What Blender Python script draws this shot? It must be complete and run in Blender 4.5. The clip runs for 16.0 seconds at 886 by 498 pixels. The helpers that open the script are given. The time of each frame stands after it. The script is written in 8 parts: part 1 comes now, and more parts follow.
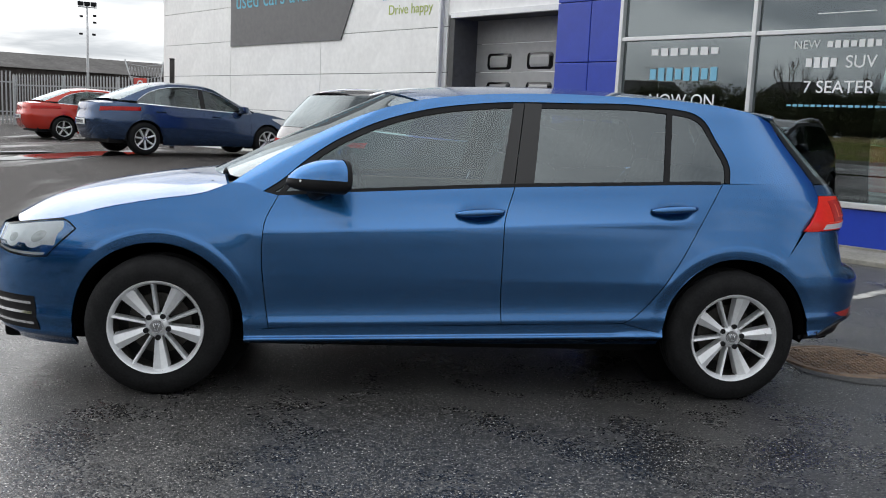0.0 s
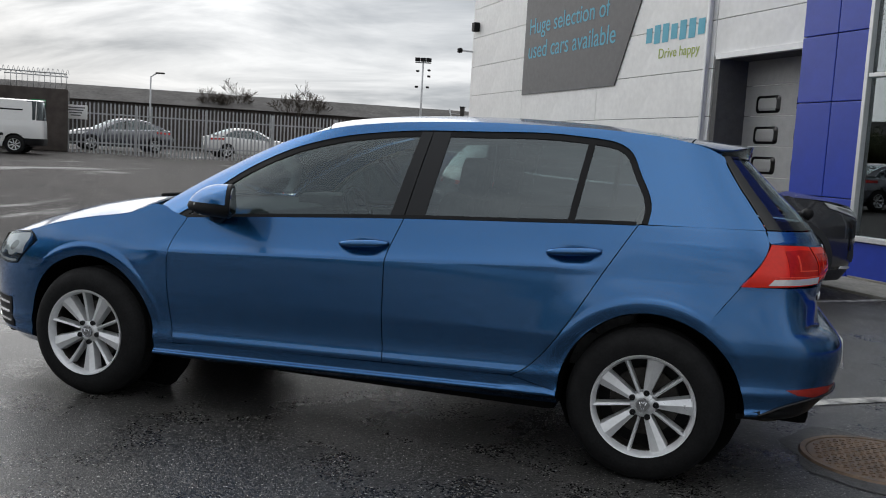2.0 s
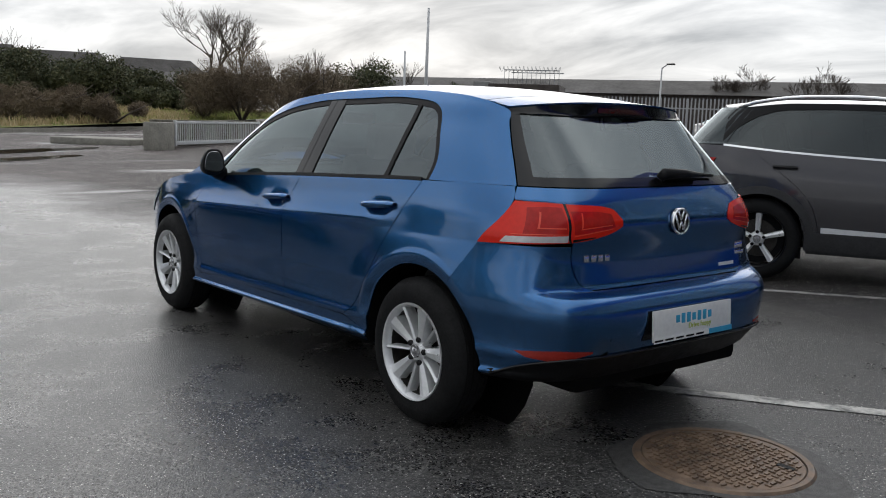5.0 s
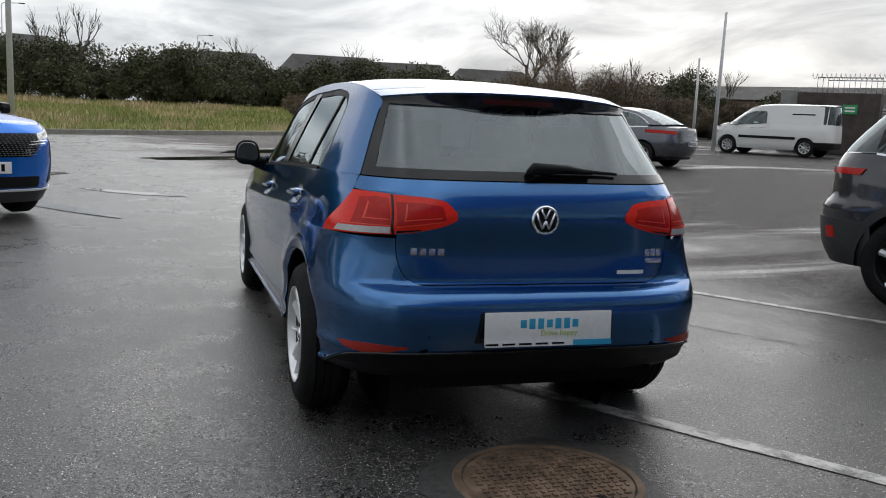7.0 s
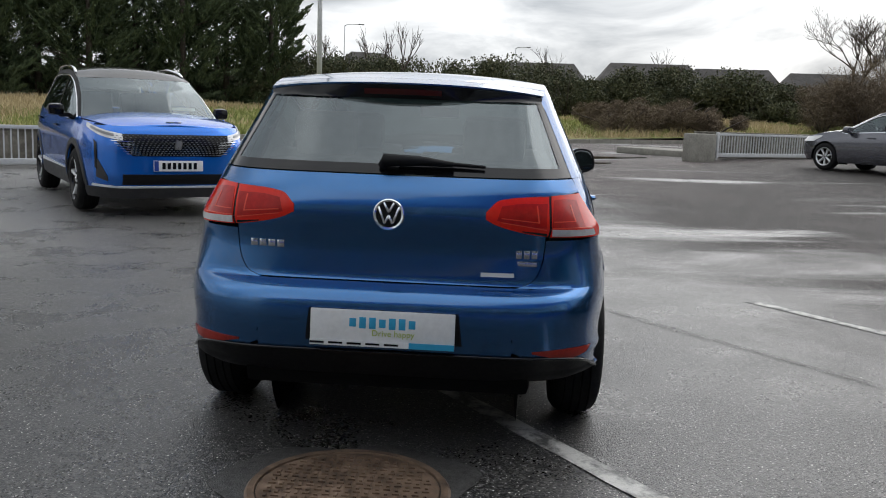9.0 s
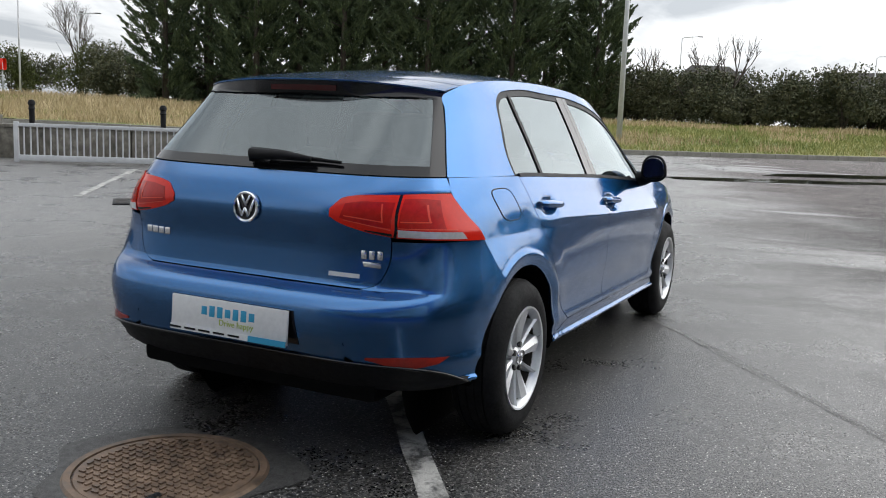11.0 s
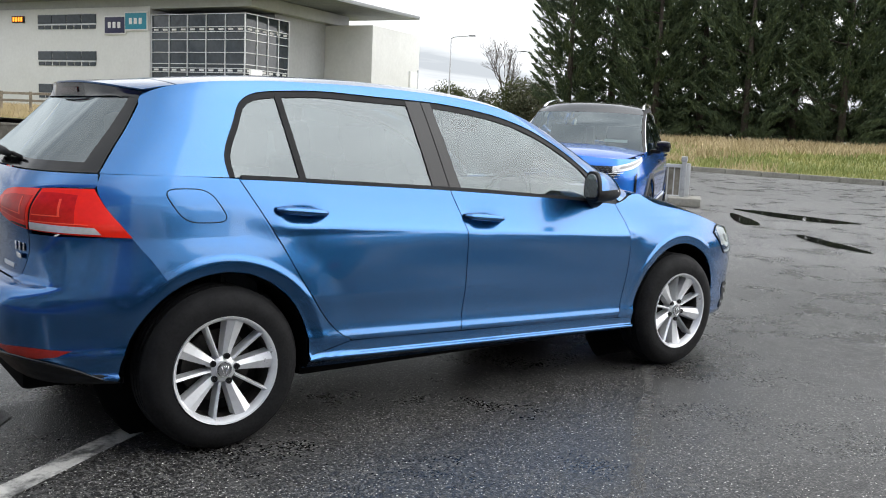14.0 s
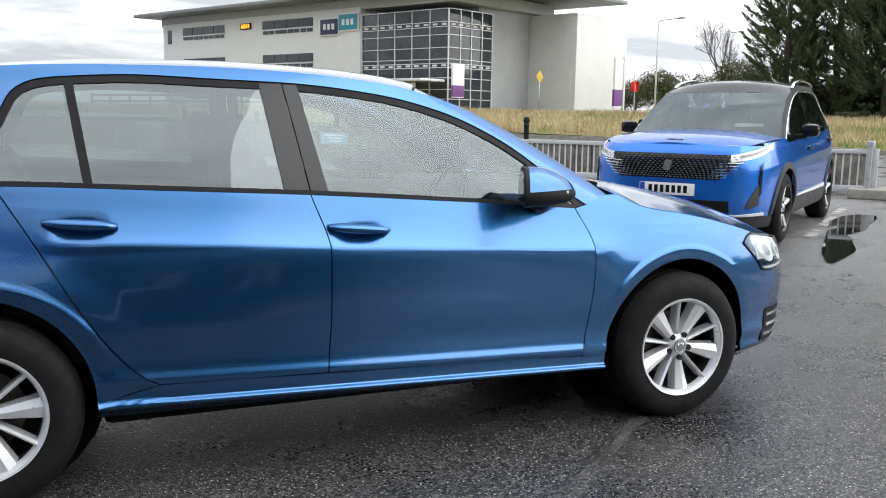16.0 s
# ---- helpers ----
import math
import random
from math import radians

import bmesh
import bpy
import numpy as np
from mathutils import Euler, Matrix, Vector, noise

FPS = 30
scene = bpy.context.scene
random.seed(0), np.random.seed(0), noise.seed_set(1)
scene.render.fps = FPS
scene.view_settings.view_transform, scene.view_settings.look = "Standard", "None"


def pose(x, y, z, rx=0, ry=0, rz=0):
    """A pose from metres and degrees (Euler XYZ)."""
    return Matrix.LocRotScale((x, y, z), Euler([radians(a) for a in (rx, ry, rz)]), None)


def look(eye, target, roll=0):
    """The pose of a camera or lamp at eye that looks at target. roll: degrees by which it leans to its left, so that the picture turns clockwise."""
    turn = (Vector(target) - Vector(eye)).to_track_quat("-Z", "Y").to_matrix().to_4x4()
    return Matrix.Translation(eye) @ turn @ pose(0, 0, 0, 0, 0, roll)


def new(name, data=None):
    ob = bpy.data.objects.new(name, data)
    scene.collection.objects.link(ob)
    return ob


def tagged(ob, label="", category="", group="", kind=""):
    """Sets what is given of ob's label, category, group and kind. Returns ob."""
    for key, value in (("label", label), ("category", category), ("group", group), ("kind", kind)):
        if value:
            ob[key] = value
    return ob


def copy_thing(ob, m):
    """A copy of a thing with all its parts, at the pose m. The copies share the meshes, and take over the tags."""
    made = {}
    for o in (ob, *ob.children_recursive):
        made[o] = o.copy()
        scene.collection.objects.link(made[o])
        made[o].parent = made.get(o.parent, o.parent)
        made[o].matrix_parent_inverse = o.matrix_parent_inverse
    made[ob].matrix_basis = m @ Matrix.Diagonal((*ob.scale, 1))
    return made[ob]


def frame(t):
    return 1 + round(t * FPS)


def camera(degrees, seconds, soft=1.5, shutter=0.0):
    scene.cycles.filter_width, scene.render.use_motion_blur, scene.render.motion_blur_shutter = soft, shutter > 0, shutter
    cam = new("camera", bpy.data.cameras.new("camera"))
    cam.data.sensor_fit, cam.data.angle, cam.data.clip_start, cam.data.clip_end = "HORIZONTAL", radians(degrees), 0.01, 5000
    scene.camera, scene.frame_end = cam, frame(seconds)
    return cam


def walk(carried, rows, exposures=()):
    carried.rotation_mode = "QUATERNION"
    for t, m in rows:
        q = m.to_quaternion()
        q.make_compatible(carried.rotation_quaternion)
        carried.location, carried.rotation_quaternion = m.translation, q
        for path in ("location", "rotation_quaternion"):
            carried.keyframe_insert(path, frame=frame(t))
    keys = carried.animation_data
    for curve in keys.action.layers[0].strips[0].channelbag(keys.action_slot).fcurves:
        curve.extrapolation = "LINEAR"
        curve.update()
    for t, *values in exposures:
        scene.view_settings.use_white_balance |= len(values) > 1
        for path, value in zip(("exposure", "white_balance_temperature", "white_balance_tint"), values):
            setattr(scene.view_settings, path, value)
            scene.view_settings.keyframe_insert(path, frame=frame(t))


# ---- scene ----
cam = camera(53.0, 16.0, soft=1.0)
PATH = [
    (0, (-0.497, -4.747, 1.253), (-0.283, -2.778, 0.971), 2.6),
    (0.5, (0.014, -4.708, 1.264), (0.091, -2.724, 1.026), 3.0),
    (1, (0.516, -4.623, 1.262), (0.394, -2.639, 1.038), 3.2),
    (1.5, (1.016, -4.481, 1.271), (0.735, -2.51, 1.071), 3.4),
    (2, (1.53, -4.38, 1.264), (0.952, -2.477, 1.051), 3.3),
    (2.5, (2.023, -4.229, 1.244), (1.289, -2.382, 1.02), 3.5),
    (3, (2.541, -4.1, 1.256), (1.588, -2.359, 1.013), 2.8),
    (3.5, (3.014, -3.886, 1.247), (1.946, -2.213, 0.998), 2.7),
    (4, (3.468, -3.667, 1.251), (2.221, -2.125, 0.991), 2.2),
    (4.2, (3.623, -3.559, 1.257), (2.303, -2.08, 0.994), 2.0),
    (6.3, (4.905, -1.943, 1.292), (3.111, -1.109, 0.996), 2.4),
    (6.5, (4.946, -1.784, 1.262), (3.122, -1.016, 0.976), 2.5),
    (7, (5.083, -1.362, 1.267), (3.195, -0.772, 0.974), 2.6),
    (7.5, (5.168, -0.934, 1.267), (3.218, -0.612, 0.962), 2.5),
    (8, (5.186, -0.502, 1.269), (3.222, -0.281, 0.964), 2.6),
    (8.5, (5.193, -0.05, 1.262), (3.216, -0.031, 0.959), 2.4),
    (8.7, (5.174, 0.124, 1.26), (3.197, 0.088, 0.958), 2.3),
    (10.8, (4.663, 1.852, 1.269), (2.842, 1.082, 0.969), 2.2),
    (11, (4.568, 1.997, 1.253), (2.78, 1.153, 0.955), 2.4),
    (11.5, (4.339, 2.371, 1.244), (2.632, 1.37, 0.956), 2.6),
    (12, (4.076, 2.737, 1.257), (2.566, 1.458, 0.964), 2.5),
    (12.5, (3.751, 3.02, 1.256), (2.352, 1.616, 0.989), 3.1),
    (13, (3.417, 3.361, 1.263), (2.142, 1.842, 1.001), 2.8),
    (13.5, (3.042, 3.643, 1.24), (1.808, 2.091, 0.978), 2.9),
    (14, (2.651, 3.891, 1.246), (1.45, 2.314, 0.978), 2.6),
    (14.5, (2.244, 3.996, 1.247), (1.161, 2.336, 0.976), 2.1),
    (15, (1.832, 4.035, 1.252), (0.797, 2.348, 0.97), 2.0),
    (15.5, (1.45, 3.985, 1.252), (0.559, 2.218, 0.962), 1.4),
    (16, (1.038, 3.785, 1.264), (0.259, 1.967, 0.962), 0.9),
]
walk(cam, [(t, look(e, g, r)) for t, e, g, r in PATH], [(0, .80), (.5, .57), (1, .39), (2, .29), (3, .30), (4.2, .32), (6.3, .34), (8.7, .48), (10.8, .76), (13, 1.04), (16, 1.25)])

# ---- world, sun, exposure ----
world = bpy.data.worlds.new("overcast_sky")
scene.world = world
world.use_nodes = True
wn, wl = world.node_tree.nodes, world.node_tree.links
wn.clear()


def wnode(kind, **kw):
    n = wn.new(kind)
    for k, v in kw.items():
        n.inputs[k].default_value = v
    return n


sky = wn.new("ShaderNodeTexSky")
sky.sky_type = "NISHITA"
sky.sun_disc = False
sky.sun_elevation = radians(24)
sky.sun_rotation = radians(305)
sky.air_density, sky.dust_density, sky.ozone_density = 1.0, 2.0, 1.0
wco = wn.new("ShaderNodeTexCoord")
wsep = wn.new("ShaderNodeSeparateXYZ")
wl.new(wco.outputs["Generated"], wsep.inputs[0])
# cloud sheet: project the view direction on a flat layer
zup = wn.new("ShaderNodeMath"); zup.operation = "MAXIMUM"; zup.inputs[1].default_value = 0.0
wl.new(wsep.outputs["Z"], zup.inputs[0])
zadd = wn.new("ShaderNodeMath"); zadd.operation = "ADD"; zadd.inputs[1].default_value = 0.16
wl.new(zup.outputs[0], zadd.inputs[0])
wdiv = wn.new("ShaderNodeVectorMath"); wdiv.operation = "DIVIDE"
wl.new(wco.outputs["Generated"], wdiv.inputs[0])
wl.new(zadd.outputs[0], wdiv.inputs[1])
wmap = wn.new("ShaderNodeMapping")
wmap.inputs["Scale"].default_value = (0.55, 0.95, 0.2)
wmap.inputs["Rotation"].default_value = (0, 0, radians(-40))
wl.new(wdiv.outputs[0], wmap.inputs[0])
wnoise = wnode("ShaderNodeTexNoise", Scale=1.5, Detail=7.0, Roughness=0.55, Distortion=0.5)
wl.new(wmap.outputs[0], wnoise.inputs["Vector"])
wramp = wn.new("ShaderNodeValToRGB")
wramp.color_ramp.elements[0].position, wramp.color_ramp.elements[0].color = 0.38, (2.95, 3.15, 3.4, 1)
wramp.color_ramp.elements[1].position, wramp.color_ramp.elements[1].color = 0.60, (6.0, 6.12, 6.25, 1)
wl.new(wnoise.outputs["Fac"], wramp.inputs[0])
wdot = wn.new("ShaderNodeVectorMath"); wdot.operation = "DOT_PRODUCT"
wl.new(wco.outputs["Generated"], wdot.inputs[0])
wdot.inputs[1].default_value = (-0.78, 0.50, 0.25)
wside = wn.new("ShaderNodeMapRange")
wside.inputs["From Min"].default_value, wside.inputs["From Max"].default_value = -1.0, 1.0
wside.inputs["To Min"].default_value, wside.inputs["To Max"].default_value = 0.80, 1.27
wl.new(wdot.outputs["Value"], wside.inputs["Value"])
whigh = wn.new("ShaderNodeMapRange")
whigh.inputs["To Min"].default_value, whigh.inputs["To Max"].default_value = 0.79, 1.55
wl.new(wsep.outputs["Z"], whigh.inputs["Value"])
wboth = wn.new("ShaderNodeMath"); wboth.operation = "MULTIPLY"
wl.new(wside.outputs[0], wboth.inputs[0])
wl.new(whigh.outputs[0], wboth.inputs[1])
wscale = wn.new("ShaderNodeVectorMath"); wscale.operation = "SCALE"
wl.new(wramp.outputs[0], wscale.inputs[0])
wl.new(wboth.outputs[0], wscale.inputs["Scale"])
wmix = wn.new("ShaderNodeMix"); wmix.data_type = "RGBA"; wmix.inputs["Factor"].default_value = 0.97
wl.new(sky.outputs[0], wmix.inputs["A"])
wl.new(wscale.outputs[0], wmix.inputs["B"])
wbg = wn.new("ShaderNodeBackground"); wbg.inputs["Strength"].default_value = 0.12
wl.new(wmix.outputs["Result"], wbg.inputs["Color"])
wout = wn.new("ShaderNodeOutputWorld")
wl.new(wbg.outputs[0], wout.inputs[0])

sun_data = bpy.data.lights.new("sun", "SUN")
sun_data.energy, sun_data.angle, sun_data.color = 0.9, radians(75), (1.0, 0.98, 0.965)
sun = new("sun", sun_data)
sun.matrix_world = look(Vector((-0.77, 0.54, 0.5)) * 60, (0, 0, 0))


# ---- materials ----
class Mat:
    """A small builder of node materials round one Principled shader."""

    def __init__(self, name, color=(0.5, 0.5, 0.5), rough=0.5, metal=0.0, **kw):
        self.m = bpy.data.materials.new(name)
        self.m.use_nodes = True
        self.n, self.l = self.m.node_tree.nodes, self.m.node_tree.links
        self.p = self.n["Principled BSDF"]
        self.set("Base Color", (*color, 1))
        self.set("Roughness", rough)
        self.set("Metallic", metal)
        for k, v in kw.items():
            self.set(k.replace("_", " "), v)
        self.co = self.n.new("ShaderNodeTexCoord")

    def set(self, k, v):
        self.p.inputs[k].default_value = v
        return self

    def noise(self, scale, detail=4.0, rough=0.55, coord="Object", stretch=None, dist=0.0):
        t = self.n.new("ShaderNodeTexNoise")
        t.inputs["Scale"].default_value, t.inputs["Detail"].default_value = scale, detail
        t.inputs["Roughness"].default_value, t.inputs["Distortion"].default_value = rough, dist
        src = self.co.outputs[coord]
        if stretch:
            mp = self.n.new("ShaderNodeMapping")
            mp.inputs["Scale"].default_value = stretch
            self.l.new(src, mp.inputs[0])
            src = mp.outputs[0]
        self.l.new(src, t.inputs["Vector"])
        return t.outputs["Fac"]

    def ramp(self, fac, *stops):
        r = self.n.new("ShaderNodeValToRGB")
        while len(r.color_ramp.elements) < len(stops):
            r.color_ramp.elements.new(0.5)
        for e, (pos, c) in zip(r.color_ramp.elements, stops):
            e.position = pos
            e.color = (*c, 1) if isinstance(c, tuple) else (c, c, c, 1)
        self.l.new(fac, r.inputs[0])
        return r.outputs[0]

    def mix(self, fac, a, b, mode="MIX"):
        x = self.n.new("ShaderNodeMix")
        x.data_type, x.blend_type = "RGBA", mode
        for sock, v in (("Factor", fac), ("A", a), ("B", b)):
            if isinstance(v, (int, float)):
                x.inputs[sock].default_value = v if sock == "Factor" else (v, v, v, 1)
            elif isinstance(v, tuple):
                x.inputs[sock].default_value = (*v, 1)
            else:
                self.l.new(v, x.inputs[sock])
        return x.outputs["Result"]

    def math(self, op, a, b=0.0):
        x = self.n.new("ShaderNodeMath")
        x.operation = op
        for i, v in enumerate((a, b)):
            if isinstance(v, (int, float)):
                x.inputs[i].default_value = v
            else:
                self.l.new(v, x.inputs[i])
        return x.outputs[0]

    def to(self, sock, out):
        self.l.new(out, self.p.inputs[sock])
        return self

    def bump(self, h, strength=0.3, dist=0.01):
        b = self.n.new("ShaderNodeBump")
        b.inputs["Strength"].default_value, b.inputs["Distance"].default_value = strength, dist
        self.l.new(h, b.inputs["Height"])
        self.l.new(b.outputs[0], self.p.inputs["Normal"])
        return self


def plain(name, color, rough=0.5, metal=0.0, var=0.12, scale=8.0, bump=0.0, **kw):
    """A surface with a little grain and soiling of its own."""
    m = Mat(name, color, rough, metal, **kw)
    f = m.mix(0.5, m.noise(scale, 5), m.noise(scale * 7, 3))
    c2 = tuple(max(0.0, c * (1 - 2 * var)) for c in color)
    c3 = tuple(min(1.0, c * (1 + var)) for c in color)
    m.to("Base Color", m.ramp(f, (0.3, c2), (0.65, c3)))
    m.to("Roughness", m.ramp(f, (0.3, min(1, rough * 1.25)), (0.7, rough * 0.85)))
    if bump:
        m.bump(m.noise(scale * 7, 3), bump, 0.004)
    return m.m


def car_paint(name, color, metal=0.95, dirt=0.05):
    m = Mat(name, color, 0.27, metal, Coat_Weight=1.0, Coat_Roughness=0.05, Coat_IOR=1.56)
    m.set("Specular Tint", (*(0.3 + 0.5 * x for x in color), 1))
    flake = m.noise(900, 1)
    film = m.noise(3, 6)
    c = m.ramp(flake, (0.3, tuple(x * 0.88 for x in color)), (0.7, tuple(min(1, x * 1.12) for x in color)))
    m.to("Base Color", m.mix(m.math("MULTIPLY", film, dirt), c, (0.25, 0.25, 0.24)))
    m.to("Coat Roughness", m.ramp(film, (0.35, 0.045), (0.75, 0.13)))
    return m.m


def glass_mat(name, tint, ior=1.5, rough=0.0):
    m = bpy.data.materials.new(name)
    m.use_nodes = True
    n, l = m.node_tree.nodes, m.node_tree.links
    n.clear()
    tr, gl, mx = n.new("ShaderNodeBsdfTransparent"), n.new("ShaderNodeBsdfGlossy"), n.new("ShaderNodeMixShader")
    tr.inputs[0].default_value = (*tint, 1)
    gl.inputs["Roughness"].default_value = rough
    gl.inputs["Color"].default_value = (0.88, 0.97, 1.0, 1)
    fr = n.new("ShaderNodeFresnel")
    fr.inputs[0].default_value = ior
    out = n.new("ShaderNodeOutputMaterial")
    l.new(fr.outputs[0], mx.inputs[0]); l.new(tr.outputs[0], mx.inputs[1]); l.new(gl.outputs[0], mx.inputs[2])
    l.new(mx.outputs[0], out.inputs[0])
    return m


BLUE = car_paint("metallic_blue_paint", (0.020, 0.128, 0.332))
BLACK_TRIM = plain("black_plastic", (0.010, 0.010, 0.011), 0.5, Specular_IOR_Level=0.18)
ARCH_BLACK = plain("arch_felt", (0.006, 0.006, 0.006), 0.95, Specular_IOR_Level=0.05)
GLOSS_BLACK = plain("gloss_black", (0.006, 0.006, 0.007), 0.14, Specular_IOR_Level=0.4)
RUBBER = plain("tyre_rubber", (0.012, 0.012, 0.0125), 0.68, var=0.2, Specular_IOR_Level=0.16, scale=14, bump=0.15)
ALLOY = plain("silver_alloy", (0.78, 0.79, 0.80), 0.30, 0.45, var=0.06)
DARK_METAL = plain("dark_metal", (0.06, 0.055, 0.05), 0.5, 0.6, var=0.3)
CAP_GREY = plain("cap_grey", (0.22, 0.22, 0.225), 0.3, 0.4, var=0.06)
CHROME = plain("chrome", (0.8, 0.81, 0.83), 0.12, 1.0, var=0.03)
# Mirror metal darkened: its dark reflection is put into the colour
DARK_MIRROR = plain("dark_mirror", (0.22, 0.23, 0.24), 0.05, 1.0, var=0.02)
TINT = glass_mat("car_glass", (0.62, 0.74, 0.73), 1.95)
TINT_DARK = glass_mat("rear_car_glass", (0.36, 0.43, 0.42), 2.1)
RED_LENS = plain("red_lens", (0.74, 0.022, 0.009), 0.15, var=0.05, Specular_IOR_Level=0.35)
RED_DARK = plain("deep_red_lens", (0.46, 0.012, 0.008), 0.16, var=0.15, Specular_IOR_Level=0.3)
RED_DEEP = plain("dark_red_reflector", (0.30, 0.018, 0.010), 0.2, var=0.15)
RED_DIM = plain("unlit_brake_lens", (0.05, 0.004, 0.004), 0.15, var=0.1)
RED_LINE = plain("light_red_line", (0.80, 0.07, 0.035), 0.2, var=0.03)
HEAD_GLASS = glass_mat("lamp_glass", (0.97, 0.98, 0.98), 1.5)
REFLECTOR = plain("lamp_reflector", (0.92, 0.93, 0.94), 0.4, 0.0, var=0.05)
CLEAR_LENS = plain("clear_lens", (0.72, 0.72, 0.72), 0.12, 0.3, var=0.1)
CABIN = plain("cabin_fabric", (0.09, 0.09, 0.09), 0.8, var=0.2, scale=30)
CABIN_LIGHT = plain("cabin_lining", (0.20, 0.205, 0.205), 0.8, var=0.1)
PLATE_CYAN = plain("plate_cyan", (0.03, 0.33, 0.55), 0.35, var=0.04)
PLATE_WHITE = plain("plate_white", (0.75, 0.75, 0.74), 0.3, var=0.05)


# ---- builders ----
def thing(name, m=None, label="", category="", group="", kind=""):
    ob = new(name)
    if m is not None:
        ob.matrix_world = m
    return tagged(ob, label, category, group, kind)


def part(name, bm, material, parent=None, label="", smooth=True):
    """Link a bmesh as one mesh object under its thing."""
    me = bpy.data.meshes.new(name)
    for f in bm.faces:
        f.smooth = smooth
    bm.to_mesh(me)
    bm.free()
    me.materials.append(material)
    ob = new(name, me)
    if parent is not None:
        ob.parent = parent
    if label:
        ob["label"] = label
    return ob


def sharpen(bm, angle=32):
    lim = radians(angle)
    bm.normal_update()
    for e in bm.edges:
        if len(e.link_faces) == 2 and e.calc_face_angle(0) > lim:
            e.smooth = False


def box(bm, size, at=(0, 0, 0), bevel=0.0, rot=None):
    """Add a box of full size, bevelled, to bm."""
    r = bmesh.ops.create_cube(bm, size=1.0)
    vs = r["verts"]
    bmesh.ops.scale(bm, vec=size, verts=vs)
    if bevel:
        es = list({e for v in vs for e in v.link_edges})
        b = bmesh.ops.bevel(bm, geom=es, offset=bevel, segments=2, profile=0.6, affect="EDGES")
        vs = list(set(b["verts"]) | {v for v in vs if v.is_valid})
    if rot is not None:
        bmesh.ops.transform(bm, matrix=rot, verts=vs)
    bmesh.ops.translate(bm, vec=at, verts=vs)
    return vs


def new_box(size, at=(0, 0, 0), bevel=0.0, rot=None):
    bm = bmesh.new()
    box(bm, size, at, bevel, rot)
    sharpen(bm)
    return bm


def lathe(profile, seg=48, axis="y"):
    """A surface of revolution: profile is (radius, along)."""
    bm = bmesh.new()
    rings = []
    for r, a in profile:
        ring = []
        for k in range(seg):
            t = 2 * math.pi * k / seg
            c, s = r * math.cos(t), r * math.sin(t)
            ring.append(bm.verts.new((c, a, s) if axis == "y" else (c, s, a) if axis == "z" else (a, c, s)))
        rings.append(ring)
    for p, q in zip(rings, rings[1:]):
        for k in range(seg):
            bm.faces.new((p[k], p[(k + 1) % seg], q[(k + 1) % seg], q[k]))
    sharpen(bm)
    return bm


def tube(points, radius, seg=8, cap=True):
    """A round bar along points; radius may be one number or one for each point."""
    bm = bmesh.new()
    tube_into(bm, points, radius, seg, cap)
    return bm


def tube_into(bm, points, radius, seg=8, cap=True):
    pts = [Vector(p) for p in points]
    rad = radius if isinstance(radius, (list, tuple)) else [radius] * len(pts)
    rings = []
    up = None
    for i, p in enumerate(pts):
        d = (pts[min(i + 1, len(pts) - 1)] - pts[max(i - 1, 0)]).normalized()
        if up is None:
            up = Vector((0, 0, 1)) if abs(d.z) < 0.9 else Vector((1, 0, 0))
        s = d.cross(up)
        if s.length < 1e-5:
            s = d.cross(Vector((0, 1, 0)))
        s.normalize()
        n = s.cross(d)
        up = n
        rings.append([bm.verts.new(p + (s * math.cos(t) + n * math.sin(t)) * rad[i]) for t in (2 * math.pi * k / seg for k in range(seg))])
    for p, q in zip(rings, rings[1:]):
        for k in range(seg):
            bm.faces.new((p[k], p[(k + 1) % seg], q[(k + 1) % seg], q[k]))
    if cap:
        bm.faces.new(list(reversed(rings[0])))
        bm.faces.new(rings[-1])


def pchip(pts):
    """A smooth curve without overshoot through (x, y) knots."""
    xs, ys = [p[0] for p in pts], [p[1] for p in pts]
    n = len(xs)
    h = [xs[i + 1] - xs[i] for i in range(n - 1)]
    d = [(ys[i + 1] - ys[i]) / h[i] for i in range(n - 1)]
    m = [0.0] * n
    for i in range(1, n - 1):
        if d[i - 1] * d[i] > 0:
            w1, w2 = 2 * h[i] + h[i - 1], h[i] + 2 * h[i - 1]
            m[i] = (w1 + w2) / (w1 / d[i - 1] + w2 / d[i])
    m[0], m[-1] = d[0], d[-1]

    def f(x):
        if x <= xs[0]:
            return ys[0] + m[0] * (x - xs[0])
        if x >= xs[-1]:
            return ys[-1] + m[-1] * (x - xs[-1])
        i = 0
        while x > xs[i + 1]:
            i += 1
        t = (x - xs[i]) / h[i]
        return ((2 * t ** 3 - 3 * t * t + 1) * ys[i] + (t ** 3 - 2 * t * t + t) * h[i] * m[i]
                + (3 * t * t - 2 * t ** 3) * ys[i + 1] + (t ** 3 - t * t) * h[i] * m[i + 1])
    return f


def curve(*pts):
    """A curve through 2D points, by its length from 0 to 1."""
    acc = [0.0]
    for p, q in zip(pts, pts[1:]):
        acc.append(acc[-1] + math.dist(p, q))
    acc = [a / acc[-1] for a in acc]
    fx, fz = pchip(list(zip(acc, [p[0] for p in pts]))), pchip(list(zip(acc, [p[1] for p in pts])))
    return lambda t: (fx(t), fz(t))


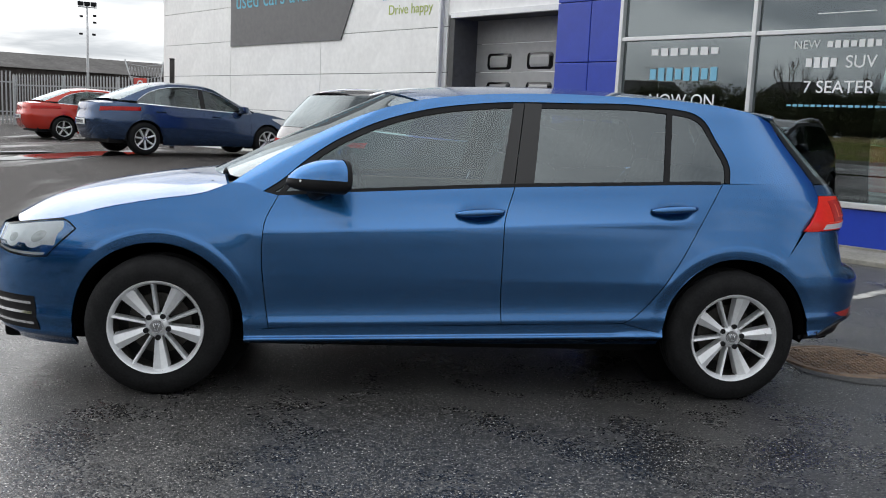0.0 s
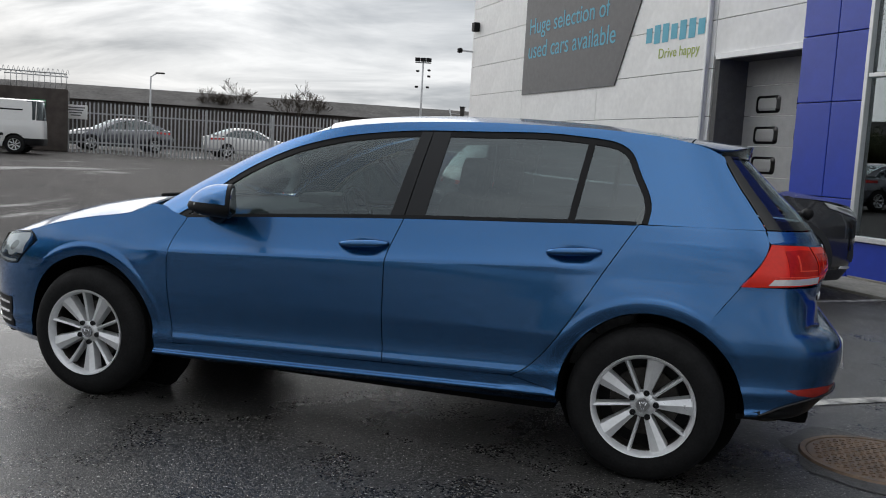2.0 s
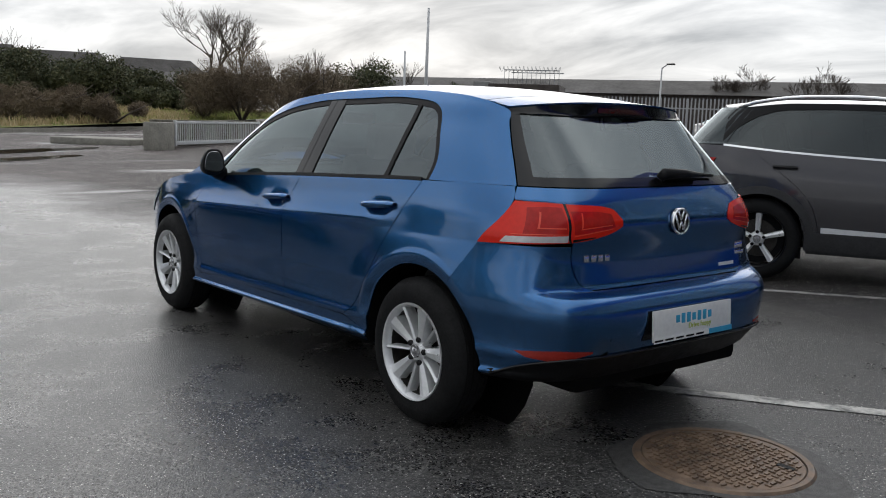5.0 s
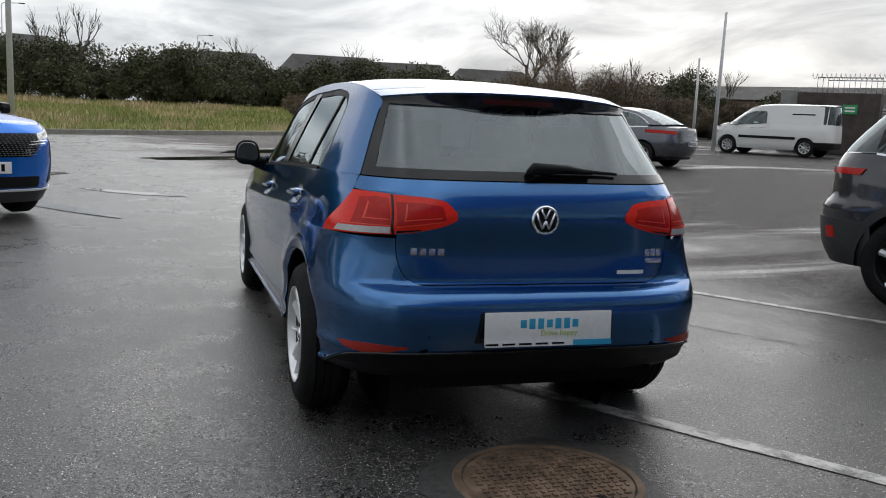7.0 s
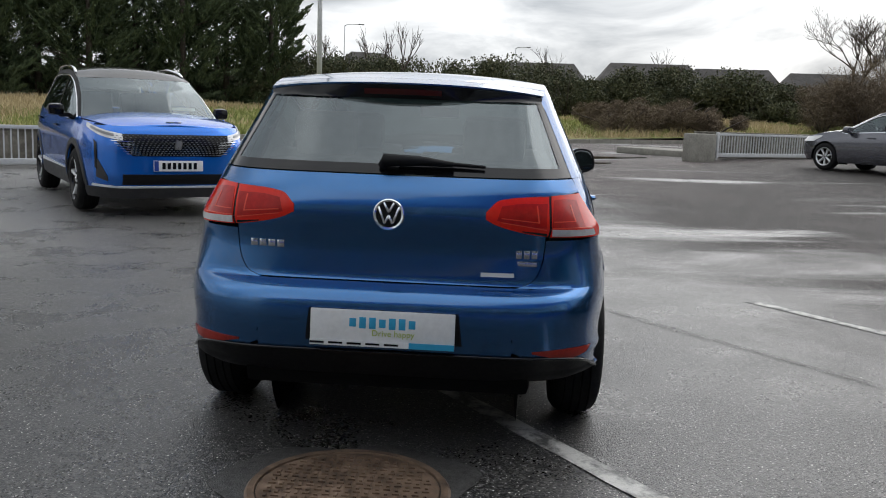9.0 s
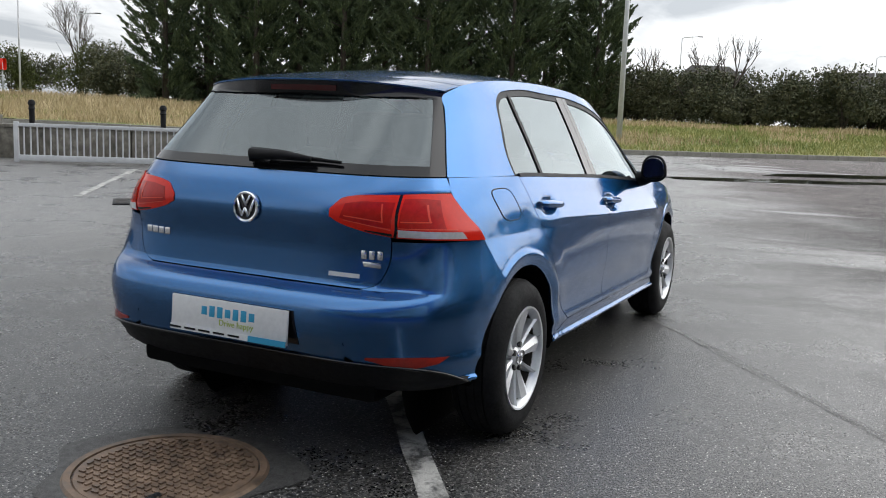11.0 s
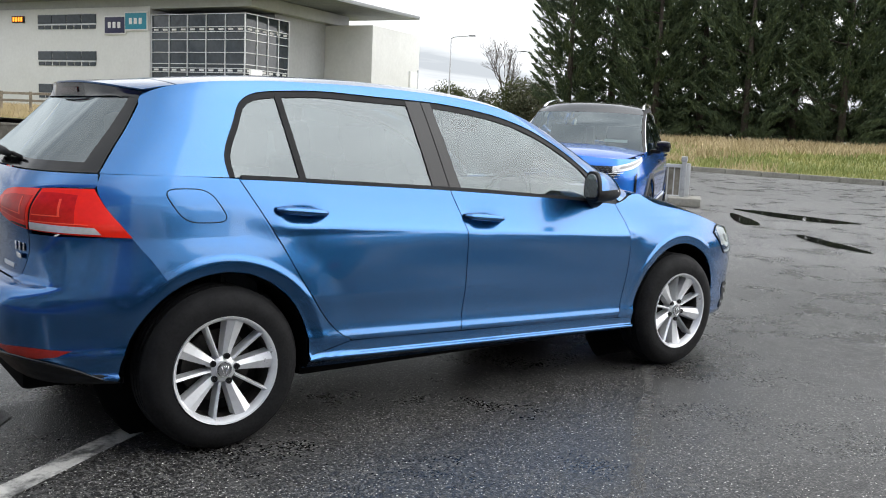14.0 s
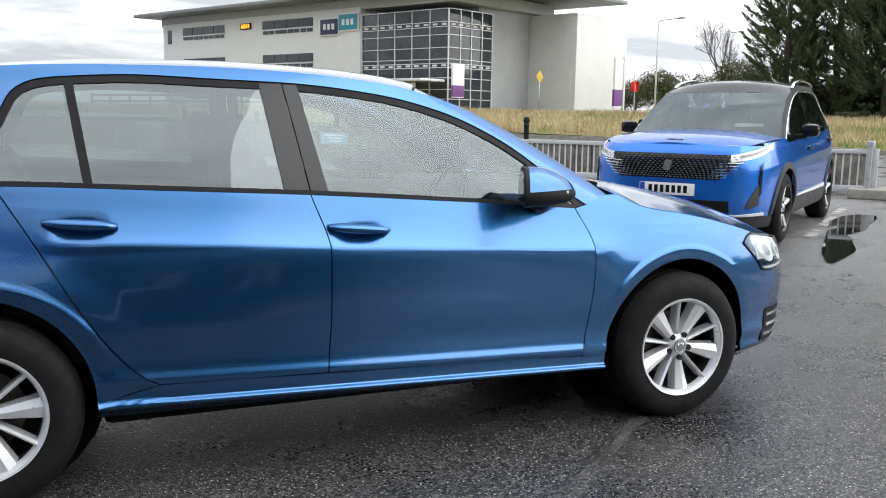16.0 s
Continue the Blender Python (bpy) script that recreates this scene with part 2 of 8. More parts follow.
def coons(bot, top, lef, rig):
    """A sheet between four 2D curves: bot and top run from lef to rig, lef and rig upwards."""
    def f(u, v):
        b, t, l, r = bot(u), top(u), lef(v), rig(v)
        c00, c10, c01, c11 = lef(0), rig(0), lef(1), rig(1)
        return tuple((1 - v) * b[i] + v * t[i] + (1 - u) * l[i] + u * r[i]
                     - ((1 - u) * (1 - v) * c00[i] + u * (1 - v) * c10[i] + (1 - u) * v * c01[i] + u * v * c11[i]) for i in (0, 1))
    return f


def fan(bot, top, lef, rig):
    """Like coons(), but the side curves act only near their own ends."""
    def f(u, v):
        b, t, l, r = bot(u), top(u), lef(v), rig(v)
        l0, l1, r0, r1 = lef(0), lef(1), rig(0), rig(1)
        a, c = (1 - u) ** 7, u ** 7
        return tuple((1 - v) * b[i] + v * t[i] + a * (l[i] - (1 - v) * l0[i] - v * l1[i]) + c * (r[i] - (1 - v) * r0[i] - v * r1[i]) for i in (0, 1))
    return f


def sheet(bm, fn, nu, nv, lip=0.016, core=None, shift=0.0):
    """Add the sheet fn(u, v) -> point, with its rim turned in towards core by lip, moved out by shift."""
    P = [[Vector(fn(i / nu, j / nv)) for j in range(nv + 1)] for i in range(nu + 1)]
    core = Vector(core or (0, 0, 0.7))

    def normal(i, j):
        a = P[min(i + 1, nu)][j] - P[max(i - 1, 0)][j]
        b = P[i][min(j + 1, nv)] - P[i][max(j - 1, 0)]
        n = a.cross(b)
        n = n.normalized() if n.length > 1e-9 else Vector((0, 0, 1))
        return n
    mid = normal(nu // 2, nv // 2)
    c = P[nu // 2][nv // 2]
    ref = Vector((max(-0.9, min(0.9, c.x)) if core.x == 0 and core.y == 0 else core.x, core.y, core.z))
    flip = -1.0 if mid.dot(c - ref) < 0 else 1.0
    V = [[bm.verts.new(P[i][j] + normal(i, j) * (flip * shift)) if shift else bm.verts.new(P[i][j]) for j in range(nv + 1)] for i in range(nu + 1)]
    for i in range(nu):
        for j in range(nv):
            q = (V[i][j], V[i + 1][j], V[i + 1][j + 1], V[i][j + 1])
            try:
                bm.faces.new(q if flip > 0 else q[::-1])
            except ValueError:
                pass
    if lip:
        rim = [(i, 0) for i in range(nu)] + [(nu, j) for j in range(nv)] + [(i, nv) for i in range(nu, 0, -1)] + [(0, j) for j in range(nv, 0, -1)]
        inn = [bm.verts.new(V[i][j].co - normal(i, j) * (flip * lip)) for i, j in rim]
        for k in range(len(rim)):
            a, b = V[rim[k][0]][rim[k][1]], V[rim[(k + 1) % len(rim)][0]][rim[(k + 1) % len(rim)][1]]
            q = (b, a, inn[k], inn[(k + 1) % len(rim)])
            bm.faces.new(q if flip > 0 else q[::-1])
            e = bm.edges.get((a, b))
            if e:
                e.smooth = False
    return V


def sheet_part(name, fn, nu, nv, material, parent, label="", lip=0.016, shift=0.0, core=None):
    bm = bmesh.new()
    sheet(bm, fn, nu, nv, lip, core, shift)
    return part(name, bm, material, parent, label)


def clamp(x, a=0.0, b=1.0):
    return min(max(x, a), b)


# ---- the lot: a dip round the drain cover, rising gently outwards ----
def ground_z(x, y):
    r = math.hypot(x - 1.0, y)
    if r < 3.5:
        return 0.0
    r = min(r, 40.0) - 3.5
    u, v = .8 * x + .6 * y, .8 * y - .6 * x
    far = clamp((v - 9) / 8) * clamp((3 - u) / 6) * clamp((u + 16) / 5)
    return 0.0125 * r * min(1.0, r / 2.5) + 0.19 * math.exp(-((u - 5.5) ** 2 + (v - 14.5) ** 2) / 32) + 0.13 * far


def lot(u, v, z=None):
    """A place on the lot's own axes (u to the showroom, v along its front)."""
    x, y = 0.8 * u - 0.6 * v, 0.6 * u + 0.8 * v
    return Vector((x, y, ground_z(x, y) if z is None else z))


def lot_pose(u, v, turn=0.0, z=None):
    p = lot(u, v, z)
    return pose(p.x, p.y, p.z, 0, 0, 36.87 + turn)


# ---- wheels ----
def ring_wedge(bm, a0, a1, r0, r1, w0, w1, y0, y1, thick):
    """A spoke from radius r0 to r1, w0 to w1 wide at its ends, with a raised spine."""
    am = (a0 + a1) / 2
    d, s = Vector((math.cos(am), 0, math.sin(am))), Vector((-math.sin(am), 0, math.cos(am)))
    rows = []
    for k in range(5):
        t = k / 4
        r, w, y = r0 + (r1 - r0) * t, w0 + (w1 - w0) * t, y0 + (y1 - y0) * t ** 1.4
        c = d * r
        rows.append([bm.verts.new(c + s * (-w / 2) + Vector((0, y + thick, 0))), bm.verts.new(c + s * (-w * 0.42) + Vector((0, y + 0.004, 0))),
                     bm.verts.new(c + s * (w * 0.05) + Vector((0, y - 0.004, 0))), bm.verts.new(c + s * (w * 0.42) + Vector((0, y + 0.006, 0))),
                     bm.verts.new(c + s * (w / 2) + Vector((0, y + thick, 0)))])
    for p, q in zip(rows, rows[1:]):
        for i in range(4):
            bm.faces.new((p[i], p[i + 1], q[i + 1], q[i]))


def wheel(name, parent, at, side, radius=0.3175, rim=0.205, width=0.195, style=0, spin=0.0, metal=ALLOY, barrel=None):
    """A road wheel; its outer face looks along -y for side -1, along +y for side 1."""
    w = thing(name)
    w.parent = parent
    w.matrix_local = pose(*at, 0, 0, 0) @ (Matrix.Identity(4) if side < 0 else Matrix.Rotation(math.pi, 4, "Z"))
    h = width / 2
    tread = [(rim - 0.005, -h + 0.012), (rim + 0.006, -h - 0.002), (rim + 0.03, -h - 0.006), (radius - 0.058, -h - 0.005), (radius - 0.036, -h + 0.002), (radius - 0.018, -h + 0.014), (radius - 0.006, -h + 0.034)]
    for k in range(4):
        y = -h + 0.048 + k * (width - 0.096) / 3
        tread += [(radius, y - 0.004), (radius - 0.007, y - 0.002), (radius - 0.007, y + 0.002), (radius, y + 0.004)]
    tread += [(radius - 0.006, h - 0.034), (radius - 0.018, h - 0.014), (radius - 0.04, h + 0.002), (rim + 0.006, h), (rim - 0.01, h - 0.02)]
    part("tyre", lathe(tread, 64), RUBBER, w)
    k = rim / 0.205
    part("rim", lathe([(0.1872 * k, -h + 0.030), (0.191 * k, -h + 0.010), (0.2 * k, -h - 0.004), (0.2065 * k, -h - 0.006), (0.208 * k, -h + 0.004)], 64), barrel or metal, w, "alloy rim")
    # Alloy barrel in dark metal: the shade behind the spokes is its colour
    part("barrel", lathe([(0.197 * k, h - 0.01), (0.188 * k, 0.02), (0.1875 * k, -h + 0.028)], 64), DARK_METAL, w, "inner barrel darkened to stand for shade")
    bm = bmesh.new()
    if style == 0:
        for i in range(5):
            a = spin + i * 2 * math.pi / 5
            ring_wedge(bm, a, a, 0.044 * k, 0.194 * k, 0.032 * k, 0.082 * k, -h + 0.030, -h + 0.012, 0.045)
            b = a + math.pi / 5
            ring_wedge(bm, b, b, 0.050 * k, 0.194 * k, 0.014 * k, 0.017 * k, -h + 0.030, -h + 0.008, 0.05)
    else:
        for i in range(style):
            a = spin + i * 2 * math.pi / style
            ring_wedge(bm, a, a, 0.04 * k, 0.194 * k, 0.034 * k, (0.17 / style + 0.016) * k, -h + 0.028, -h + 0.008, 0.045)
    sharpen(bm, 20)
    part("spokes", bm, metal, w, "alloy spokes")
    part("hub", lathe([(0.001, -h + 0.022), (0.032 * k, -h + 0.022), (0.034 * k, -h + 0.026), (0.050 * k, -h + 0.034), (0.055 * k, -h + 0.07)], 32), metal, w)
    part("centre_cap", lathe([(0.0005, -h + 0.0165), (0.027 * k, -h + 0.0165), (0.029 * k, -h + 0.019), (0.0295 * k, -h + 0.024)], 32), CAP_GREY, w, "grey cap with a silver emblem")
    part("cap_ring", lathe([(0.0235 * k, -h + 0.016), (0.0245 * k, -h + 0.0145), (0.0275 * k, -h + 0.0145), (0.0285 * k, -h + 0.018)], 32), CHROME, w)
    bm = bmesh.new()
    for x0, z0, x1, z1 in ((-0.014, 0.014, -0.004, -0.016), (0.014, 0.014, 0.004, -0.016), (-0.006, 0.016, 0, 0.002), (0.006, 0.016, 0, 0.002)):
        tube_into(bm, [(x0 * k, -h + 0.0155, z0 * k), (x1 * k, -h + 0.0155, z1 * k)], 0.0024 * k, 6)
    part("emblem", bm, CHROME, w)
    for i in range(5):
        a = spin + i * 2 * math.pi / 5
        bm = lathe([(0.0005, -h + 0.020), (0.0105 * k, -h + 0.020), (0.0125 * k, -h + 0.023), (0.0125 * k, -h + 0.05)], 12)
        bmesh.ops.translate(bm, vec=(0.051 * k * math.cos(a), 0, 0.051 * k * math.sin(a)), verts=bm.verts)
        part("wheel_bolt", bm, GLOSS_BLACK, w)
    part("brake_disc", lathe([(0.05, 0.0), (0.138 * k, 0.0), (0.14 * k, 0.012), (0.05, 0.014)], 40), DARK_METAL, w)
    part("backing_plate", lathe([(0.001, 0.03), (0.19 * k, 0.03), (0.195 * k, 0.05)], 32), BLACK_TRIM, w)
    return w


# ---- the hatchback: its skin as functions of place ----
half = pchip([(.10, .68), (.20, .735), (.258, .792), (.280, .836), (.289, .8495), (.295, .850), (.308, .836), (.345, .839), (.367, .8455), (.40, .838), (.43, .836), (.55, .848), (.68, .862),
              (.785, .870), (.800, .8698), (.808, .8655), (.83, .8535), (.90, .8215), (.975, .793), (1.15, .712), (1.32, .625), (1.40, .578), (1.43, .555)])
rear_x = pchip([(.2, 1.97), (.3, 2.02), (.42, 2.062), (.54, 2.084), (.58, 2.081), (.605, 2.069), (.625, 2.050), (.639, 2.022), (.648, 1.988), (.664, 1.976), (.75, 1.974), (.90, 1.998), (.97, 1.975), (1.03, 1.935), (1.20, 1.765), (1.34, 1.62), (1.4, 1.56)])
rear_s = pchip([(.2, 1.97), (.3, 2.02), (.42, 2.062), (.54, 2.080), (.60, 2.066), (.66, 2.035), (.72, 2.016), (.80, 2.006), (.90, 1.998), (.97, 1.975), (1.03, 1.935), (1.20, 1.765), (1.34, 1.62), (1.4, 1.56)])
plain_half = pchip([(.43, .836), (.55, .848), (.66, .8565), (.73, .8545), (.80, .845), (.86, .833), (.90, .821)])
front_x = pchip([(.15, -2.08), (.3, -2.17), (.5, -2.19), (.62, -2.17), (.72, -2.12), (.8, -2.08), (.95, -2.06)])
AX = 1.3185


taper = pchip([(-2.3, 1.0), (-.9, .992), (-.2, .985), (.25, .975), (.9, .954), (1.3, .95), (1.55, .962), (1.75, .973), (2.2, .985)])


def wide(x, z):
    """Half width before the corners are rounded: the shoulders draw in towards the rear."""
    k = clamp((z - .56) / .25) * (1 - .6 * clamp((z - 1.05) / .3))
    return half(lean(x, z)) * (1 - (1 - taper(x)) * k)


def lean(x, z):
    """Height on the body's own lines, which rise to the rear."""
    k = .027 + .025 * clamp((z - .3) / .5) - .052 * clamp((z - 1.03) / .25)
    return z - k * (clamp(x, -1.3, 1.3) - .2)


def flare(x, z):
    """The raised lip round each wheel arch."""
    s = 0.0
    for c in (-AX, AX):
        r = math.hypot(x - c, z - .31)
        t, q = clamp((r - .412) / .030), clamp((r - .43) / .14)
        s += (.007 * (1 - t * t * (3 - 2 * t)) + .006 * (1 - q * q * (3 - 2 * q)) - .014 * clamp((.428 - r) / .056) ** 1.4) * clamp((z - .33) / .22)
    return s


square = pchip([(.2, 5.8), (.6, 5.8), (.82, 5.0), (1.03, 4.8), (1.20, 5.5), (1.36, 7.2)])


def skin(x, z, up=False):
    """Half the car's width at x, z."""
    h = lean(x, z)
    b = wide(x, z)
    if (x < -.75 or x > .95) and .43 < h < .90:
        k = clamp((x + 1.16) / .36) * clamp((1.25 - x) / .32)
        k = k * k * (3 - 2 * k)
        b = b * k + plain_half(h) * (1 - (1 - taper(x)) * clamp((z - .56) / .25)) * (1 - k)
    if x > .35:
        q, n = (x - .35) / (rear_s(z) - .35), square(z)
        b *= max(0.0, 1 - q ** n) ** (1 / n)
    if up:
        xf = -1.2 + (z - .955) / .445 * .88
        if x < .25:
            b *= max(0.0, 1 - ((.25 - x) / (.25 - xf)) ** 5) ** .2
        return b
    if x < -.5:
        b *= max(0.0, 1 - ((-.5 - x) / (-.5 - front_x(z))) ** 4) ** .25
    return b + flare(x, z)


def side(sgn, up=False):
    return lambda p: Vector((p[0], sgn * skin(p[0], p[1], up), p[1]))


def tail(phi, z):
    """The rear wrap: phi 0 at the middle, +-90 degrees at the sides."""
    n = square(z)
    k = clamp((abs(phi) - .38) / .42)
    k = k * k * (3 - 2 * k)
    x = .35 + (rear_x(z) * (1 - k) + rear_s(z) * k - .35) * abs(math.cos(phi)) ** (2 / n)
    b = wide(x, z) * abs(math.sin(phi)) ** (2 / n)
    return Vector((x, math.copysign(b + flare(x, z) * clamp((abs(phi) - .9) / .4), phi), z))


def tail_phi_x(x, z):
    n = square(z)
    return math.acos(clamp((x - .35) / (rear_s(z) - .35)) ** (n / 2))


def tail_phi_y(y, z):
    n = square(z)
    p = .8
    for _ in range(6):
        x = .35 + (rear_x(z) - .35) * math.cos(p) ** (2 / n)
        p = math.asin(clamp(abs(y) / wide(x, z)) ** (n / 2))
    return math.copysign(p, y)


def tail_x(y, z):
    """Where the skin is y from the middle, at the rear."""
    return tail(tail_phi_y(y, z), z).x


def nose(phi, z):
    x = -.5 + (front_x(z) + .5) * abs(math.cos(phi)) ** .5
    h = lean(x, z)
    b = (plain_half(h) if .43 < h < .90 else half(h)) * abs(math.sin(phi)) ** .5
    return Vector((x, math.copysign(b + flare(x, z) * clamp((abs(phi) - .9) / .4), phi), z))


def nose_phi_x(x, z):
    return math.acos(clamp((-.5 - x) / (-.5 - front_x(z))) ** 2)


def arc(cx, r, a0, a1, n=9, cz=.31):
    return [(cx + r * math.cos(radians(a0 + (a1 - a0) * i / (n - 1))), cz + r * math.sin(radians(a0 + (a1 - a0) * i / (n - 1)))) for i in range(n)]


def arch_at(cx, deg, r=.374):
    if cx > 0:
        r -= .024 * clamp((deg - 105) / 70)
    return cx + r * math.cos(radians(deg)), .31 + r * math.sin(radians(deg))


belt_z = pchip([(-1.0, .885), (-.85, .899), (-.29, .944), (.25, .979), (.73, 1.002), (1.24, 1.024), (1.8, 1.03)])
DLO = [(-.883, .912), (-.804, .964), (-.687, 1.065), (-.542, 1.163), (-.292, 1.272), (-.037, 1.331), (.277, 1.363), (.55, 1.371), (.80, 1.378), (1.0, 1.368), (1.11, 1.354), (1.178, 1.318), (1.222, 1.238), (1.284, 1.088), (1.276, 1.029)]
RAIL = [(-1.02, .945), (-.90, 1.03), (-.74, 1.125), (-.56, 1.22), (-.32, 1.315), (-.06, 1.372), (.27, 1.402), (.6, 1.412), (.95, 1.408), (1.25, 1.39), (1.42, 1.365), (1.545, 1.335)]
gl_y = pchip([(1.034, .659), (1.12, .623), (1.2, .590), (1.322, .537)])
GAP = 0.0022


def hatchback():
    car = thing("hatchback_car", pose(0, 0, 0), "metallic blue five-door hatchback parked on wet asphalt", "car")
    for sgn in (-1, 1):
        low, high = side(sgn), side(sgn, True)
        def door_skin(p):
            q = low(p)
            for hx, hz in ((.095, .845), (1.0, .888)):
                q.y -= sgn * .016 * math.exp(-((p[0] - hx) / .07) ** 4 - ((p[1] - hz) / .028) ** 2)
            return q
        # front door below the glass
        fl = curve((-.833, .316), (-.852, .452), (-.867, .651), (-.86, .772), (-.804, .903))
        fr = curve((.208 - GAP, .355), (.198 - GAP, .556), (.198 - GAP, .783), (.25 - GAP, .978))
        f = coons(curve((-.833, .316), (.208 - GAP, .355)), curve((-.804, .903), (-.29, .944), (.25 - GAP, .978)), fl, fr)
        door = sheet_part("front_door", lambda u, v: door_skin(f(u, v)), 56, 80, BLUE, car)
        rl = curve((.208 + GAP, .355), (.198 + GAP, .556), (.198 + GAP, .783), (.25 + GAP, .978))
        rr = curve((.775, .372), (.83, .405), (.885, .458), (.99, .605), (1.122, .833), (1.2363, 1.024))
        g = coons(curve((.208 + GAP, .355), (.775, .372)), curve((.25 + GAP, .978), (.73, 1.002), (1.2363, 1.024)), rl, rr)
        rdoor = sheet_part("rear_door", lambda u, v: door_skin(g(u, v)), 56, 80, BLUE, car)
        # front wing
        wt = curve((-1.73, .772), (-1.595, .808), (-1.48, .836), (-1.34, .864), (-1.131, .900), (-1.06, .928), (-1.005, .952), (-.95, .950), (-.883, .922), (-.8082, .903))
        wd = lambda t: (fl(1 - t)[0] - .0042, fl(1 - t)[1])
        w = fan(lambda t: arch_at(-AX, 118 - 76 * t / .62 if t < .62 else 42 - 43.5 * (t - .62) / .38),
                  lambda t: wt(t / .62) if t < .62 else wd((t - .62) / .38),
                  curve(arch_at(-AX, 118), (-1.60, .643), (-1.765, .643), (-1.755, .69), (-1.725, .735), (-1.73, .772)), curve(arch_at(-AX, -1.5), (-.89, .306), wd(1)))
        sheet_part("front_wing", lambda u, v: low(w(u, v)), 50, 100, BLUE, car, "", .004)
        # rear quarter
        e0 = arc(AX, .374, 58, 58.1, 2)[0]
        qa, qc = tail_x(.688, .983), tail_x(.664, 1.034)
        qr = curve(e0, (1.58, .725), (1.647, .815), (qa, .983), (qc, 1.034))
        qt = curve((qc, 1.034), (1.5, 1.032), (1.2408, 1.024))
        qd = lambda t: (rr(1 - t)[0] + .0045, rr(1 - t)[1] - .002 * t)
        q = fan(lambda t: arch_at(AX, 58 + 42 * t / .4 if t < .4 else 100 + 78 * (t - .4) / .6),
                  lambda t: qt(t / .4) if t < .4 else qd((t - .4) / .6), qr, curve(arch_at(AX, 178), (.86, .352), qd(1)))
        sheet_part("rear_quarter", lambda u, v: low(q(u, v)), 50, 56, BLUE, car)
        # pillar and roof frame round the side glass
        inner, outer = curve(*DLO), curve(*RAIL, *((tail_x(gl_y(z) + .003, z), z) for z in (1.29, 1.24, 1.19, 1.14, 1.09, 1.036)))
        def frame_sheet(u, v):
            a, b = inner(u), outer(u ** 1.0)
            return high((a[0] + (b[0] - a[0]) * v, a[1] + (b[1] - a[1]) * v))
        sheet_part("side_frame", frame_sheet, 90, 10, BLUE, car)
        # black surround, then the panes inside it
        def inset(k):
            pts = []
            for i in range(61):
                x, z = inner(i / 60)
                a, b = inner(max(0, i / 60 - .01)), inner(min(1, i / 60 + .01))
                t = Vector((b[0] - a[0], b[1] - a[1])).normalized()
                pts.append((x + t.y * k, z - t.x * k))
            return pts
        def band(name, k0, k1, shift):
            A, B = inset(k0), inset(k1)
            bm = bmesh.new()
            sheet(bm, lambda u, v: high(tuple(A[round(u * 60)][i] * (1 - v) + B[round(u * 60)][i] * v for i in (0, 1))), 60, 2, 0.012, None, shift)
            part(name, bm, BLACK_TRIM, car, "black rubber window seal")
        band("window_seal", 0.002, 0.025, -0.004)
        def pane(name, x0b, x0t, x1b, x1t, mat, parent, label, shift=-0.008, pad=.0):
            """Glass between two slanting lines, from the belt to the roof frame."""
            top = pchip([(p[0], p[1]) for p in DLO[:11]])
            def fn(u, v):
                # lines meet the frame's curve at their upper ends
                xb, xt = x0b + (x1b - x0b) * u, x0t + (x1t - x0t) * u
                zb, zt = belt_z(xb) + .004, top(xt) - .012
                return high((xb + (xt - xb) * v, zb + (zt - zb) * v))
            return sheet_part(name, fn, 24, 14, mat, parent, label, 0.0, shift)
        pane("front_window", -.80, -.62, .19, .262, TINT, door, "clear door glass")
        pane("rear_window", .335, .385, .958, 1.004, TINT_DARK, rdoor, "clear door glass")
        qp = coons(curve((.974, belt_z(.974) + .004), (1.252, 1.032)), curve((1.02, 1.354), (1.14, 1.338)), curve((.974, belt_z(.974) + .004), (1.02, 1.352)), curve((1.252, 1.032), (1.262, 1.088), (1.203, 1.236), (1.14, 1.338)))
        sheet_part("quarter_window", lambda u, v: high(qp(u, v)), 10, 14, TINT_DARK, rdoor, "small fixed rear side glass", 0.0, -0.008)
        tri = coons(curve((-.875, .908), (-.81, .905)), curve((-.74, 1.0), (-.63, 1.095)), curve((-.875, .908), (-.74, 1.0)), curve((-.81, .905), (-.63, 1.095)))
        sheet_part("front_quarter_glass", lambda u, v: high(tri(u, v)), 8, 8, TINT, door, "small front corner glass", 0.0, -0.008)
        def pillar(name, x0b, x0t, x1b, x1t, z0, z1, mat=GLOSS_BLACK, label="", shift=-0.003, own=None):
            sheet_part(name, lambda u, v: high((x0b + (x1b - x0b) * u + (x0t - x0b + ((x1t - x1b) - (x0t - x0b)) * u) * v, z0 + (z1 - z0) * v)), 6, 16, mat, own or car, label, 0.01, shift)
        pillar("door_pillar", .185, .255, .246, .305, .985, 1.358, label="gloss black door pillar", own=door)
        pillar("door_pillar", .251, .31, .338, .39, .985, 1.360, label="gloss black door pillar", own=rdoor)
        pillar("window_bar", .952, .998, .980, 1.026, 1.015, 1.358, BLACK_TRIM, own=rdoor)
        pillar("window_bar", -.818, -.628, -.795, -.608, .905, 1.105, BLACK_TRIM, own=door)
        sheet_part("belt_seal", lambda u, v: high((-.83 + 2.06 * u, belt_z(-.83 + 2.06 * u) - .002 + .014 * v)), 40, 2, BLACK_TRIM, car, "black belt seal", 0.012, .004)
        # sill
        sill_top = pchip([(-.945, .300), (-.836, .312), (.208, .351), (.775, .368), (.86, .347), (.968, .325)])
        sl = lambda u, v: low((-.943 + 1.911 * u, (.238 + .02 * u) + (sill_top(-.943 + 1.911 * u) - .238 - .02 * u) * v))
        sheet_part("sill", sl, 40, 34, BLUE, car)
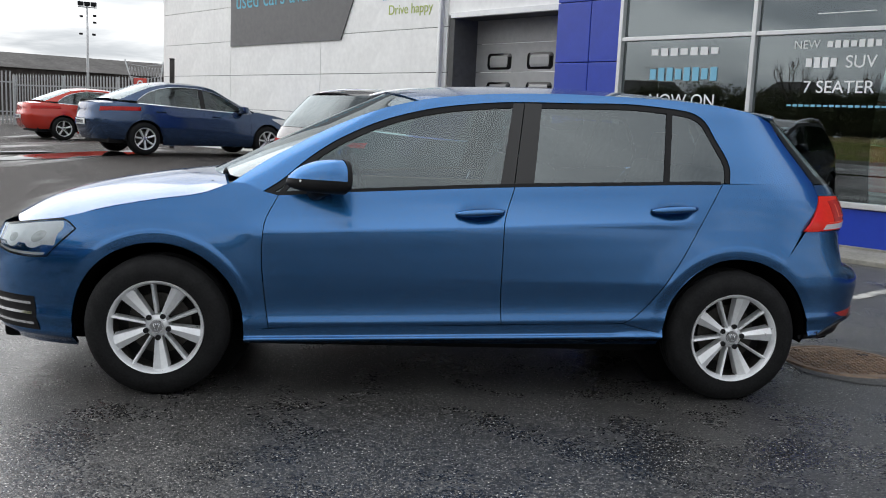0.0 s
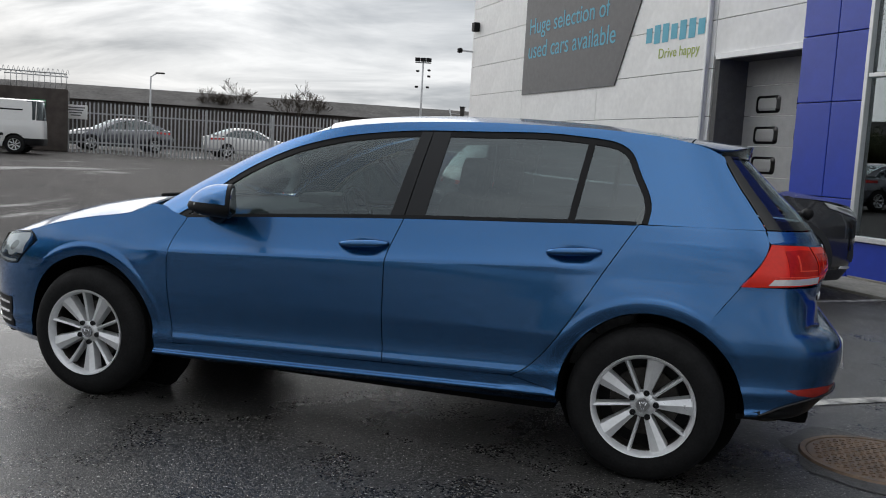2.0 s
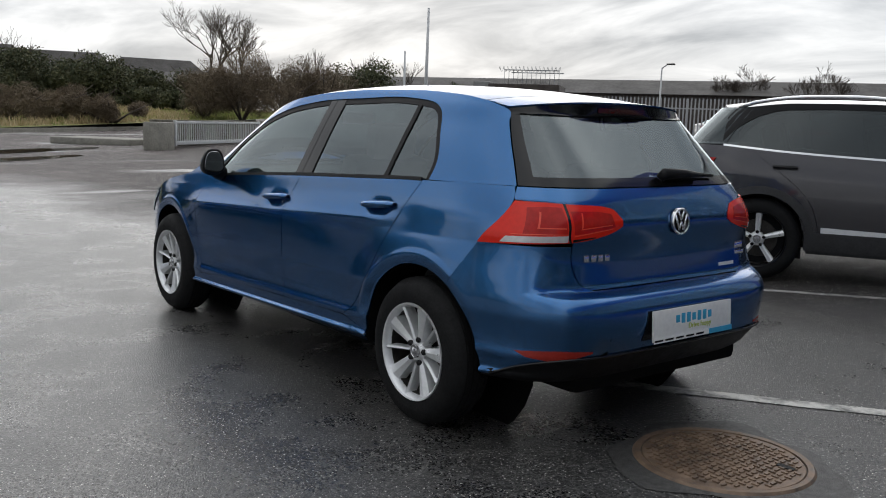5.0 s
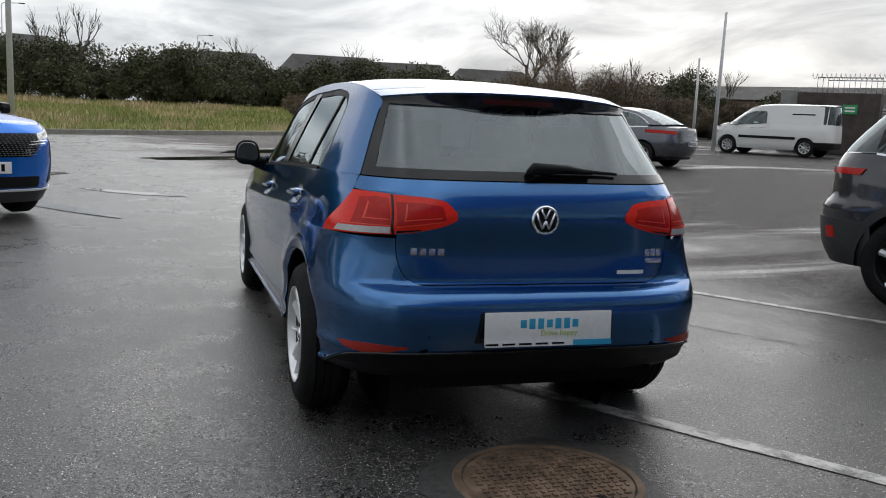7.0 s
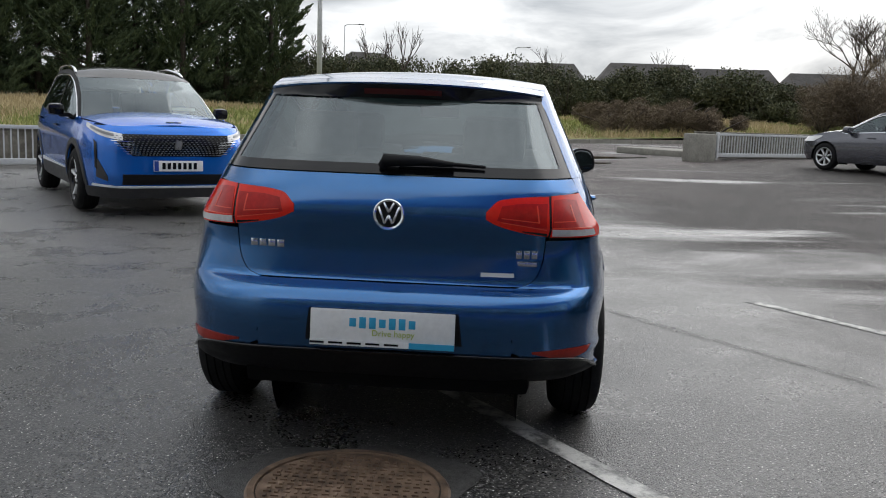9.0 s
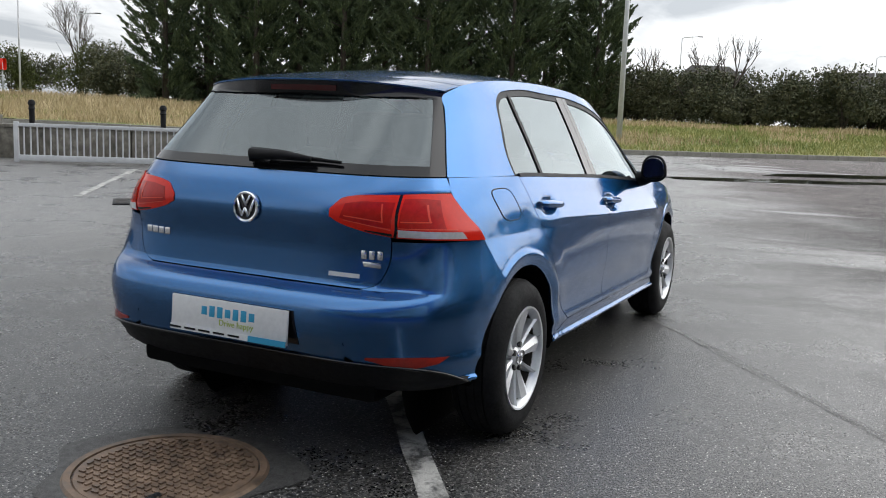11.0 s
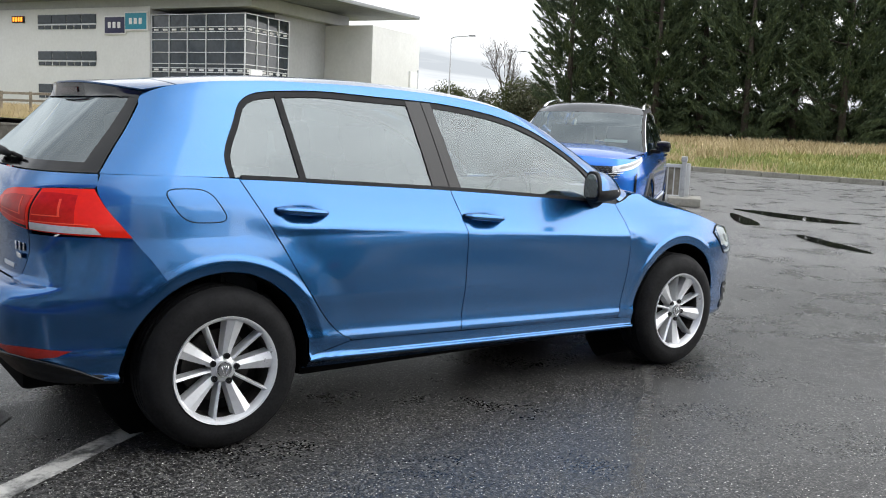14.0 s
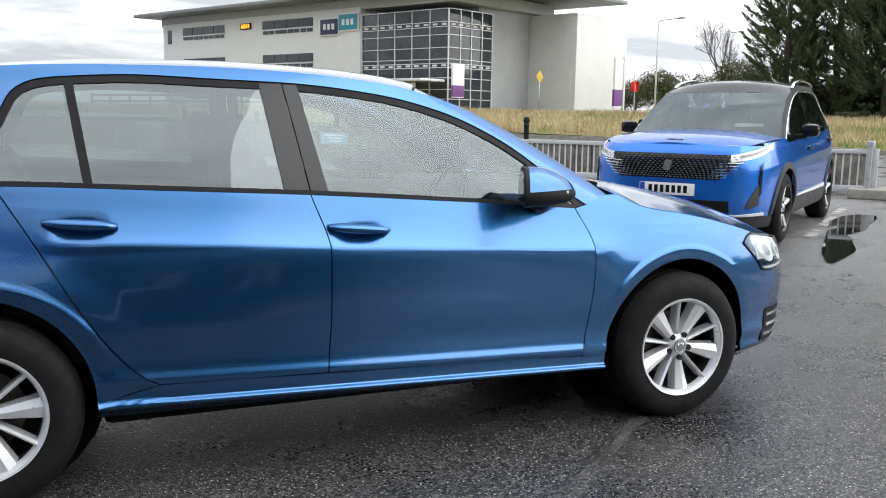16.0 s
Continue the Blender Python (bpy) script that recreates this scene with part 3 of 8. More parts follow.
        # door handles: a bar over a recess
        for hx, hz, own in ((-.02, .851, door), (.886, .893, rdoor)):
            bm = bmesh.new()
            rows = []
            for i in range(15):
                t = i / 14
                x = hx + .222 * t
                zc = hz + .017 * t
                end = (1 - abs(2 * t - 1) ** 4) ** .5 if 0 < t < 1 else .25
                y0 = skin(x, zc)
                hh = .0165 * max(end, .5)
                out = .006 + .030 * min(1, 1.5 * end)
                rows.append([bm.verts.new((x, sgn * (y0 + o), zc + h)) for o, h in ((.006, -hh * .8), (out * .75, -hh * .9), (out, -hh * .2), (out * .82, hh * .85), (-.004, hh))])
            for p, r in zip(rows, rows[1:]):
                for k in range(4):
                    bm.faces.new((p[k], p[k + 1], r[k + 1], r[k]) if sgn > 0 else (p[k], r[k], r[k + 1], p[k + 1]))
            part("door_handle", bm, BLUE, own)
        # mirror
        mir = thing("door_mirror")
        mir.parent = car
        mir.location = (-.515, sgn * .795, .965)
        def shellfn(u, v, s=sgn):
            a, b = math.pi * (v - .5), 2 * math.pi * u
            cx = math.copysign(abs(math.cos(b)) ** .8, math.cos(b)) * math.cos(a)
            cy = math.copysign(abs(math.sin(b)) ** .8, math.sin(b)) * math.cos(a)
            z = math.copysign(abs(math.sin(a)) ** .85, math.sin(a))
            x = (-.235 if cx < 0 else .012) * abs(cx) ** .75
            f_ = clamp(-x / .235)
            return Vector((x * (1 - .25 * z), s * (.104 - .058 * f_ + (.076 - .030 * f_) * cy * (1 - .10 * z)), .025 + (.085 if z > 0 else .066) * z)) + Vector((.027 * cy * (1 - f_) - .012, 0, 0))
        sheet_part("mirror_cap", lambda u, v: shellfn(u, .49 + .51 * v), 28, 12, BLUE, mir, "", 0.0, 0.0, (0, 0, .03))
        sheet_part("mirror_base", lambda u, v: shellfn(u, .49 * v) * .99, 28, 10, BLACK_TRIM, mir, "black lower mirror housing", 0.0, 0.0, (0, 0, .03))
        def oval(k, x0, x1):
            """A rounded plate with the outline of the housing."""
            bm = bmesh.new()
            rings = []
            for xx, kk in ((x0, k), (x1 - .004, k), (x1, k * .95)):
                ring = []
                for i in range(36):
                    a = 2 * math.pi * i / 36
                    cy, cz = math.copysign(abs(math.cos(a)) ** .7, math.cos(a)), math.copysign(abs(math.sin(a)) ** .75, math.sin(a))
                    ring.append(bm.verts.new((xx + .027 * kk * cy - .012, sgn * (.104 + .077 * kk * cy * (1 - .10 * cz)), .025 + kk * (.086 if cz > 0 else .052) * cz)))
                rings.append(ring)
            for p_, q_ in zip(rings, rings[1:]):
                for i in range(36):
                    bm.faces.new((p_[i], p_[(i + 1) % 36], q_[(i + 1) % 36], q_[i]))
            bm.faces.new(rings[-1])
            sharpen(bm)
            return bm
        part("mirror_bezel", oval(1.0, -.004, .018), BLACK_TRIM, mir, "black mirror bezel")
        part("mirror_glass", oval(.86, .016, .021), DARK_MIRROR, mir, "mirror glass")
        part("indicator", new_box((.012, .09, .012), (-.190, sgn * .060, .012), .004), CLEAR_LENS, mir, "clear indicator strip")
        part("mirror_arm", tube([(-.13, .0, -.035), (-.11, sgn * .04, -.022), (-.07, sgn * .08, -.012)], [.045, .04, .03], 10), BLACK_TRIM, mir)
        # lamps at the rear
        def lamp(name, pts_b, pts_t, mat, label, shift, nu=20, nv=10, parent=car):
            b_, t_ = curve(*pts_b), curve(*pts_t)
            def fn(u, v):
                p, q_ = b_(u), t_(u)
                ph, z = p[0] + (q_[0] - p[0]) * v, p[1] + (q_[1] - p[1]) * v
                r = tail(ph, z)
                r.y *= sgn
                return r
            return sheet_part(name, fn, nu, nv, mat, parent, label, 0.02, shift)
        X, Yp = tail_phi_x, tail_phi_y
        outer_lamp = thing("tail_lamp"); outer_lamp.parent = car
        lamp("lens", [(X(1.650, .818), .818), (Yp(.74, .822), .824), (Yp(.577, .834), .834)], [(Yp(.686, .981), .981), (Yp(.63, .980), .980), (Yp(.577, .977), .977)], RED_LENS, "red tail lamp lens", .004, parent=outer_lamp)
        lamp("reverse_lens", [(Yp(.755, .829), .829), (Yp(.583, .838), .838)], [(Yp(.745, .853), .853), (Yp(.583, .862), .862)], CLEAR_LENS, "clear reversing lamp strip", .0065, 12, 4, outer_lamp)
        lamp("inner_lens", [(Yp(.712, .862), .862), (Yp(.585, .868), .868)], [(Yp(.672, .958), .958), (Yp(.62, .964), .964), (Yp(.585, .962), .962)], RED_DARK, "deep red inner lens", .0055, 8, 6, outer_lamp)
        lamp("light_line", [(Yp(.672, .884), .884), (Yp(.588, .886), .886)], [(Yp(.672, .888), .888), (Yp(.588, .890), .890)], RED_LINE, "thin bright line in the lens", .0066, 8, 1, outer_lamp)
        lamp("light_line", [(Yp(.672, .884), .884), (Yp(.667, .884), .884)], [(Yp(.650, .944), .944), (Yp(.645, .944), .944)], RED_LINE, "thin bright line in the lens", .0066, 1, 6, outer_lamp)
        lamp("light_line", [(Yp(.735, .858), .858), (Yp(.583, .865), .865)], [(Yp(.735, .861), .861), (Yp(.583, .868), .868)], RED_LINE, "thin bright line in the lens", .0066, 8, 1, outer_lamp)
        lamp("lamp_gap", [(Yp(.582, .834), .834), (Yp(.563, .834), .834)], [(Yp(.582, .978), .978), (Yp(.563, .977), .977)], GLOSS_BLACK, "dark gap between the lamps", .0015, 2, 8, outer_lamp)
        boot_lamp = thing("tail_lamp"); boot_lamp.parent = car
        lamp("lens", [(Yp(.568, .835), .835), (Yp(.476, .850), .850), (Yp(.385, .874), .874), (Yp(.345, .894), .894)], [(Yp(.568, .976), .976), (Yp(.47, .972), .972), (Yp(.39, .960), .960), (Yp(.345, .920), .920)], RED_LENS, "red tail lamp lens on the tailgate", .004, parent=boot_lamp)
        lamp("inner_lens", [(Yp(.562, .866), .866), (Yp(.47, .874), .874), (Yp(.385, .892), .892)], [(Yp(.562, .950), .950), (Yp(.47, .950), .950), (Yp(.40, .940), .940)], RED_DARK, "deep red inner lens", .0055, 10, 6, boot_lamp)
        lamp("light_line", [(Yp(.535, .884), .884), (Yp(.40, .898), .898)], [(Yp(.535, .888), .888), (Yp(.40, .902), .902)], RED_LINE, "thin bright line in the lens", .0066, 8, 1, boot_lamp)
        lamp("light_line", [(Yp(.537, .884), .884), (Yp(.532, .884), .884)], [(Yp(.527, .944), .944), (Yp(.522, .944), .944)], RED_LINE, "thin bright line in the lens", .0066, 1, 6, boot_lamp)
        lamp("light_line", [(Yp(.562, .858), .858), (Yp(.40, .884), .884)], [(Yp(.562, .862), .862), (Yp(.40, .887), .887)], RED_LINE, "thin bright line in the lens", .0066, 8, 1, boot_lamp)
        lamp("lower_strip", [(Yp(.565, .838), .838), (Yp(.476, .853), .853)], [(Yp(.565, .848), .848), (Yp(.476, .857), .857)], GLOSS_BLACK, "dark lower edge of the lens", .0055, 8, 1, boot_lamp)
        lamp("reflector", [(Yp(.735, .408), .408), (Yp(.655, .398), .398), (Yp(.53, .425), .425)], [(Yp(.755, .428), .428), (Yp(.655, .438), .438), (Yp(.53, .432), .432)], RED_DEEP, "dark red rear reflector", .003, 14, 4)
        # headlamp
        hb = [(nose_phi_x(x, z), z) for x, z in ((-1.797, .600), (-1.87, .592), (-1.974, .597), (-2.05, .618))]
        ht = [(nose_phi_x(x, z), z) for x, z in ((-1.672, .726), (-1.728, .764), (-1.80, .756), (-1.934, .734), (-2.03, .715))]
        hb_, ht_ = curve(*hb), curve(*ht)
        def headfn(u, v):
            p, q_ = hb_(u), ht_(u)
            r = nose(p[0] + (q_[0] - p[0]) * v, p[1] + (q_[1] - p[1]) * v)
            r.y *= sgn
            return r
        head = sheet_part("headlamp", headfn, 20, 10, HEAD_GLASS, car, "clear headlamp with chrome inside", .0, .006)
        sheet_part("lamp_housing", lambda u, v: headfn(.04 + .92 * u, .05 + .9 * v), 16, 8, REFLECTOR, head, "silver lamp housing", .02, -.004)
        for u0, u1, v0, v1 in ((.12, .46, .22, .86), (.52, .82, .2, .8)):
            sheet_part("lamp_bowl", lambda u, v: headfn((u0 + u1) / 2 + (u1 - u0) / 2 * v * math.cos(6.2832 * u), (v0 + v1) / 2 + (v1 - v0) / 2 * v * math.sin(6.2832 * u)), 20, 4, REFLECTOR, head, "dark lamp bowl", .0, .001)
            sheet_part("lamp_bulb", lambda u, v: headfn((u0 + u1) / 2 + (u1 - u0) / 4 * v * math.cos(6.2832 * u), (v0 + v1) / 2 + (v1 - v0) / 4 * v * math.sin(6.2832 * u)), 14, 3, CLEAR_LENS, head, "bright bulb cover", .0, .003)
        sheet_part("day_lamp", lambda u, v: headfn(.06 + .9 * u, .05 + .07 * v), 16, 1, PLATE_WHITE, head, "white day lamp strip", .0, .002)
        part("lamp_seam", tube([headfn(*q) for q in [(i / 12, 0) for i in range(13)] + [(1, i / 6) for i in range(1, 7)] + [(1 - i / 12, 1) for i in range(1, 13)] + [(0, 1 - i / 6) for i in range(1, 7)]], .0035, 5, False), BLACK_TRIM, head)
        # wheels and arch liners
        for cx, yy in ((-AX, .835), (AX, .82)):
            wheel("wheel", car, (cx, sgn * (yy - .078), .3112), sgn, .3125, spin=-.218 if cx < 0 else 0.1)
            def liner(u, v):
                x, z = arch_at(cx, -5 + 191 * u)
                x, z = cx + (x - cx) * .985, .31 + (z - .31) * .985
                return Vector((x, sgn * (.48 + (skin(x, max(.30, z)) - .488) * v), z))
            sheet_part("arch_liner", liner, 32, 3, ARCH_BLACK, car, "black wheel arch liner", 0)
            sheet_part("arch_back", lambda u, v: Vector((cx + .40 * v * math.cos(math.pi * 2 * u), sgn * .5, .31 + .40 * v * math.sin(math.pi * 2 * u))), 24, 2, ARCH_BLACK, car, "black wheel arch liner", 0)
    # fuel flap, right-hand side
    hi = side(1)
    bm = bmesh.new()
    n = 28
    ring = []
    for i in range(n):
        t = 2 * math.pi * i / n
        c, s = math.cos(t), math.sin(t)
        u = .5 + .5 * math.copysign(abs(c) ** .55, c)
        v = .5 + .5 * math.copysign(abs(s) ** .55, s)
        x, z = 1.285 + .175 * u + .075 * v * 1.0, .865 + .122 * v
        ring.append((x, z))
    ctr = (sum(p[0] for p in ring) / n, sum(p[1] for p in ring) / n)
    def flapfn(u, v):
        a = ring[round(u * n) % n]
        return hi((ctr[0] + (a[0] - ctr[0]) * v, ctr[1] + (a[1] - ctr[1]) * v))
    sheet(bm, lambda u, v: flapfn(u, .05 + .95 * v), n, 5, 0, None, .0012)
    part("fuel_flap", bm, BLUE, car)
    seam = [hi(ring[i % n]) + Vector((0, .0006, 0)) for i in range(n + 1)]
    part("flap_gap", tube(seam, .0022, 5, False), BLACK_TRIM, car)

    # roof, spoiler, windscreen, bonnet
    roof_z = pchip([(-.40, 1.382), (-.2, 1.418), (.1, 1.444), (.5, 1.456), (.9, 1.446), (1.3, 1.412), (1.6, 1.372), (1.70, 1.355)])
    rail_z = pchip([p for p in RAIL])

    def crown(xs, xc, zc, s):
        """Across the roof from rail (s = -1) over the middle to rail (s = 1)."""
        zs = rail_z(xs)
        e = skin(xs, zs, True)
        k = 1 - abs(s) ** 2.3
        return Vector((xs + (xc - xs) * (1 - s * s), e * s, zs + (zc - zs) * k))
    sheet_part("roof", lambda u, v: crown(-.19 + 1.60 * u, -.33 + 1.75 * u, roof_z(-.33 + 1.75 * u), 2 * v - 1), 40, 32, BLUE, car, "", .012, 0, (.5, 0, .9))
    screen = sheet_part("windscreen", lambda u, v: crown(-.985 + .785 * u, -1.19 + .85 * u, pchip([(-1.19, .975), (-.9, 1.118), (-.6, 1.265), (-.33, 1.392)])(-1.19 + .85 * u), 2 * v - 1), 20, 28, TINT, car, "clear windscreen", .006, -.004, (.5, 0, .9))
    spoil = thing("roof_spoiler"); spoil.parent = car
    lipx = lambda s: 1.672 - .085 * s * s - .05 * abs(s) ** 8
    def sp_top(u, v):
        s = 2 * v - 1
        a = crown(1.4185, 1.4245, roof_z(1.4245), s)
        b = Vector((lipx(s), .545 * s, 1.372 - .030 * abs(s) ** 2.5))
        return a.lerp(b, u)
    sheet_part("spoiler_top", sp_top, 14, 32, BLUE, spoil, "", .006, 0, (1.3, 0, .9))
    def sp_low(u, v):
        s = 2 * v - 1
        a = Vector((lipx(s) - .002, .543 * s, 1.364 - .030 * abs(s) ** 2.5))
        b = tail(tail_phi_y(.53 * s if abs(s) > .02 else .0106 * (1 if s >= 0 else -1), 1.315), 1.315 - .004) + Vector((.004, 0, 0))
        c = a.lerp(b, u)
        c.z -= .010 * math.sin(math.pi * u)
        return c
    sheet_part("spoiler_underside", sp_low, 8, 32, GLOSS_BLACK, spoil, "gloss black spoiler underside", 0, 0, (1.3, 0, 2.5))
    sheet_part("brake_lamp", lambda u, v: sp_low(.18 + .30 * u, .36 + .28 * v) + Vector((.004, 0, -.002)), 3, 12, RED_DIM, spoil, "dark red high brake lamp", .004, 0, (1.3, 0, 1.4))
    hg = pchip([(-1.99, .728), (-1.9, .742), (-1.8, .758), (-1.70, .777), (-1.595, .811), (-1.48, .839), (-1.34, .867), (-1.131, .903), (-1.06, .931), (-1.0, .953)])
    def bonnet(u, v):
        s = 2 * v - 1
        xs = -1.02 - .93 * u
        zs = hg(xs)
        e = max(.05, skin(xs, zs) - .005)
        xc = -1.10 - .99 * u
        zc = pchip([(-2.11, .735), (-1.95, .82), (-1.7, .893), (-1.4, .948), (-1.1, .985)])(xc)
        return Vector((xs + (xc - xs) * (1 - s * s), e * s, zs + (zc - zs) * (1 - abs(s) ** 2.0)))
    sheet_part("bonnet", bonnet, 30, 30, BLUE, car, "", .008, 0, (-1.5, 0, .3))
    sheet_part("cowl", lambda u, v: Vector((-1.22 + .20 * u + .10 * (2 * v - 1) ** 2, .60 * (2 * v - 1), .945)), 4, 16, BLACK_TRIM, car, "black scuttle panel", 0)
    for s0, s1 in ((.45, -.15), (-.1, -.62)):
        part("front_wiper", tube([(-1.12, s0, .968), (-1.09, (s0 + s1) / 2, .984), (-1.06, s1, .985)], .009, 6), BLACK_TRIM, car)
    # bumpers
    def bfront(u, v):
        z = .185 + .462 * v
        xa = -AX - math.sqrt(max(.0004, .376 ** 2 - max(0, z - .31) ** 2)) if z > .31 else -AX - .376
        p = nose_phi_x(xa, z)
        return nose(p * (2 * u - 1), z)
    sheet_part("front_bumper", bfront, 64, 24, BLUE, car)
    def nose_fill(u, v):
        ph = (2 * u - 1) * nose_phi_x(-1.665, .70)
        zt = hg(nose(ph if abs(ph) > 1e-4 else 1e-4, .72).x) - .004
        return nose(ph if abs(ph) > 1e-4 else 1e-4, .60 + (zt - .60) * v)
    sheet_part("nose_panel", nose_fill, 48, 8, BLUE, car, "", 0, -.005)
    for sgn in (-1, 1):
        pv = nose_phi_x(-1.86, .34)
        sheet_part("bumper_vent", lambda u, v: nose(sgn * (.30 + (pv - .30) * u), .262 + .15 * v), 12, 4, BLACK_TRIM, car, "black bumper vent", .01, .003)
        for k in range(3):
            sheet_part("vent_slat", lambda u, v: nose(sgn * (.32 + (pv - .34) * u), .285 + .045 * k + .012 * v), 10, 1, CHROME, car, "silver edged vent slat", .006, .007)
    hatch_y = pchip([(.650, .47), (.662, .508), (.685, .532), (.75, .556), (.972, .573), (.983, .684), (1.034, .661)])
    bm = bmesh.new()
    val_top = pchip([(0, .408), (.4, .404), (.62, .390), (.8, .362), (.95, .318), (1.1, .285), (1.6, .27)])
    def corner(sgn):
        def fn(u, v):
            z = .27 + .378 * v
            xa = AX + math.sqrt(max(.0004, .376 ** 2 - (z - .31) ** 2)) if z > .31 else AX + .376
            if z > .62:
                xa = min(xa, AX + math.sqrt(.376 ** 2 - .31 ** 2))
            p0, p1 = tail_phi_x(xa, z), tail_phi_y(.46, z)
            ph = p0 + (p1 - p0) * u
            zb = val_top(abs(ph)) - .004
            r = tail(ph, zb + (.648 - zb) * v)
            r.y *= sgn
            return r
        return fn
    def upper(sgn):
        def fn(u, v):
            z = .648 + .171 * v
            p0 = tail_phi_x(pchip([(.648, 1.524), (.725, 1.583), (.819, 1.652)])(z), z)
            p1 = tail_phi_y(hatch_y(z) + .004, z)
            r = tail(p0 + (p1 - p0) * u, z)
            r.y *= sgn
            return r
        return fn
    for sgn in (-1, 1):
        sheet(bm, corner(sgn), 30, 60, 0)
        sheet(bm, upper(sgn), 30, 14, 0)
    def middle(u, v):
        ph = tail_phi_y(.46, .30 + .348 * v) * (2 * u - 1)
        zb = val_top(abs(ph)) - .004
        return tail(ph, zb + (.648 - zb) * v)
    sheet(bm, middle, 30, 60, 0)
    bmesh.ops.remove_doubles(bm, verts=bm.verts, dist=.0022)
    part("rear_bumper", bm, BLUE, car)
    sheet_part("hatch_gap", lambda u, v: Vector((1.985 - .06 * v, (2 * u - 1) * .50, .640)), 8, 2, ARCH_BLACK, car, "dark gap under the tailgate", 0)
    # dark lower valance with the exhaust
    def valance(u, v):
        ph = (2 * u - 1) * .96
        zt = val_top(abs(ph))
        z = .30 + (zt - .30) * v
        r = tail(ph, z)
        return r + Vector((-.05 * (1 - v) - .004, 0, 0))
    sheet_part("valance", valance, 48, 10, BLACK_TRIM, car, "textured black lower bumper", .02, .006)
    part("valance_trim", tube([tail((i / 20 - 1) * .94, val_top(abs(i / 20 - 1) * .94)) + Vector((.006, 0, 0)) for i in range(41)], .006, 6), GLOSS_BLACK, car)
    part("exhaust_pipe", lathe([(.022, 1.72), (.022, 1.92), (.026, 1.935), (.026, 1.95), (.021, 1.95), (.02, 1.85)], 20, "x"), DARK_METAL, car, "dull steel exhaust tip").location = (0, -.47, .268)
    # tailgate
    tg = sheet_part("tailgate", lambda u, v: tail(tail_phi_y(hatch_y(.652 + .381 * v), .652 + .381 * v) * (2 * u - 1), .652 + .381 * v), 60, 40, BLUE, car)
    glass_r = lambda u, v: tail(tail_phi_y(gl_y(1.038 + .282 * v), 1.038 + .282 * v) * (2 * u - 1), 1.038 + .282 * v)
    inn = lambda u, v: glass_r(.075 + .85 * u, .12 + .86 * v)
    sheet_part("rear_screen", lambda u, v: inn(u, v), 30, 16, TINT_DARK, tg, "tinted rear screen", 0, -.002)
    for nm, fn, a, b in (("left", lambda u, v: glass_r(.075 * u, v), 4, 20), ("right", lambda u, v: glass_r(.925 + .075 * u, v), 4, 20),
                         ("low", lambda u, v: glass_r(.075 + .85 * u, .12 * v), 40, 3), ("high", lambda u, v: glass_r(.075 + .85 * u, .98 + .02 * v), 40, 2)):
        sheet_part("screen_border", fn, a, b, GLOSS_BLACK, tg, "black printed glass border", 0)
    # rear wiper
    wip = thing("rear_wiper"); wip.parent = car
    wpt = lambda y, z, o: tail(tail_phi_y(y, z), z) + Vector((o * .7, 0, o * .7))
    part("wiper_arm", tube([wpt(-.035, 1.060, .012), wpt(-.03, 1.062, .036), wpt(.10, 1.063, .036), wpt(.22, 1.060, .028)], [.020, .024, .018, .010], 8), BLACK_TRIM, wip)
    part("wiper_blade", tube([wpt(.02, 1.067, .014), wpt(.18, 1.069, .018), wpt(.335, 1.064, .014)], [.007, .009, .006], 6), RUBBER, wip)
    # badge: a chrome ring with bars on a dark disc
    bd = thing("badge"); bd.parent = car
    bd.matrix_local = pose(rear_x(.898) + .003, 0, .898, 0, -4, 0)
    part("badge_disc", lathe([(.0005, .004), (.046, .004), (.049, 0)], 32, "x"), GLOSS_BLACK, bd)
    part("badge_ring", lathe([(.045, 0), (.046, .010), (.052, .012), (.056, .008), (.057, 0)], 40, "x"), CHROME, bd)
    bm = bmesh.new()
    for y0, z0, y1, z1 in ((-.037, .028, -.014, -.034), (.037, .028, .014, -.034), (-.014, -.034, .0, -.002), (.014, -.034, 0, -.002), (-.018, .042, 0, .006), (.018, .042, 0, .006)):
        tube_into(bm, [(.008, y0, z0), (.008, y1, z1)], .0052, 6)
    part("badge_bars", bm, CHROME, bd)
    # chrome model letters as plain bars
    for y0, z0, wd, hgt, n in ((-.515, .772, .135, .026, 4), (.455, .768, .085, .030, 3), (.435, .735, .115, .018, 1)):
        for i in range(n):
            y = y0 + wd * (i + .5) / n
            z = z0
            p = tail(tail_phi_y(y if abs(y) > 1e-3 else .001, z), z)
            part("model_letter", new_box((.005, wd / n * .74, hgt), (p.x + .002, y, z), .0015), CHROME, tg, "chrome letter bar")
    sheet_part("dealer_strip", lambda u, v: tail(tail_phi_y(.335 + .12 * u, .684 + .015 * v), .684 + .015 * v), 8, 1, PLATE_WHITE, tg, "white dealer strip", .002, .002)
    # plate in its recess
    pl = thing("rear_plate"); pl.parent = car
    sheet_part("plate_recess", lambda u, v: tail(tail_phi_y(.266 + .015 * (1 - v), .446 + .120 * v) * (2 * u - 1), .446 + .120 * v), 12, 6, GLOSS_BLACK, pl, "dark plate recess", .006, .002)
    part("plate_board", new_box((.010, .512, .124), (2.101, 0, .505), .003, Matrix.Rotation(radians(-4), 4, "Y")), PLATE_WHITE, pl, "white dealer plate")
    part("plate_stripe", new_box((.003, .512, .020), (2.1125, 0, .4495), 0, Matrix.Rotation(radians(-4), 4, "Y")), PLATE_WHITE, pl, "pale stripe along the plate")
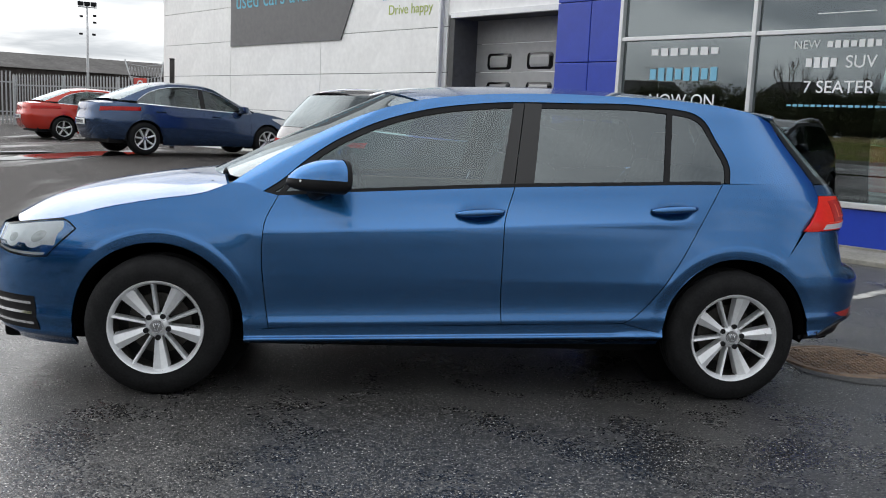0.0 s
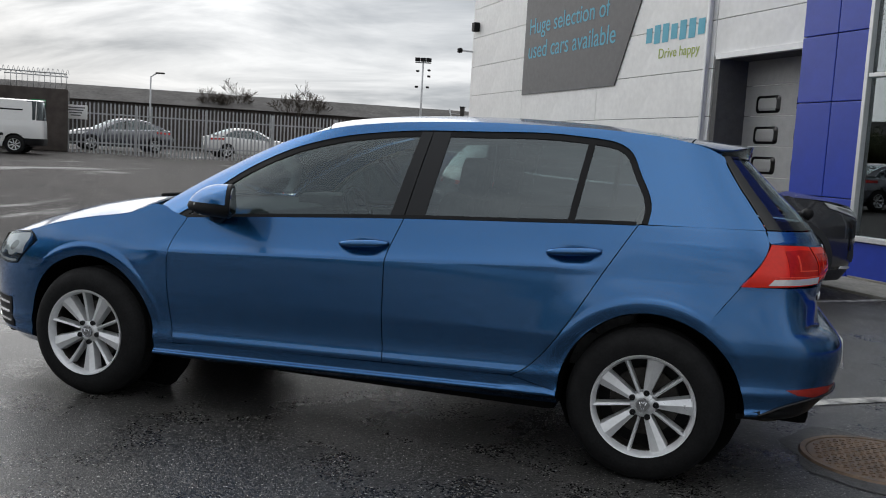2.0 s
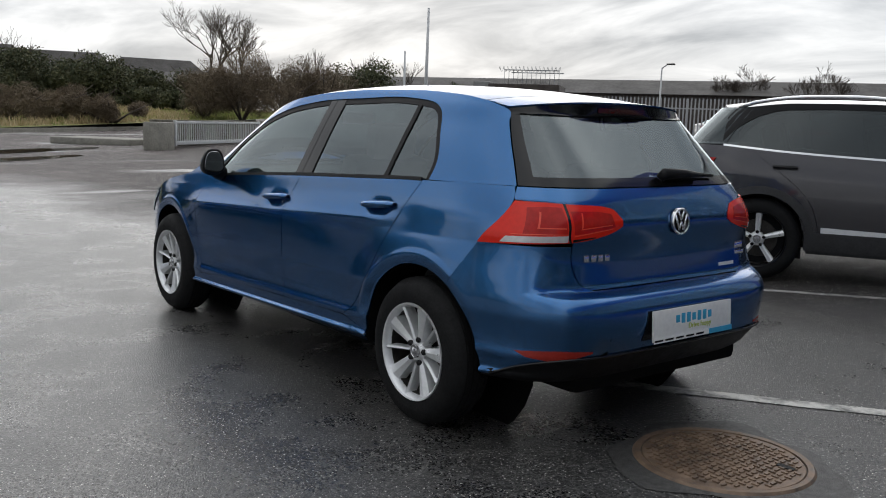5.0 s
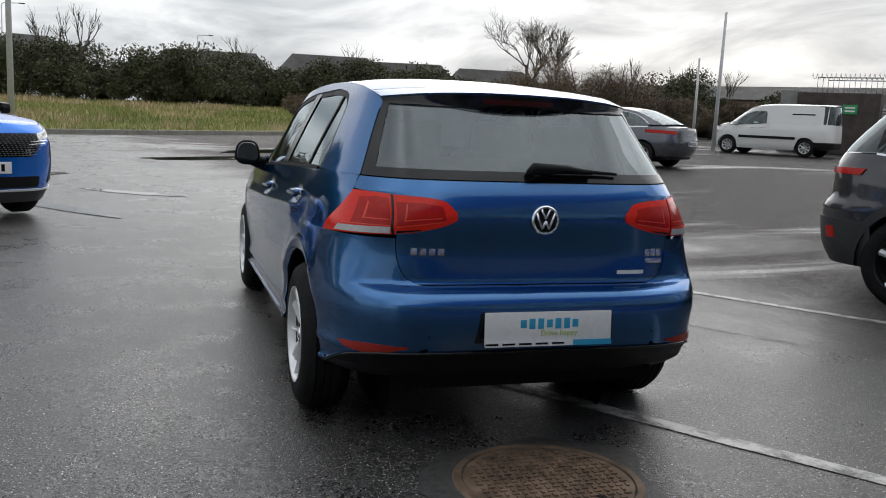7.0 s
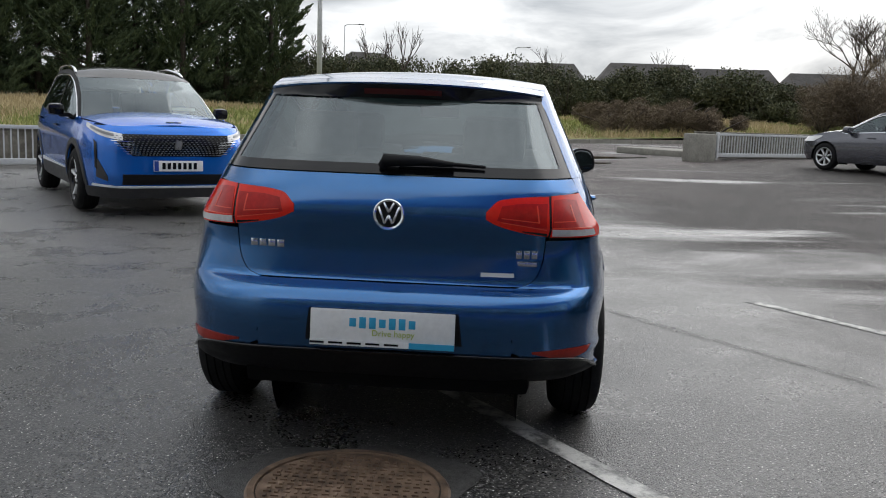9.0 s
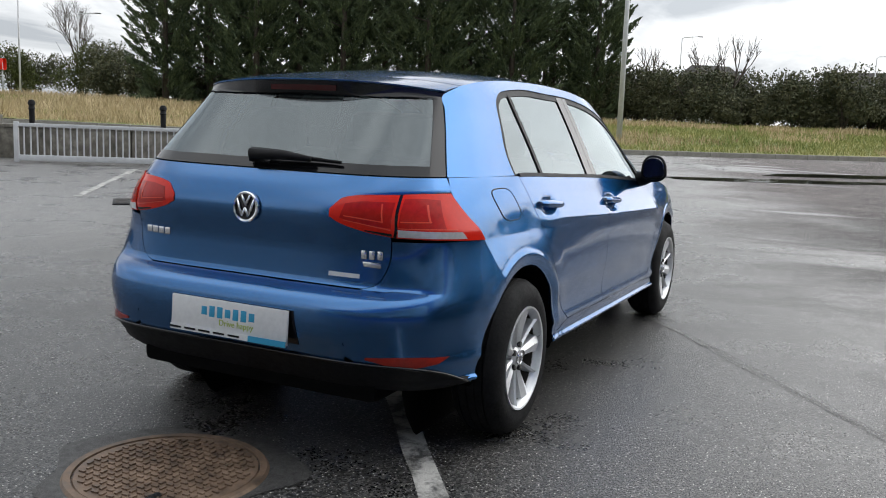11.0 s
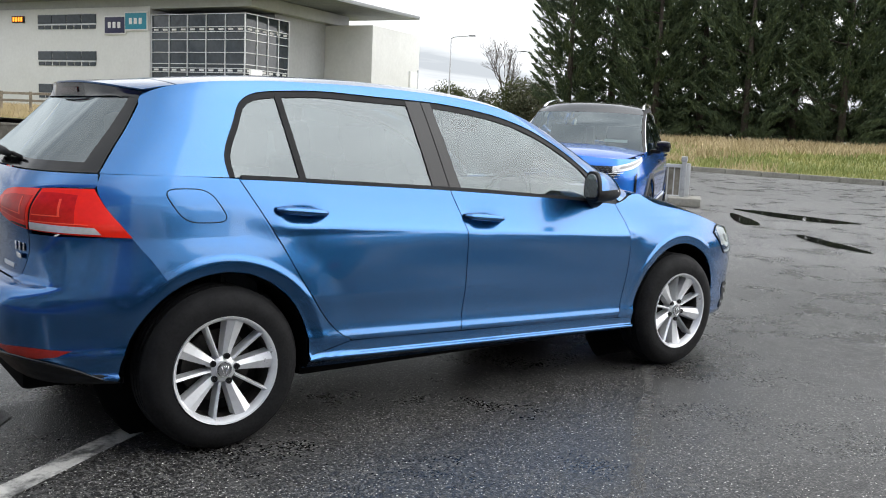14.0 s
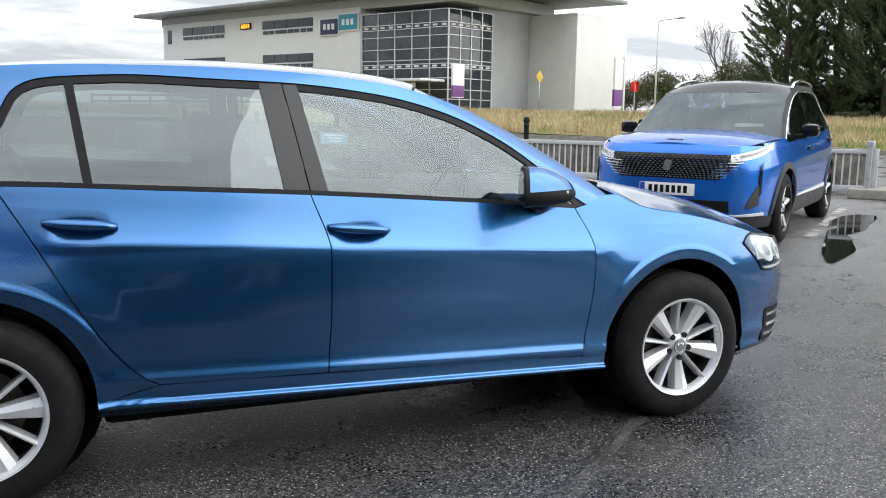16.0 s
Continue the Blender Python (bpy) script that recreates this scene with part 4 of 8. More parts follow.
    part("plate_stripe_end", new_box((.0034, .16, .0205), (2.1127, .176, .4495), 0, Matrix.Rotation(radians(-4), 4, "Y")), PLATE_CYAN, pl, "cyan end of the stripe")
    for i in range(7):
        part("plate_bar", new_box((.003, .024, .040 if i % 3 else .030), (2.1045, -.105 + .035 * i, .523), .001, Matrix.Rotation(radians(-4), 4, "Y")), PLATE_CYAN, pl, "cyan letter bar")
    for i in range(5):
        part("stripe_bar", new_box((.003, .05, .007), (2.1145, -.23 + .066 * i, .4495), 0, Matrix.Rotation(radians(-4), 4, "Y")), GLOSS_BLACK, pl, "dark letter bar")
    # underbody and cabin
    part("bumper_core", new_box((.14, 1.30, .30), (1.78, 0, .46), .02), ARCH_BLACK, car, "black bumper core")
    part("underbody", new_box((1.90, 1.42, .12), (0, 0, .265), .03), ARCH_BLACK, car, "dark underbody")
    part("front_undertray", new_box((1.15, 1.06, .10), (-1.50, 0, .225), .03), ARCH_BLACK, car, "dark undertray")
    part("rear_underfloor", new_box((1.05, 1.06, .14), (1.44, 0, .31), .03), ARCH_BLACK, car, "dark boot floor seen from below")
    part("silencer", new_box((.30, .52, .15), (1.72, -.20, .275), .06), DARK_METAL, car, "dull steel silencer box")
    part("rear_axle", tube([(1.3185, -.62, .29), (1.25, -.3, .27), (1.25, .3, .27), (1.3185, .62, .29)], .04, 10), ARCH_BLACK, car, "dark rear axle beam")
    part("engine_block", new_box((.9, 1.0, .45), (-1.45, 0, .48), .06), BLACK_TRIM, car, "dark engine bay")
    part("cabin_floor", new_box((1.7, 1.40, .03), (.03, 0, .33), .01), CABIN, car)
    part("parcel_shelf", new_box((.55, 1.15, .02), (1.45, 0, .97), .006), CABIN, car)
    part("boot_lining", new_box((.05, 1.2, .55), (1.22, 0, .65), .02), CABIN, car)
    sheet_part("headlining", lambda u, v: crown(-.15 + 1.5 * u, -.28 + 1.65 * u, roof_z(-.28 + 1.65 * u), 2 * v - 1) - Vector((0, 0, .022)), 12, 12, CABIN_LIGHT, car, "pale headlining", 0, 0, (.5, 0, .9))
    dash = thing("dashboard"); dash.parent = car
    part("dash_top", new_box((.55, 1.36, .16), (-.83, 0, .865), .05), CABIN, dash)
    part("dash_front", new_box((.25, 1.34, .34), (-.62, 0, .70), .05), CABIN, dash)
    part("centre_console", new_box((.9, .24, .25), (-.15, 0, .48), .04), CABIN, dash)
    part("instrument_hood", new_box((.22, .34, .09), (-.63, .36, .955), .04), CABIN, dash)
    sw = lathe([(.178 + .015 * math.cos(t), .015 * math.sin(t)) for t in (2 * math.pi * k / 10 for k in range(11))], 32, "x")
    bmesh.ops.rotate(sw, cent=(0, 0, 0), matrix=Matrix.Rotation(radians(-22), 3, "Y"), verts=sw.verts)
    bmesh.ops.translate(sw, vec=(-.42, .36, .875), verts=sw.verts)
    part("steering_wheel", sw, BLACK_TRIM, dash)
    part("wheel_boss", new_box((.05, .18, .10), (-.43, .36, .87), .02), BLACK_TRIM, dash)
    for sx, sy, wd in ((.12, -.36, .48), (.12, .36, .48), (1.0, -.36, .52), (1.0, .36, .52)):
        seat = thing("car_seat"); seat.parent = car
        part("seat_cushion", new_box((.52, wd, .16), (sx - .1, sy, .47), .05), CABIN, seat)
        part("seat_back", new_box((.15, wd, .60), (sx + .22, sy, .80), .06, Matrix.Rotation(radians(17), 4, "Y")), CABIN, seat)
        part("headrest", new_box((.10, .27, .19), (sx + .33, sy, 1.16), .045, Matrix.Rotation(radians(8), 4, "Y")), CABIN, seat)
    part("rear_view_mirror", new_box((.03, .24, .07), (-.42, 0, 1.27), .015), BLACK_TRIM, car)
    for sgn in (-1, 1):
        part("door_lining", new_box((1.72, .05, .50), (.03, sgn * .745, .66), .02), CABIN, car)
    return car


hatchback()


# ---- other parked vehicles ----
GLASS = {"clear": TINT, "dark": glass_mat("privacy_glass", (0.10, 0.12, 0.12), 1.7)}
SILVER_TRIM = plain("silver_trim", (0.78, 0.79, 0.80), 0.35, var=0.05)
DARK_ALLOY = plain("dark_alloy", (0.22, 0.22, 0.23), 0.35, 0.5, var=0.2)
CLADDING = plain("grey_cladding", (0.035, 0.035, 0.037), 0.55, var=0.15, bump=0.1)


class Shell:
    """The skin of a parked car from a few profile curves; its front looks along -x."""

    def __init__(s, front, rear, belt, roof, w, roof_w, ws, low=.20, n_f=3.6, n_r=4.5):
        s.fx, s.rx, s.belt, s.roof, s.w, s.rw, s.ws = pchip(front), pchip(rear), pchip(belt), roof, w, roof_w, pchip(ws)
        s.lowf = pchip([(.12, .86), (.26, .955), (.40, .985), (.62, 1.0), (.80, .99), (.86, .975), (1.0, .93)])
        s.n_f, s.n_r = n_f, n_r

    def width(s, x, z):
        zb = s.belt(clamp(x, -1.4, 1.6))
        if z <= zb:
            return s.w * s.lowf(z / zb)
        return s.w * (.93 - (.93 - s.rw) * (z - zb) / (s.roof - zb))

    def at(s, x, z, up=False):
        b = s.width(x, z)
        if x > .4:
            b *= max(0.0, 1 - ((x - .4) / (s.rx(z) - .4)) ** s.n_r) ** (1 / s.n_r)
        if up and x < .2:
            b *= max(0.0, 1 - ((.2 - x) / (.2 - s.ws(z) + .16)) ** 5) ** .2
        if not up and x < -.5:
            b *= max(0.0, 1 - ((-.5 - x) / (-.5 - s.fx(z))) ** s.n_f) ** (1 / s.n_f)
        return b

    def tail(s, ph, z):
        x = .4 + (s.rx(z) - .4) * abs(math.cos(ph)) ** (2 / s.n_r)
        return Vector((x, math.copysign(s.width(x, z) * abs(math.sin(ph)) ** (2 / s.n_r), ph), z))

    def nose(s, ph, z):
        x = -.5 + (s.fx(z) + .5) * abs(math.cos(ph)) ** (2 / s.n_f)
        return Vector((x, math.copysign(s.width(x, z) * abs(math.sin(ph)) ** (2 / s.n_f), ph), z))

    def tail_x(s, x, z):
        return math.acos(clamp((x - .4) / (s.rx(z) - .4)) ** (s.n_r / 2))

    def nose_x(s, x, z):
        return math.acos(clamp((-.5 - x) / (-.5 - s.fx(z))) ** (s.n_f / 2))

    def nose_y(s, y, z):
        p = .8
        for _ in range(6):
            x = -.5 + (s.fx(z) + .5) * math.cos(p) ** (2 / s.n_f)
            p = math.asin(clamp(abs(y) / s.width(x, z), 0, .955) ** (s.n_f / 2))
        return p

    def tail_y(s, y, z):
        p = .8
        for _ in range(6):
            x = .4 + (s.rx(z) - .4) * math.cos(p) ** (2 / s.n_r)
            p = math.asin(clamp(abs(y) / s.width(x, z), 0, .955) ** (s.n_r / 2))
        return p


def parked_car(name, m, label, paint, S, dlo, rail, crown_z, bonnet_z, ax=(-1.36, 1.36), r=.33, rim=.225, style=5, gc=.24, boot=None, glass="clear",
               cladding=None, roof_paint=None, rear_glass="dark", hatch_z=None, rails=None, group="", alloy=True):
    car = thing(name, m, label, "car", group)
    zb = S.belt
    half_arch = r + .045
    A, B = ax
    mid = (A + B) / 2 + .12
    for sgn in (-1, 1):
        low = lambda p: Vector((p[0], sgn * S.at(p[0], p[1]), p[1]))
        high = lambda p: Vector((p[0], sgn * S.at(p[0], p[1], True), p[1]))
        sb = gc + .10
        xs0, xs1 = A + half_arch, B - half_arch
        hx = dlo[0][0] - .02
        tx = dlo[-1][0]
        fe, re_ = S.fx(zb(-1.2)) + .42, S.rx(zb(1.5)) - .34
        def arch(c, a0, a1):
            return [(c + half_arch * math.cos(radians(a0 + (a1 - a0) * i / 8)), r + half_arch * math.sin(radians(a0 + (a1 - a0) * i / 8))) for i in range(9)]
        f0, r1 = arch(A, 125, 124)[0], arch(B, 55, 54)[0]
        wing_front = curve(f0, (min(f0[0] - .05, fe), f0[1] + .06), (fe - .12, bonnet_z(fe - .12) - .05))
        P1 = coons(curve(*arch(A, 125, -2), (xs0 + .06, sb)), curve((fe - .12, bonnet_z(fe - .12) - .05), (-1.3, bonnet_z(-1.3) - .045), (hx - .16, bonnet_z(hx - .16) - .03), (hx, zb(hx))), wing_front, curve((xs0 + .06, sb), (xs0 + .04, .6), (hx, zb(hx))))
        sheet_part("front_wing", lambda u, v: low(P1(u, v)), 30, 18, paint, car)
        P2 = coons(curve((xs0 + .064, sb), (mid - GAP, sb + .02)), curve((hx + .004, zb(hx)), (mid - GAP, zb(mid))), curve((xs0 + .064, sb), (xs0 + .044, .6), (hx + .004, zb(hx))), curve((mid - GAP, sb + .02), (mid - GAP, zb(mid))))
        fd = sheet_part("front_door", lambda u, v: low(P2(u, v)), 18, 24, paint, car)
        rd_top = min(tx - .18, B + .1)
        P3 = coons(curve((mid + GAP, sb + .02), (xs1 - .10, sb + .03)), curve((mid + GAP, zb(mid)), (rd_top, zb(rd_top))), curve((mid + GAP, sb + .02), (mid + GAP, zb(mid))), curve((xs1 - .10, sb + .03), (xs1 - .02, r + .3), (rd_top, zb(rd_top))))
        rd = sheet_part("rear_door", lambda u, v: low(P3(u, v)), 18, 24, paint, car)
        P4 = coons(curve((xs1 - .095, sb + .03), *arch(B, 182, 55)), curve((rd_top + .005, zb(rd_top)), (re_, zb(1.6) if boot is None else boot(re_) - .02)), curve((xs1 - .095, sb + .03), (xs1 - .015, r + .3), (rd_top + .005, zb(rd_top))), curve(r1, (re_ - .02, r1[1] + .12), (re_, zb(1.6) if boot is None else boot(re_) - .02)))
        sheet_part("rear_quarter", lambda u, v: low(P4(u, v)), 30, 18, paint, car)
        sheet_part("sill", lambda u, v: low((xs0 + (xs1 - xs0) * u, gc - .02 + (sb + .03 * u - gc + .02) * v)), 16, 4, cladding or paint, car)
        inner, outer = curve(*dlo), curve(*rail)
        def framefn(u, v):
            a, b = inner(u), outer(u)
            return high((a[0] + (b[0] - a[0]) * v, a[1] + (b[1] - a[1]) * v))
        sheet_part("side_frame", framefn, 40, 4, BLACK_TRIM if cladding else roof_paint or paint, car)
        top = pchip([p for p in dlo if True][:-1]) if dlo[-1][0] <= dlo[-2][0] + .001 else pchip(dlo)
        def panefn(x0, x1):
            def fn(u, v):
                x = x0 + (x1 - x0) * u
                z0, z1 = zb(x) + .004, max(top(x), zb(x) + .01)
                return high((x, z0 + (z1 - z0) * v))
            return fn
        last = max(p[0] for p in dlo) - .01
        sheet_part("front_window", panefn(dlo[0][0] + .01, mid - .05), 20, 8, GLASS[glass], fd, "side glass", 0, -.006)
        sheet_part("rear_window", panefn(mid + .05, last), 20, 8, GLASS[rear_glass], rd, "side glass", 0, -.006)
        sheet_part("door_pillar", panefn(mid - .05, mid + .05), 3, 8, GLOSS_BLACK, car, "black door pillar", .01, -.003)
        sheet_part("window_trim", lambda u, v: high((dlo[0][0] + (last - dlo[0][0]) * u, zb(dlo[0][0] + (last - dlo[0][0]) * u) - .004 + .016 * v)), 24, 2, CHROME if rails or boot else BLACK_TRIM, car, "", .01, .004)
        for hxx, own in ((mid - .28, fd), (rd_top - .28, rd)):
            z = zb(hxx) - .12
            y = S.at(hxx, z)
            part("door_handle", new_box((.20, .03, .030), (hxx, sgn * (y + .016), z), .012), paint if not cladding else GLOSS_BLACK, own)
        mir = thing("door_mirror"); mir.parent = car
        mir.location = (dlo[0][0] + (.40 if cladding else .20), sgn * (S.w * .93), zb(dlo[0][0]) + (.115 if cladding else .09))
        part("mirror_shell", new_box((.13, .18, .135) if cladding else (.16, .22, .15), (0, sgn * .12, 0), .055), GLOSS_BLACK if cladding else paint, mir)
        part("mirror_arm", new_box((.07, .12, .05), (0, sgn * .03, -.06), .015), BLACK_TRIM, mir)
        for c in ax:
            wheel("wheel", car, (c, sgn * (S.at(c, .55) - .115), r), sgn, r, rim, .22, style, .3, ALLOY, GLOSS_BLACK if cladding else ALLOY)
            sheet_part("arch_liner", lambda u, v: Vector((c + (half_arch - .003) * math.cos(math.pi * (u * 1.1 - .05)), sgn * (.45 + (S.at(c, .55) - .475) * v), r + (half_arch - .003) * math.sin(math.pi * (u * 1.1 - .05)))), 16, 2, BLACK_TRIM, car, "black wheel arch liner", 0)
            part("arch_back", new_box((.7, .02, .6), (c, sgn * .45, .45), .0), BLACK_TRIM, car)
            if cladding:
                sheet_part("arch_cladding", lambda u, v: (lambda a, rr: Vector((c + rr * math.cos(a), sgn * (S.at(c + rr * math.cos(a), r + rr * math.sin(a)) + .012), r + rr * math.sin(a))))(math.pi * (-.02 + 1.04 * u), half_arch - .004 + .065 * v), 28, 3, cladding, car, "dark plastic arch cladding", .014)
        if cladding:
            sheet_part("sill_cladding", lambda u, v: low((xs0 - .02 + (xs1 - xs0 + .04) * u, gc + .01 + .15 * v)), 16, 5, cladding, car, "dark plastic sill cladding", .014, .012)
            sheet_part("sill_trim", lambda u, v: low((xs0 + .10 + (xs1 - xs0 - .2) * u, gc + .165 + .045 * v * (.3 + .7 * u))), 16, 3, SILVER_TRIM, car, "bright lower door strip", .008, .014)
        if boot or roof_paint is GLOSS_BLACK:
            part("window_line", tube([high(inner(i / 40)) + Vector((0, sgn * .004, 0)) for i in range(41)], .009, 6), CHROME, car, "chrome line over the windows")
        if rails:
            x0, x1 = rails
            part("roof_rail", tube([(x0 + (x1 - x0) * i / 12, sgn * (S.at(x0 + (x1 - x0) * i / 12, rail_at(rail, x0 + (x1 - x0) * i / 12), True) - .02), rail_at(rail, x0 + (x1 - x0) * i / 12) + .012 + .045 * math.sin(math.pi * i / 12) ** .5) for i in range(13)], .017, 8), CHROME, car, "satin aluminium roof rail")
    rz = lambda x: rail_at(rail, x)

    def crown(xs, xc, s):
        zs = rz(xs)
        e = S.at(xs, zs, True)
        zc = max(crown_z(xc), zs + .01)
        return Vector((xs + (xc - xs) * (1 - s * s), e * s, zs + (zc - zs) * (1 - abs(s) ** 2.4)))
    r0, rend = rail[0][0], rail[-1][0]
    a0, a1 = (rail[3][0], rail[-3][0]) if boot else (rail[3][0], rend)
    sheet_part("windscreen", lambda u, v: crown(r0 + .03 + (a0 - r0 - .035) * u, r0 - .15 + (a0 - .12 - r0 + .145) * u, 2 * v - 1), 14, 20, TINT, car, "windscreen", 0, 0, (.5, 0, .6))
    sheet_part("roof", lambda u, v: crown(a0 + (a1 - a0) * u, a0 - .12 + (a1 + .08 - a0 + .12) * u, 2 * v - 1), 24, 20, roof_paint or paint, car, "", .01, 0, (.5, 0, .6))
    if boot:
        sheet_part("rear_screen", lambda u, v: crown(a1 + .005 + (rend - a1 - .01) * u, a1 + .085 + (rend + .12 - a1 - .09) * u, 2 * v - 1), 14, 20, GLASS[rear_glass], car, "rear screen", 0, 0, (.5, 0, .6))
        bx1 = S.rx(boot(2.0)) - .02
        def bootfn(u, v):
            s_ = 2 * v - 1
            x = rend - .12 + (bx1 - rend + .12) * u
            e = max(.1, S.at(min(x, bx1 - .10), boot(x) - .03) - .012)
            return Vector((x + (.10 * (1 - s_ * s_) - .10) * u + .1 * (1 - u) * (1 - s_ * s_), e * s_, boot(x) - .035 * abs(s_) ** 3))
        sheet_part("boot_lid", bootfn, 14, 20, paint, car, "", .02, 0, (1.5, 0, .3))
        hz0, hz1 = .30, boot(2.1) - .03
    else:
        hz0, hz1 = .30, zb(1.6)
        gz0, gz1 = zb(1.6) + .006, rz(rend) + .02
        sheet_part("rear_screen", lambda u, v: S.tail((2 * u - 1) * 1.0, gz0 + (gz1 - gz0) * v), 20, 10, GLASS[rear_glass], car, "dark rear screen", 0)
        if roof_paint is not paint:
            sheet_part("spoiler", lambda u, v: crown(rend - .02, rend + .06, 1.7 * v - .85) + Vector((.05 * u, 0, -.015 * u)), 4, 20, roof_paint or paint, car, "", .02, 0, (.5, 0, .6))
    qe = pchip([(r1[1], r1[0]), (r1[1] + .12, re_ - .02), (max(hz1, r1[1] + .2), re_)])
    def rearfn(u, v):
        z = hz0 + (hz1 - hz0) * v
        c0 = B + math.sqrt(max(.01, half_arch ** 2 - max(0, z - r) ** 2)) if z < r1[1] else qe(z)
        c0 -= .012
        return S.tail((2 * u - 1) * S.tail_x(min(c0, S.rx(z) - .08), z), z)
    sheet_part("tail_panel", rearfn, 44, 20, paint, car)
    we = pchip([(f0[1], f0[0]), (f0[1] + .06, min(f0[0] - .05, fe)), (max(f0[1] + .1, bonnet_z(fe - .12) - .05), fe - .12)])
    def frontfn(u, v):
        z = .24 + (bonnet_z(S.fx(.8) + .06) - .012 - .24) * v
        c0 = A - math.sqrt(max(.01, half_arch ** 2 - max(0, z - r) ** 2)) if z < f0[1] else we(z)
        c0 += .012
        return S.nose((2 * u - 1) * S.nose_x(max(c0, S.fx(z) + .08), z), z)
    sheet_part("front_panel", frontfn, 44, 16, paint, car)
    fxx = S.fx(.8)
    def bonnetfn(u, v):
        s_ = 2 * v - 1
        x = hx - .13 + (fxx + .20 - hx + .13) * u
        z = bonnet_z(x) - .045
        e = max(.1, S.at(x, z) - .015)
        xc = x - .10 - .015 * u
        return Vector((x + (xc - x) * (1 - s_ * s_), e * s_, z + (bonnet_z(xc) + .03 * (1 - u) - z) * (1 - abs(s_) ** 2.6)))
    sheet_part("bonnet", bonnetfn, 20, 24, paint, car, "", .005, 0, (-1.5, 0, .3))
    sheet_part("nose_top", lambda u, v: frontfn(u, 1).lerp(bonnetfn(1, u), v), 40, 3, paint, car, "", 0, 0, (-1.0, 0, .3))
    part("underbody", new_box((S.rx(.4) - S.fx(.4) - .5, S.w * 1.45, .16), (0, 0, gc + .08), .04), BLACK_TRIM, car)
    part("engine_bay", new_box((1.1, S.w * 1.2, .45), (S.fx(.5) + .85, 0, .52), .08), BLACK_TRIM, car)
    part("cabin_tub", new_box((1.75, S.w * 1.6, .4), (.05, 0, .50), .06), CABIN, car)
    part("dashboard", new_box((.4, S.w * 1.5, .2), (dlo[0][0] + .15, 0, zb(-.8) - .06), .05), CABIN, car)
    for sx in (.15, 1.0):
        for sy in (-.38, .38):
            part("seat", new_box((.18, .48, .72), (sx + .15, sy, .98 * S.roof / 1.5 - .08), .06, Matrix.Rotation(radians(14), 4, "Y")), CABIN, car)
    return car


def rail_at(rail, x):
    for p, q in zip(rail, rail[1:]):
        if x <= q[0]:
            t = (x - p[0]) / (q[0] - p[0])
            return p[1] + (q[1] - p[1]) * t
    return rail[-1][1]


def wrap(car, S, name, kind, y0, y1, z0a, z1a, z0b, z1b, mat, label, shift=.006, sgn=1, nu=10, nv=4, lip=.01):
    """A trim piece on the front or tail from y0 to y1, between heights at each end."""
    ph = S.nose_y if kind == "nose" else S.tail_y
    at = S.nose if kind == "nose" else S.tail
    def fn(u, v):
        y = y0 + (y1 - y0) * u
        z = (z0a + (z0b - z0a) * u) * (1 - v) + (z1a + (z1b - z1a) * u) * v
        p = at(math.copysign(ph(abs(y), z), y if abs(y) > 1e-6 else 1), z)
        p.y *= sgn
        return p
    return sheet_part(name, fn, nu, nv, mat, car, label, lip, shift)


def number_plate(car, x, z, s, bars=7):
    """A white plate with plain bars, facing along x by s."""
    pl = thing("number_plate"); pl.parent = car
    pl.location = (x, 0, z)
    part("plate_board", new_box((.010, .52, .112), (0, 0, 0), .003), PLATE_WHITE, pl, "white plate")
    part("plate_band", new_box((.002, .045, .104), (s * .0055, -s * .232, 0), 0), PLATE_BLUE, pl)
    for i in range(bars):
        part("plate_bar", new_box((.002, .034, .068), (s * .0055, -.175 + .055 * i, 0), .0), GLOSS_BLACK, pl)


PLATE_BLUE = plain("plate_blue", (0.01, 0.05, 0.3), 0.4)
SUV_BLUE = car_paint("vivid_blue_paint", (0.003, 0.155, 0.64), 0.6)
DARK_GREY = car_paint("dark_grey_paint", (0.050, 0.048, 0.055), 0.5)
SILVER_GREY = car_paint("silver_grey_paint", (0.125, 0.128, 0.148), 0.7)
NAVY = car_paint("navy_blue_paint", (0.022, 0.055, 0.13), 0.7)
RED_PAINT = car_paint("red_paint", (0.50, 0.030, 0.015), 0.2)
WHITE_PAINT = car_paint("white_paint", (0.72, 0.72, 0.71), 0.0)


def suv_shell(k=0.0):
    """A crossover; k metres longer behind."""
    return Shell([(.2, -2.13), (.45, -2.25), (.75, -2.25), (.88, -2.22), (.97, -2.14), (1.05, -2.0)],
                 [(.2, 2.02 + k), (.45, 2.15 + k), (.72, 2.17 + k), (.78, 2.11 + k), (1.0, 2.10 + k), (1.15, 2.03 + k), (1.35, 1.87 + k), (1.5, 1.73 + k), (1.6, 1.66 + k)],
                 [(-1.2, .965), (-.9, .985), (0, 1.03), (1.0, 1.075), (1.8 + k, 1.13)], 1.60, .905, .70, [(1.0, -1.34), (1.6, -.28)], n_f=4.8)


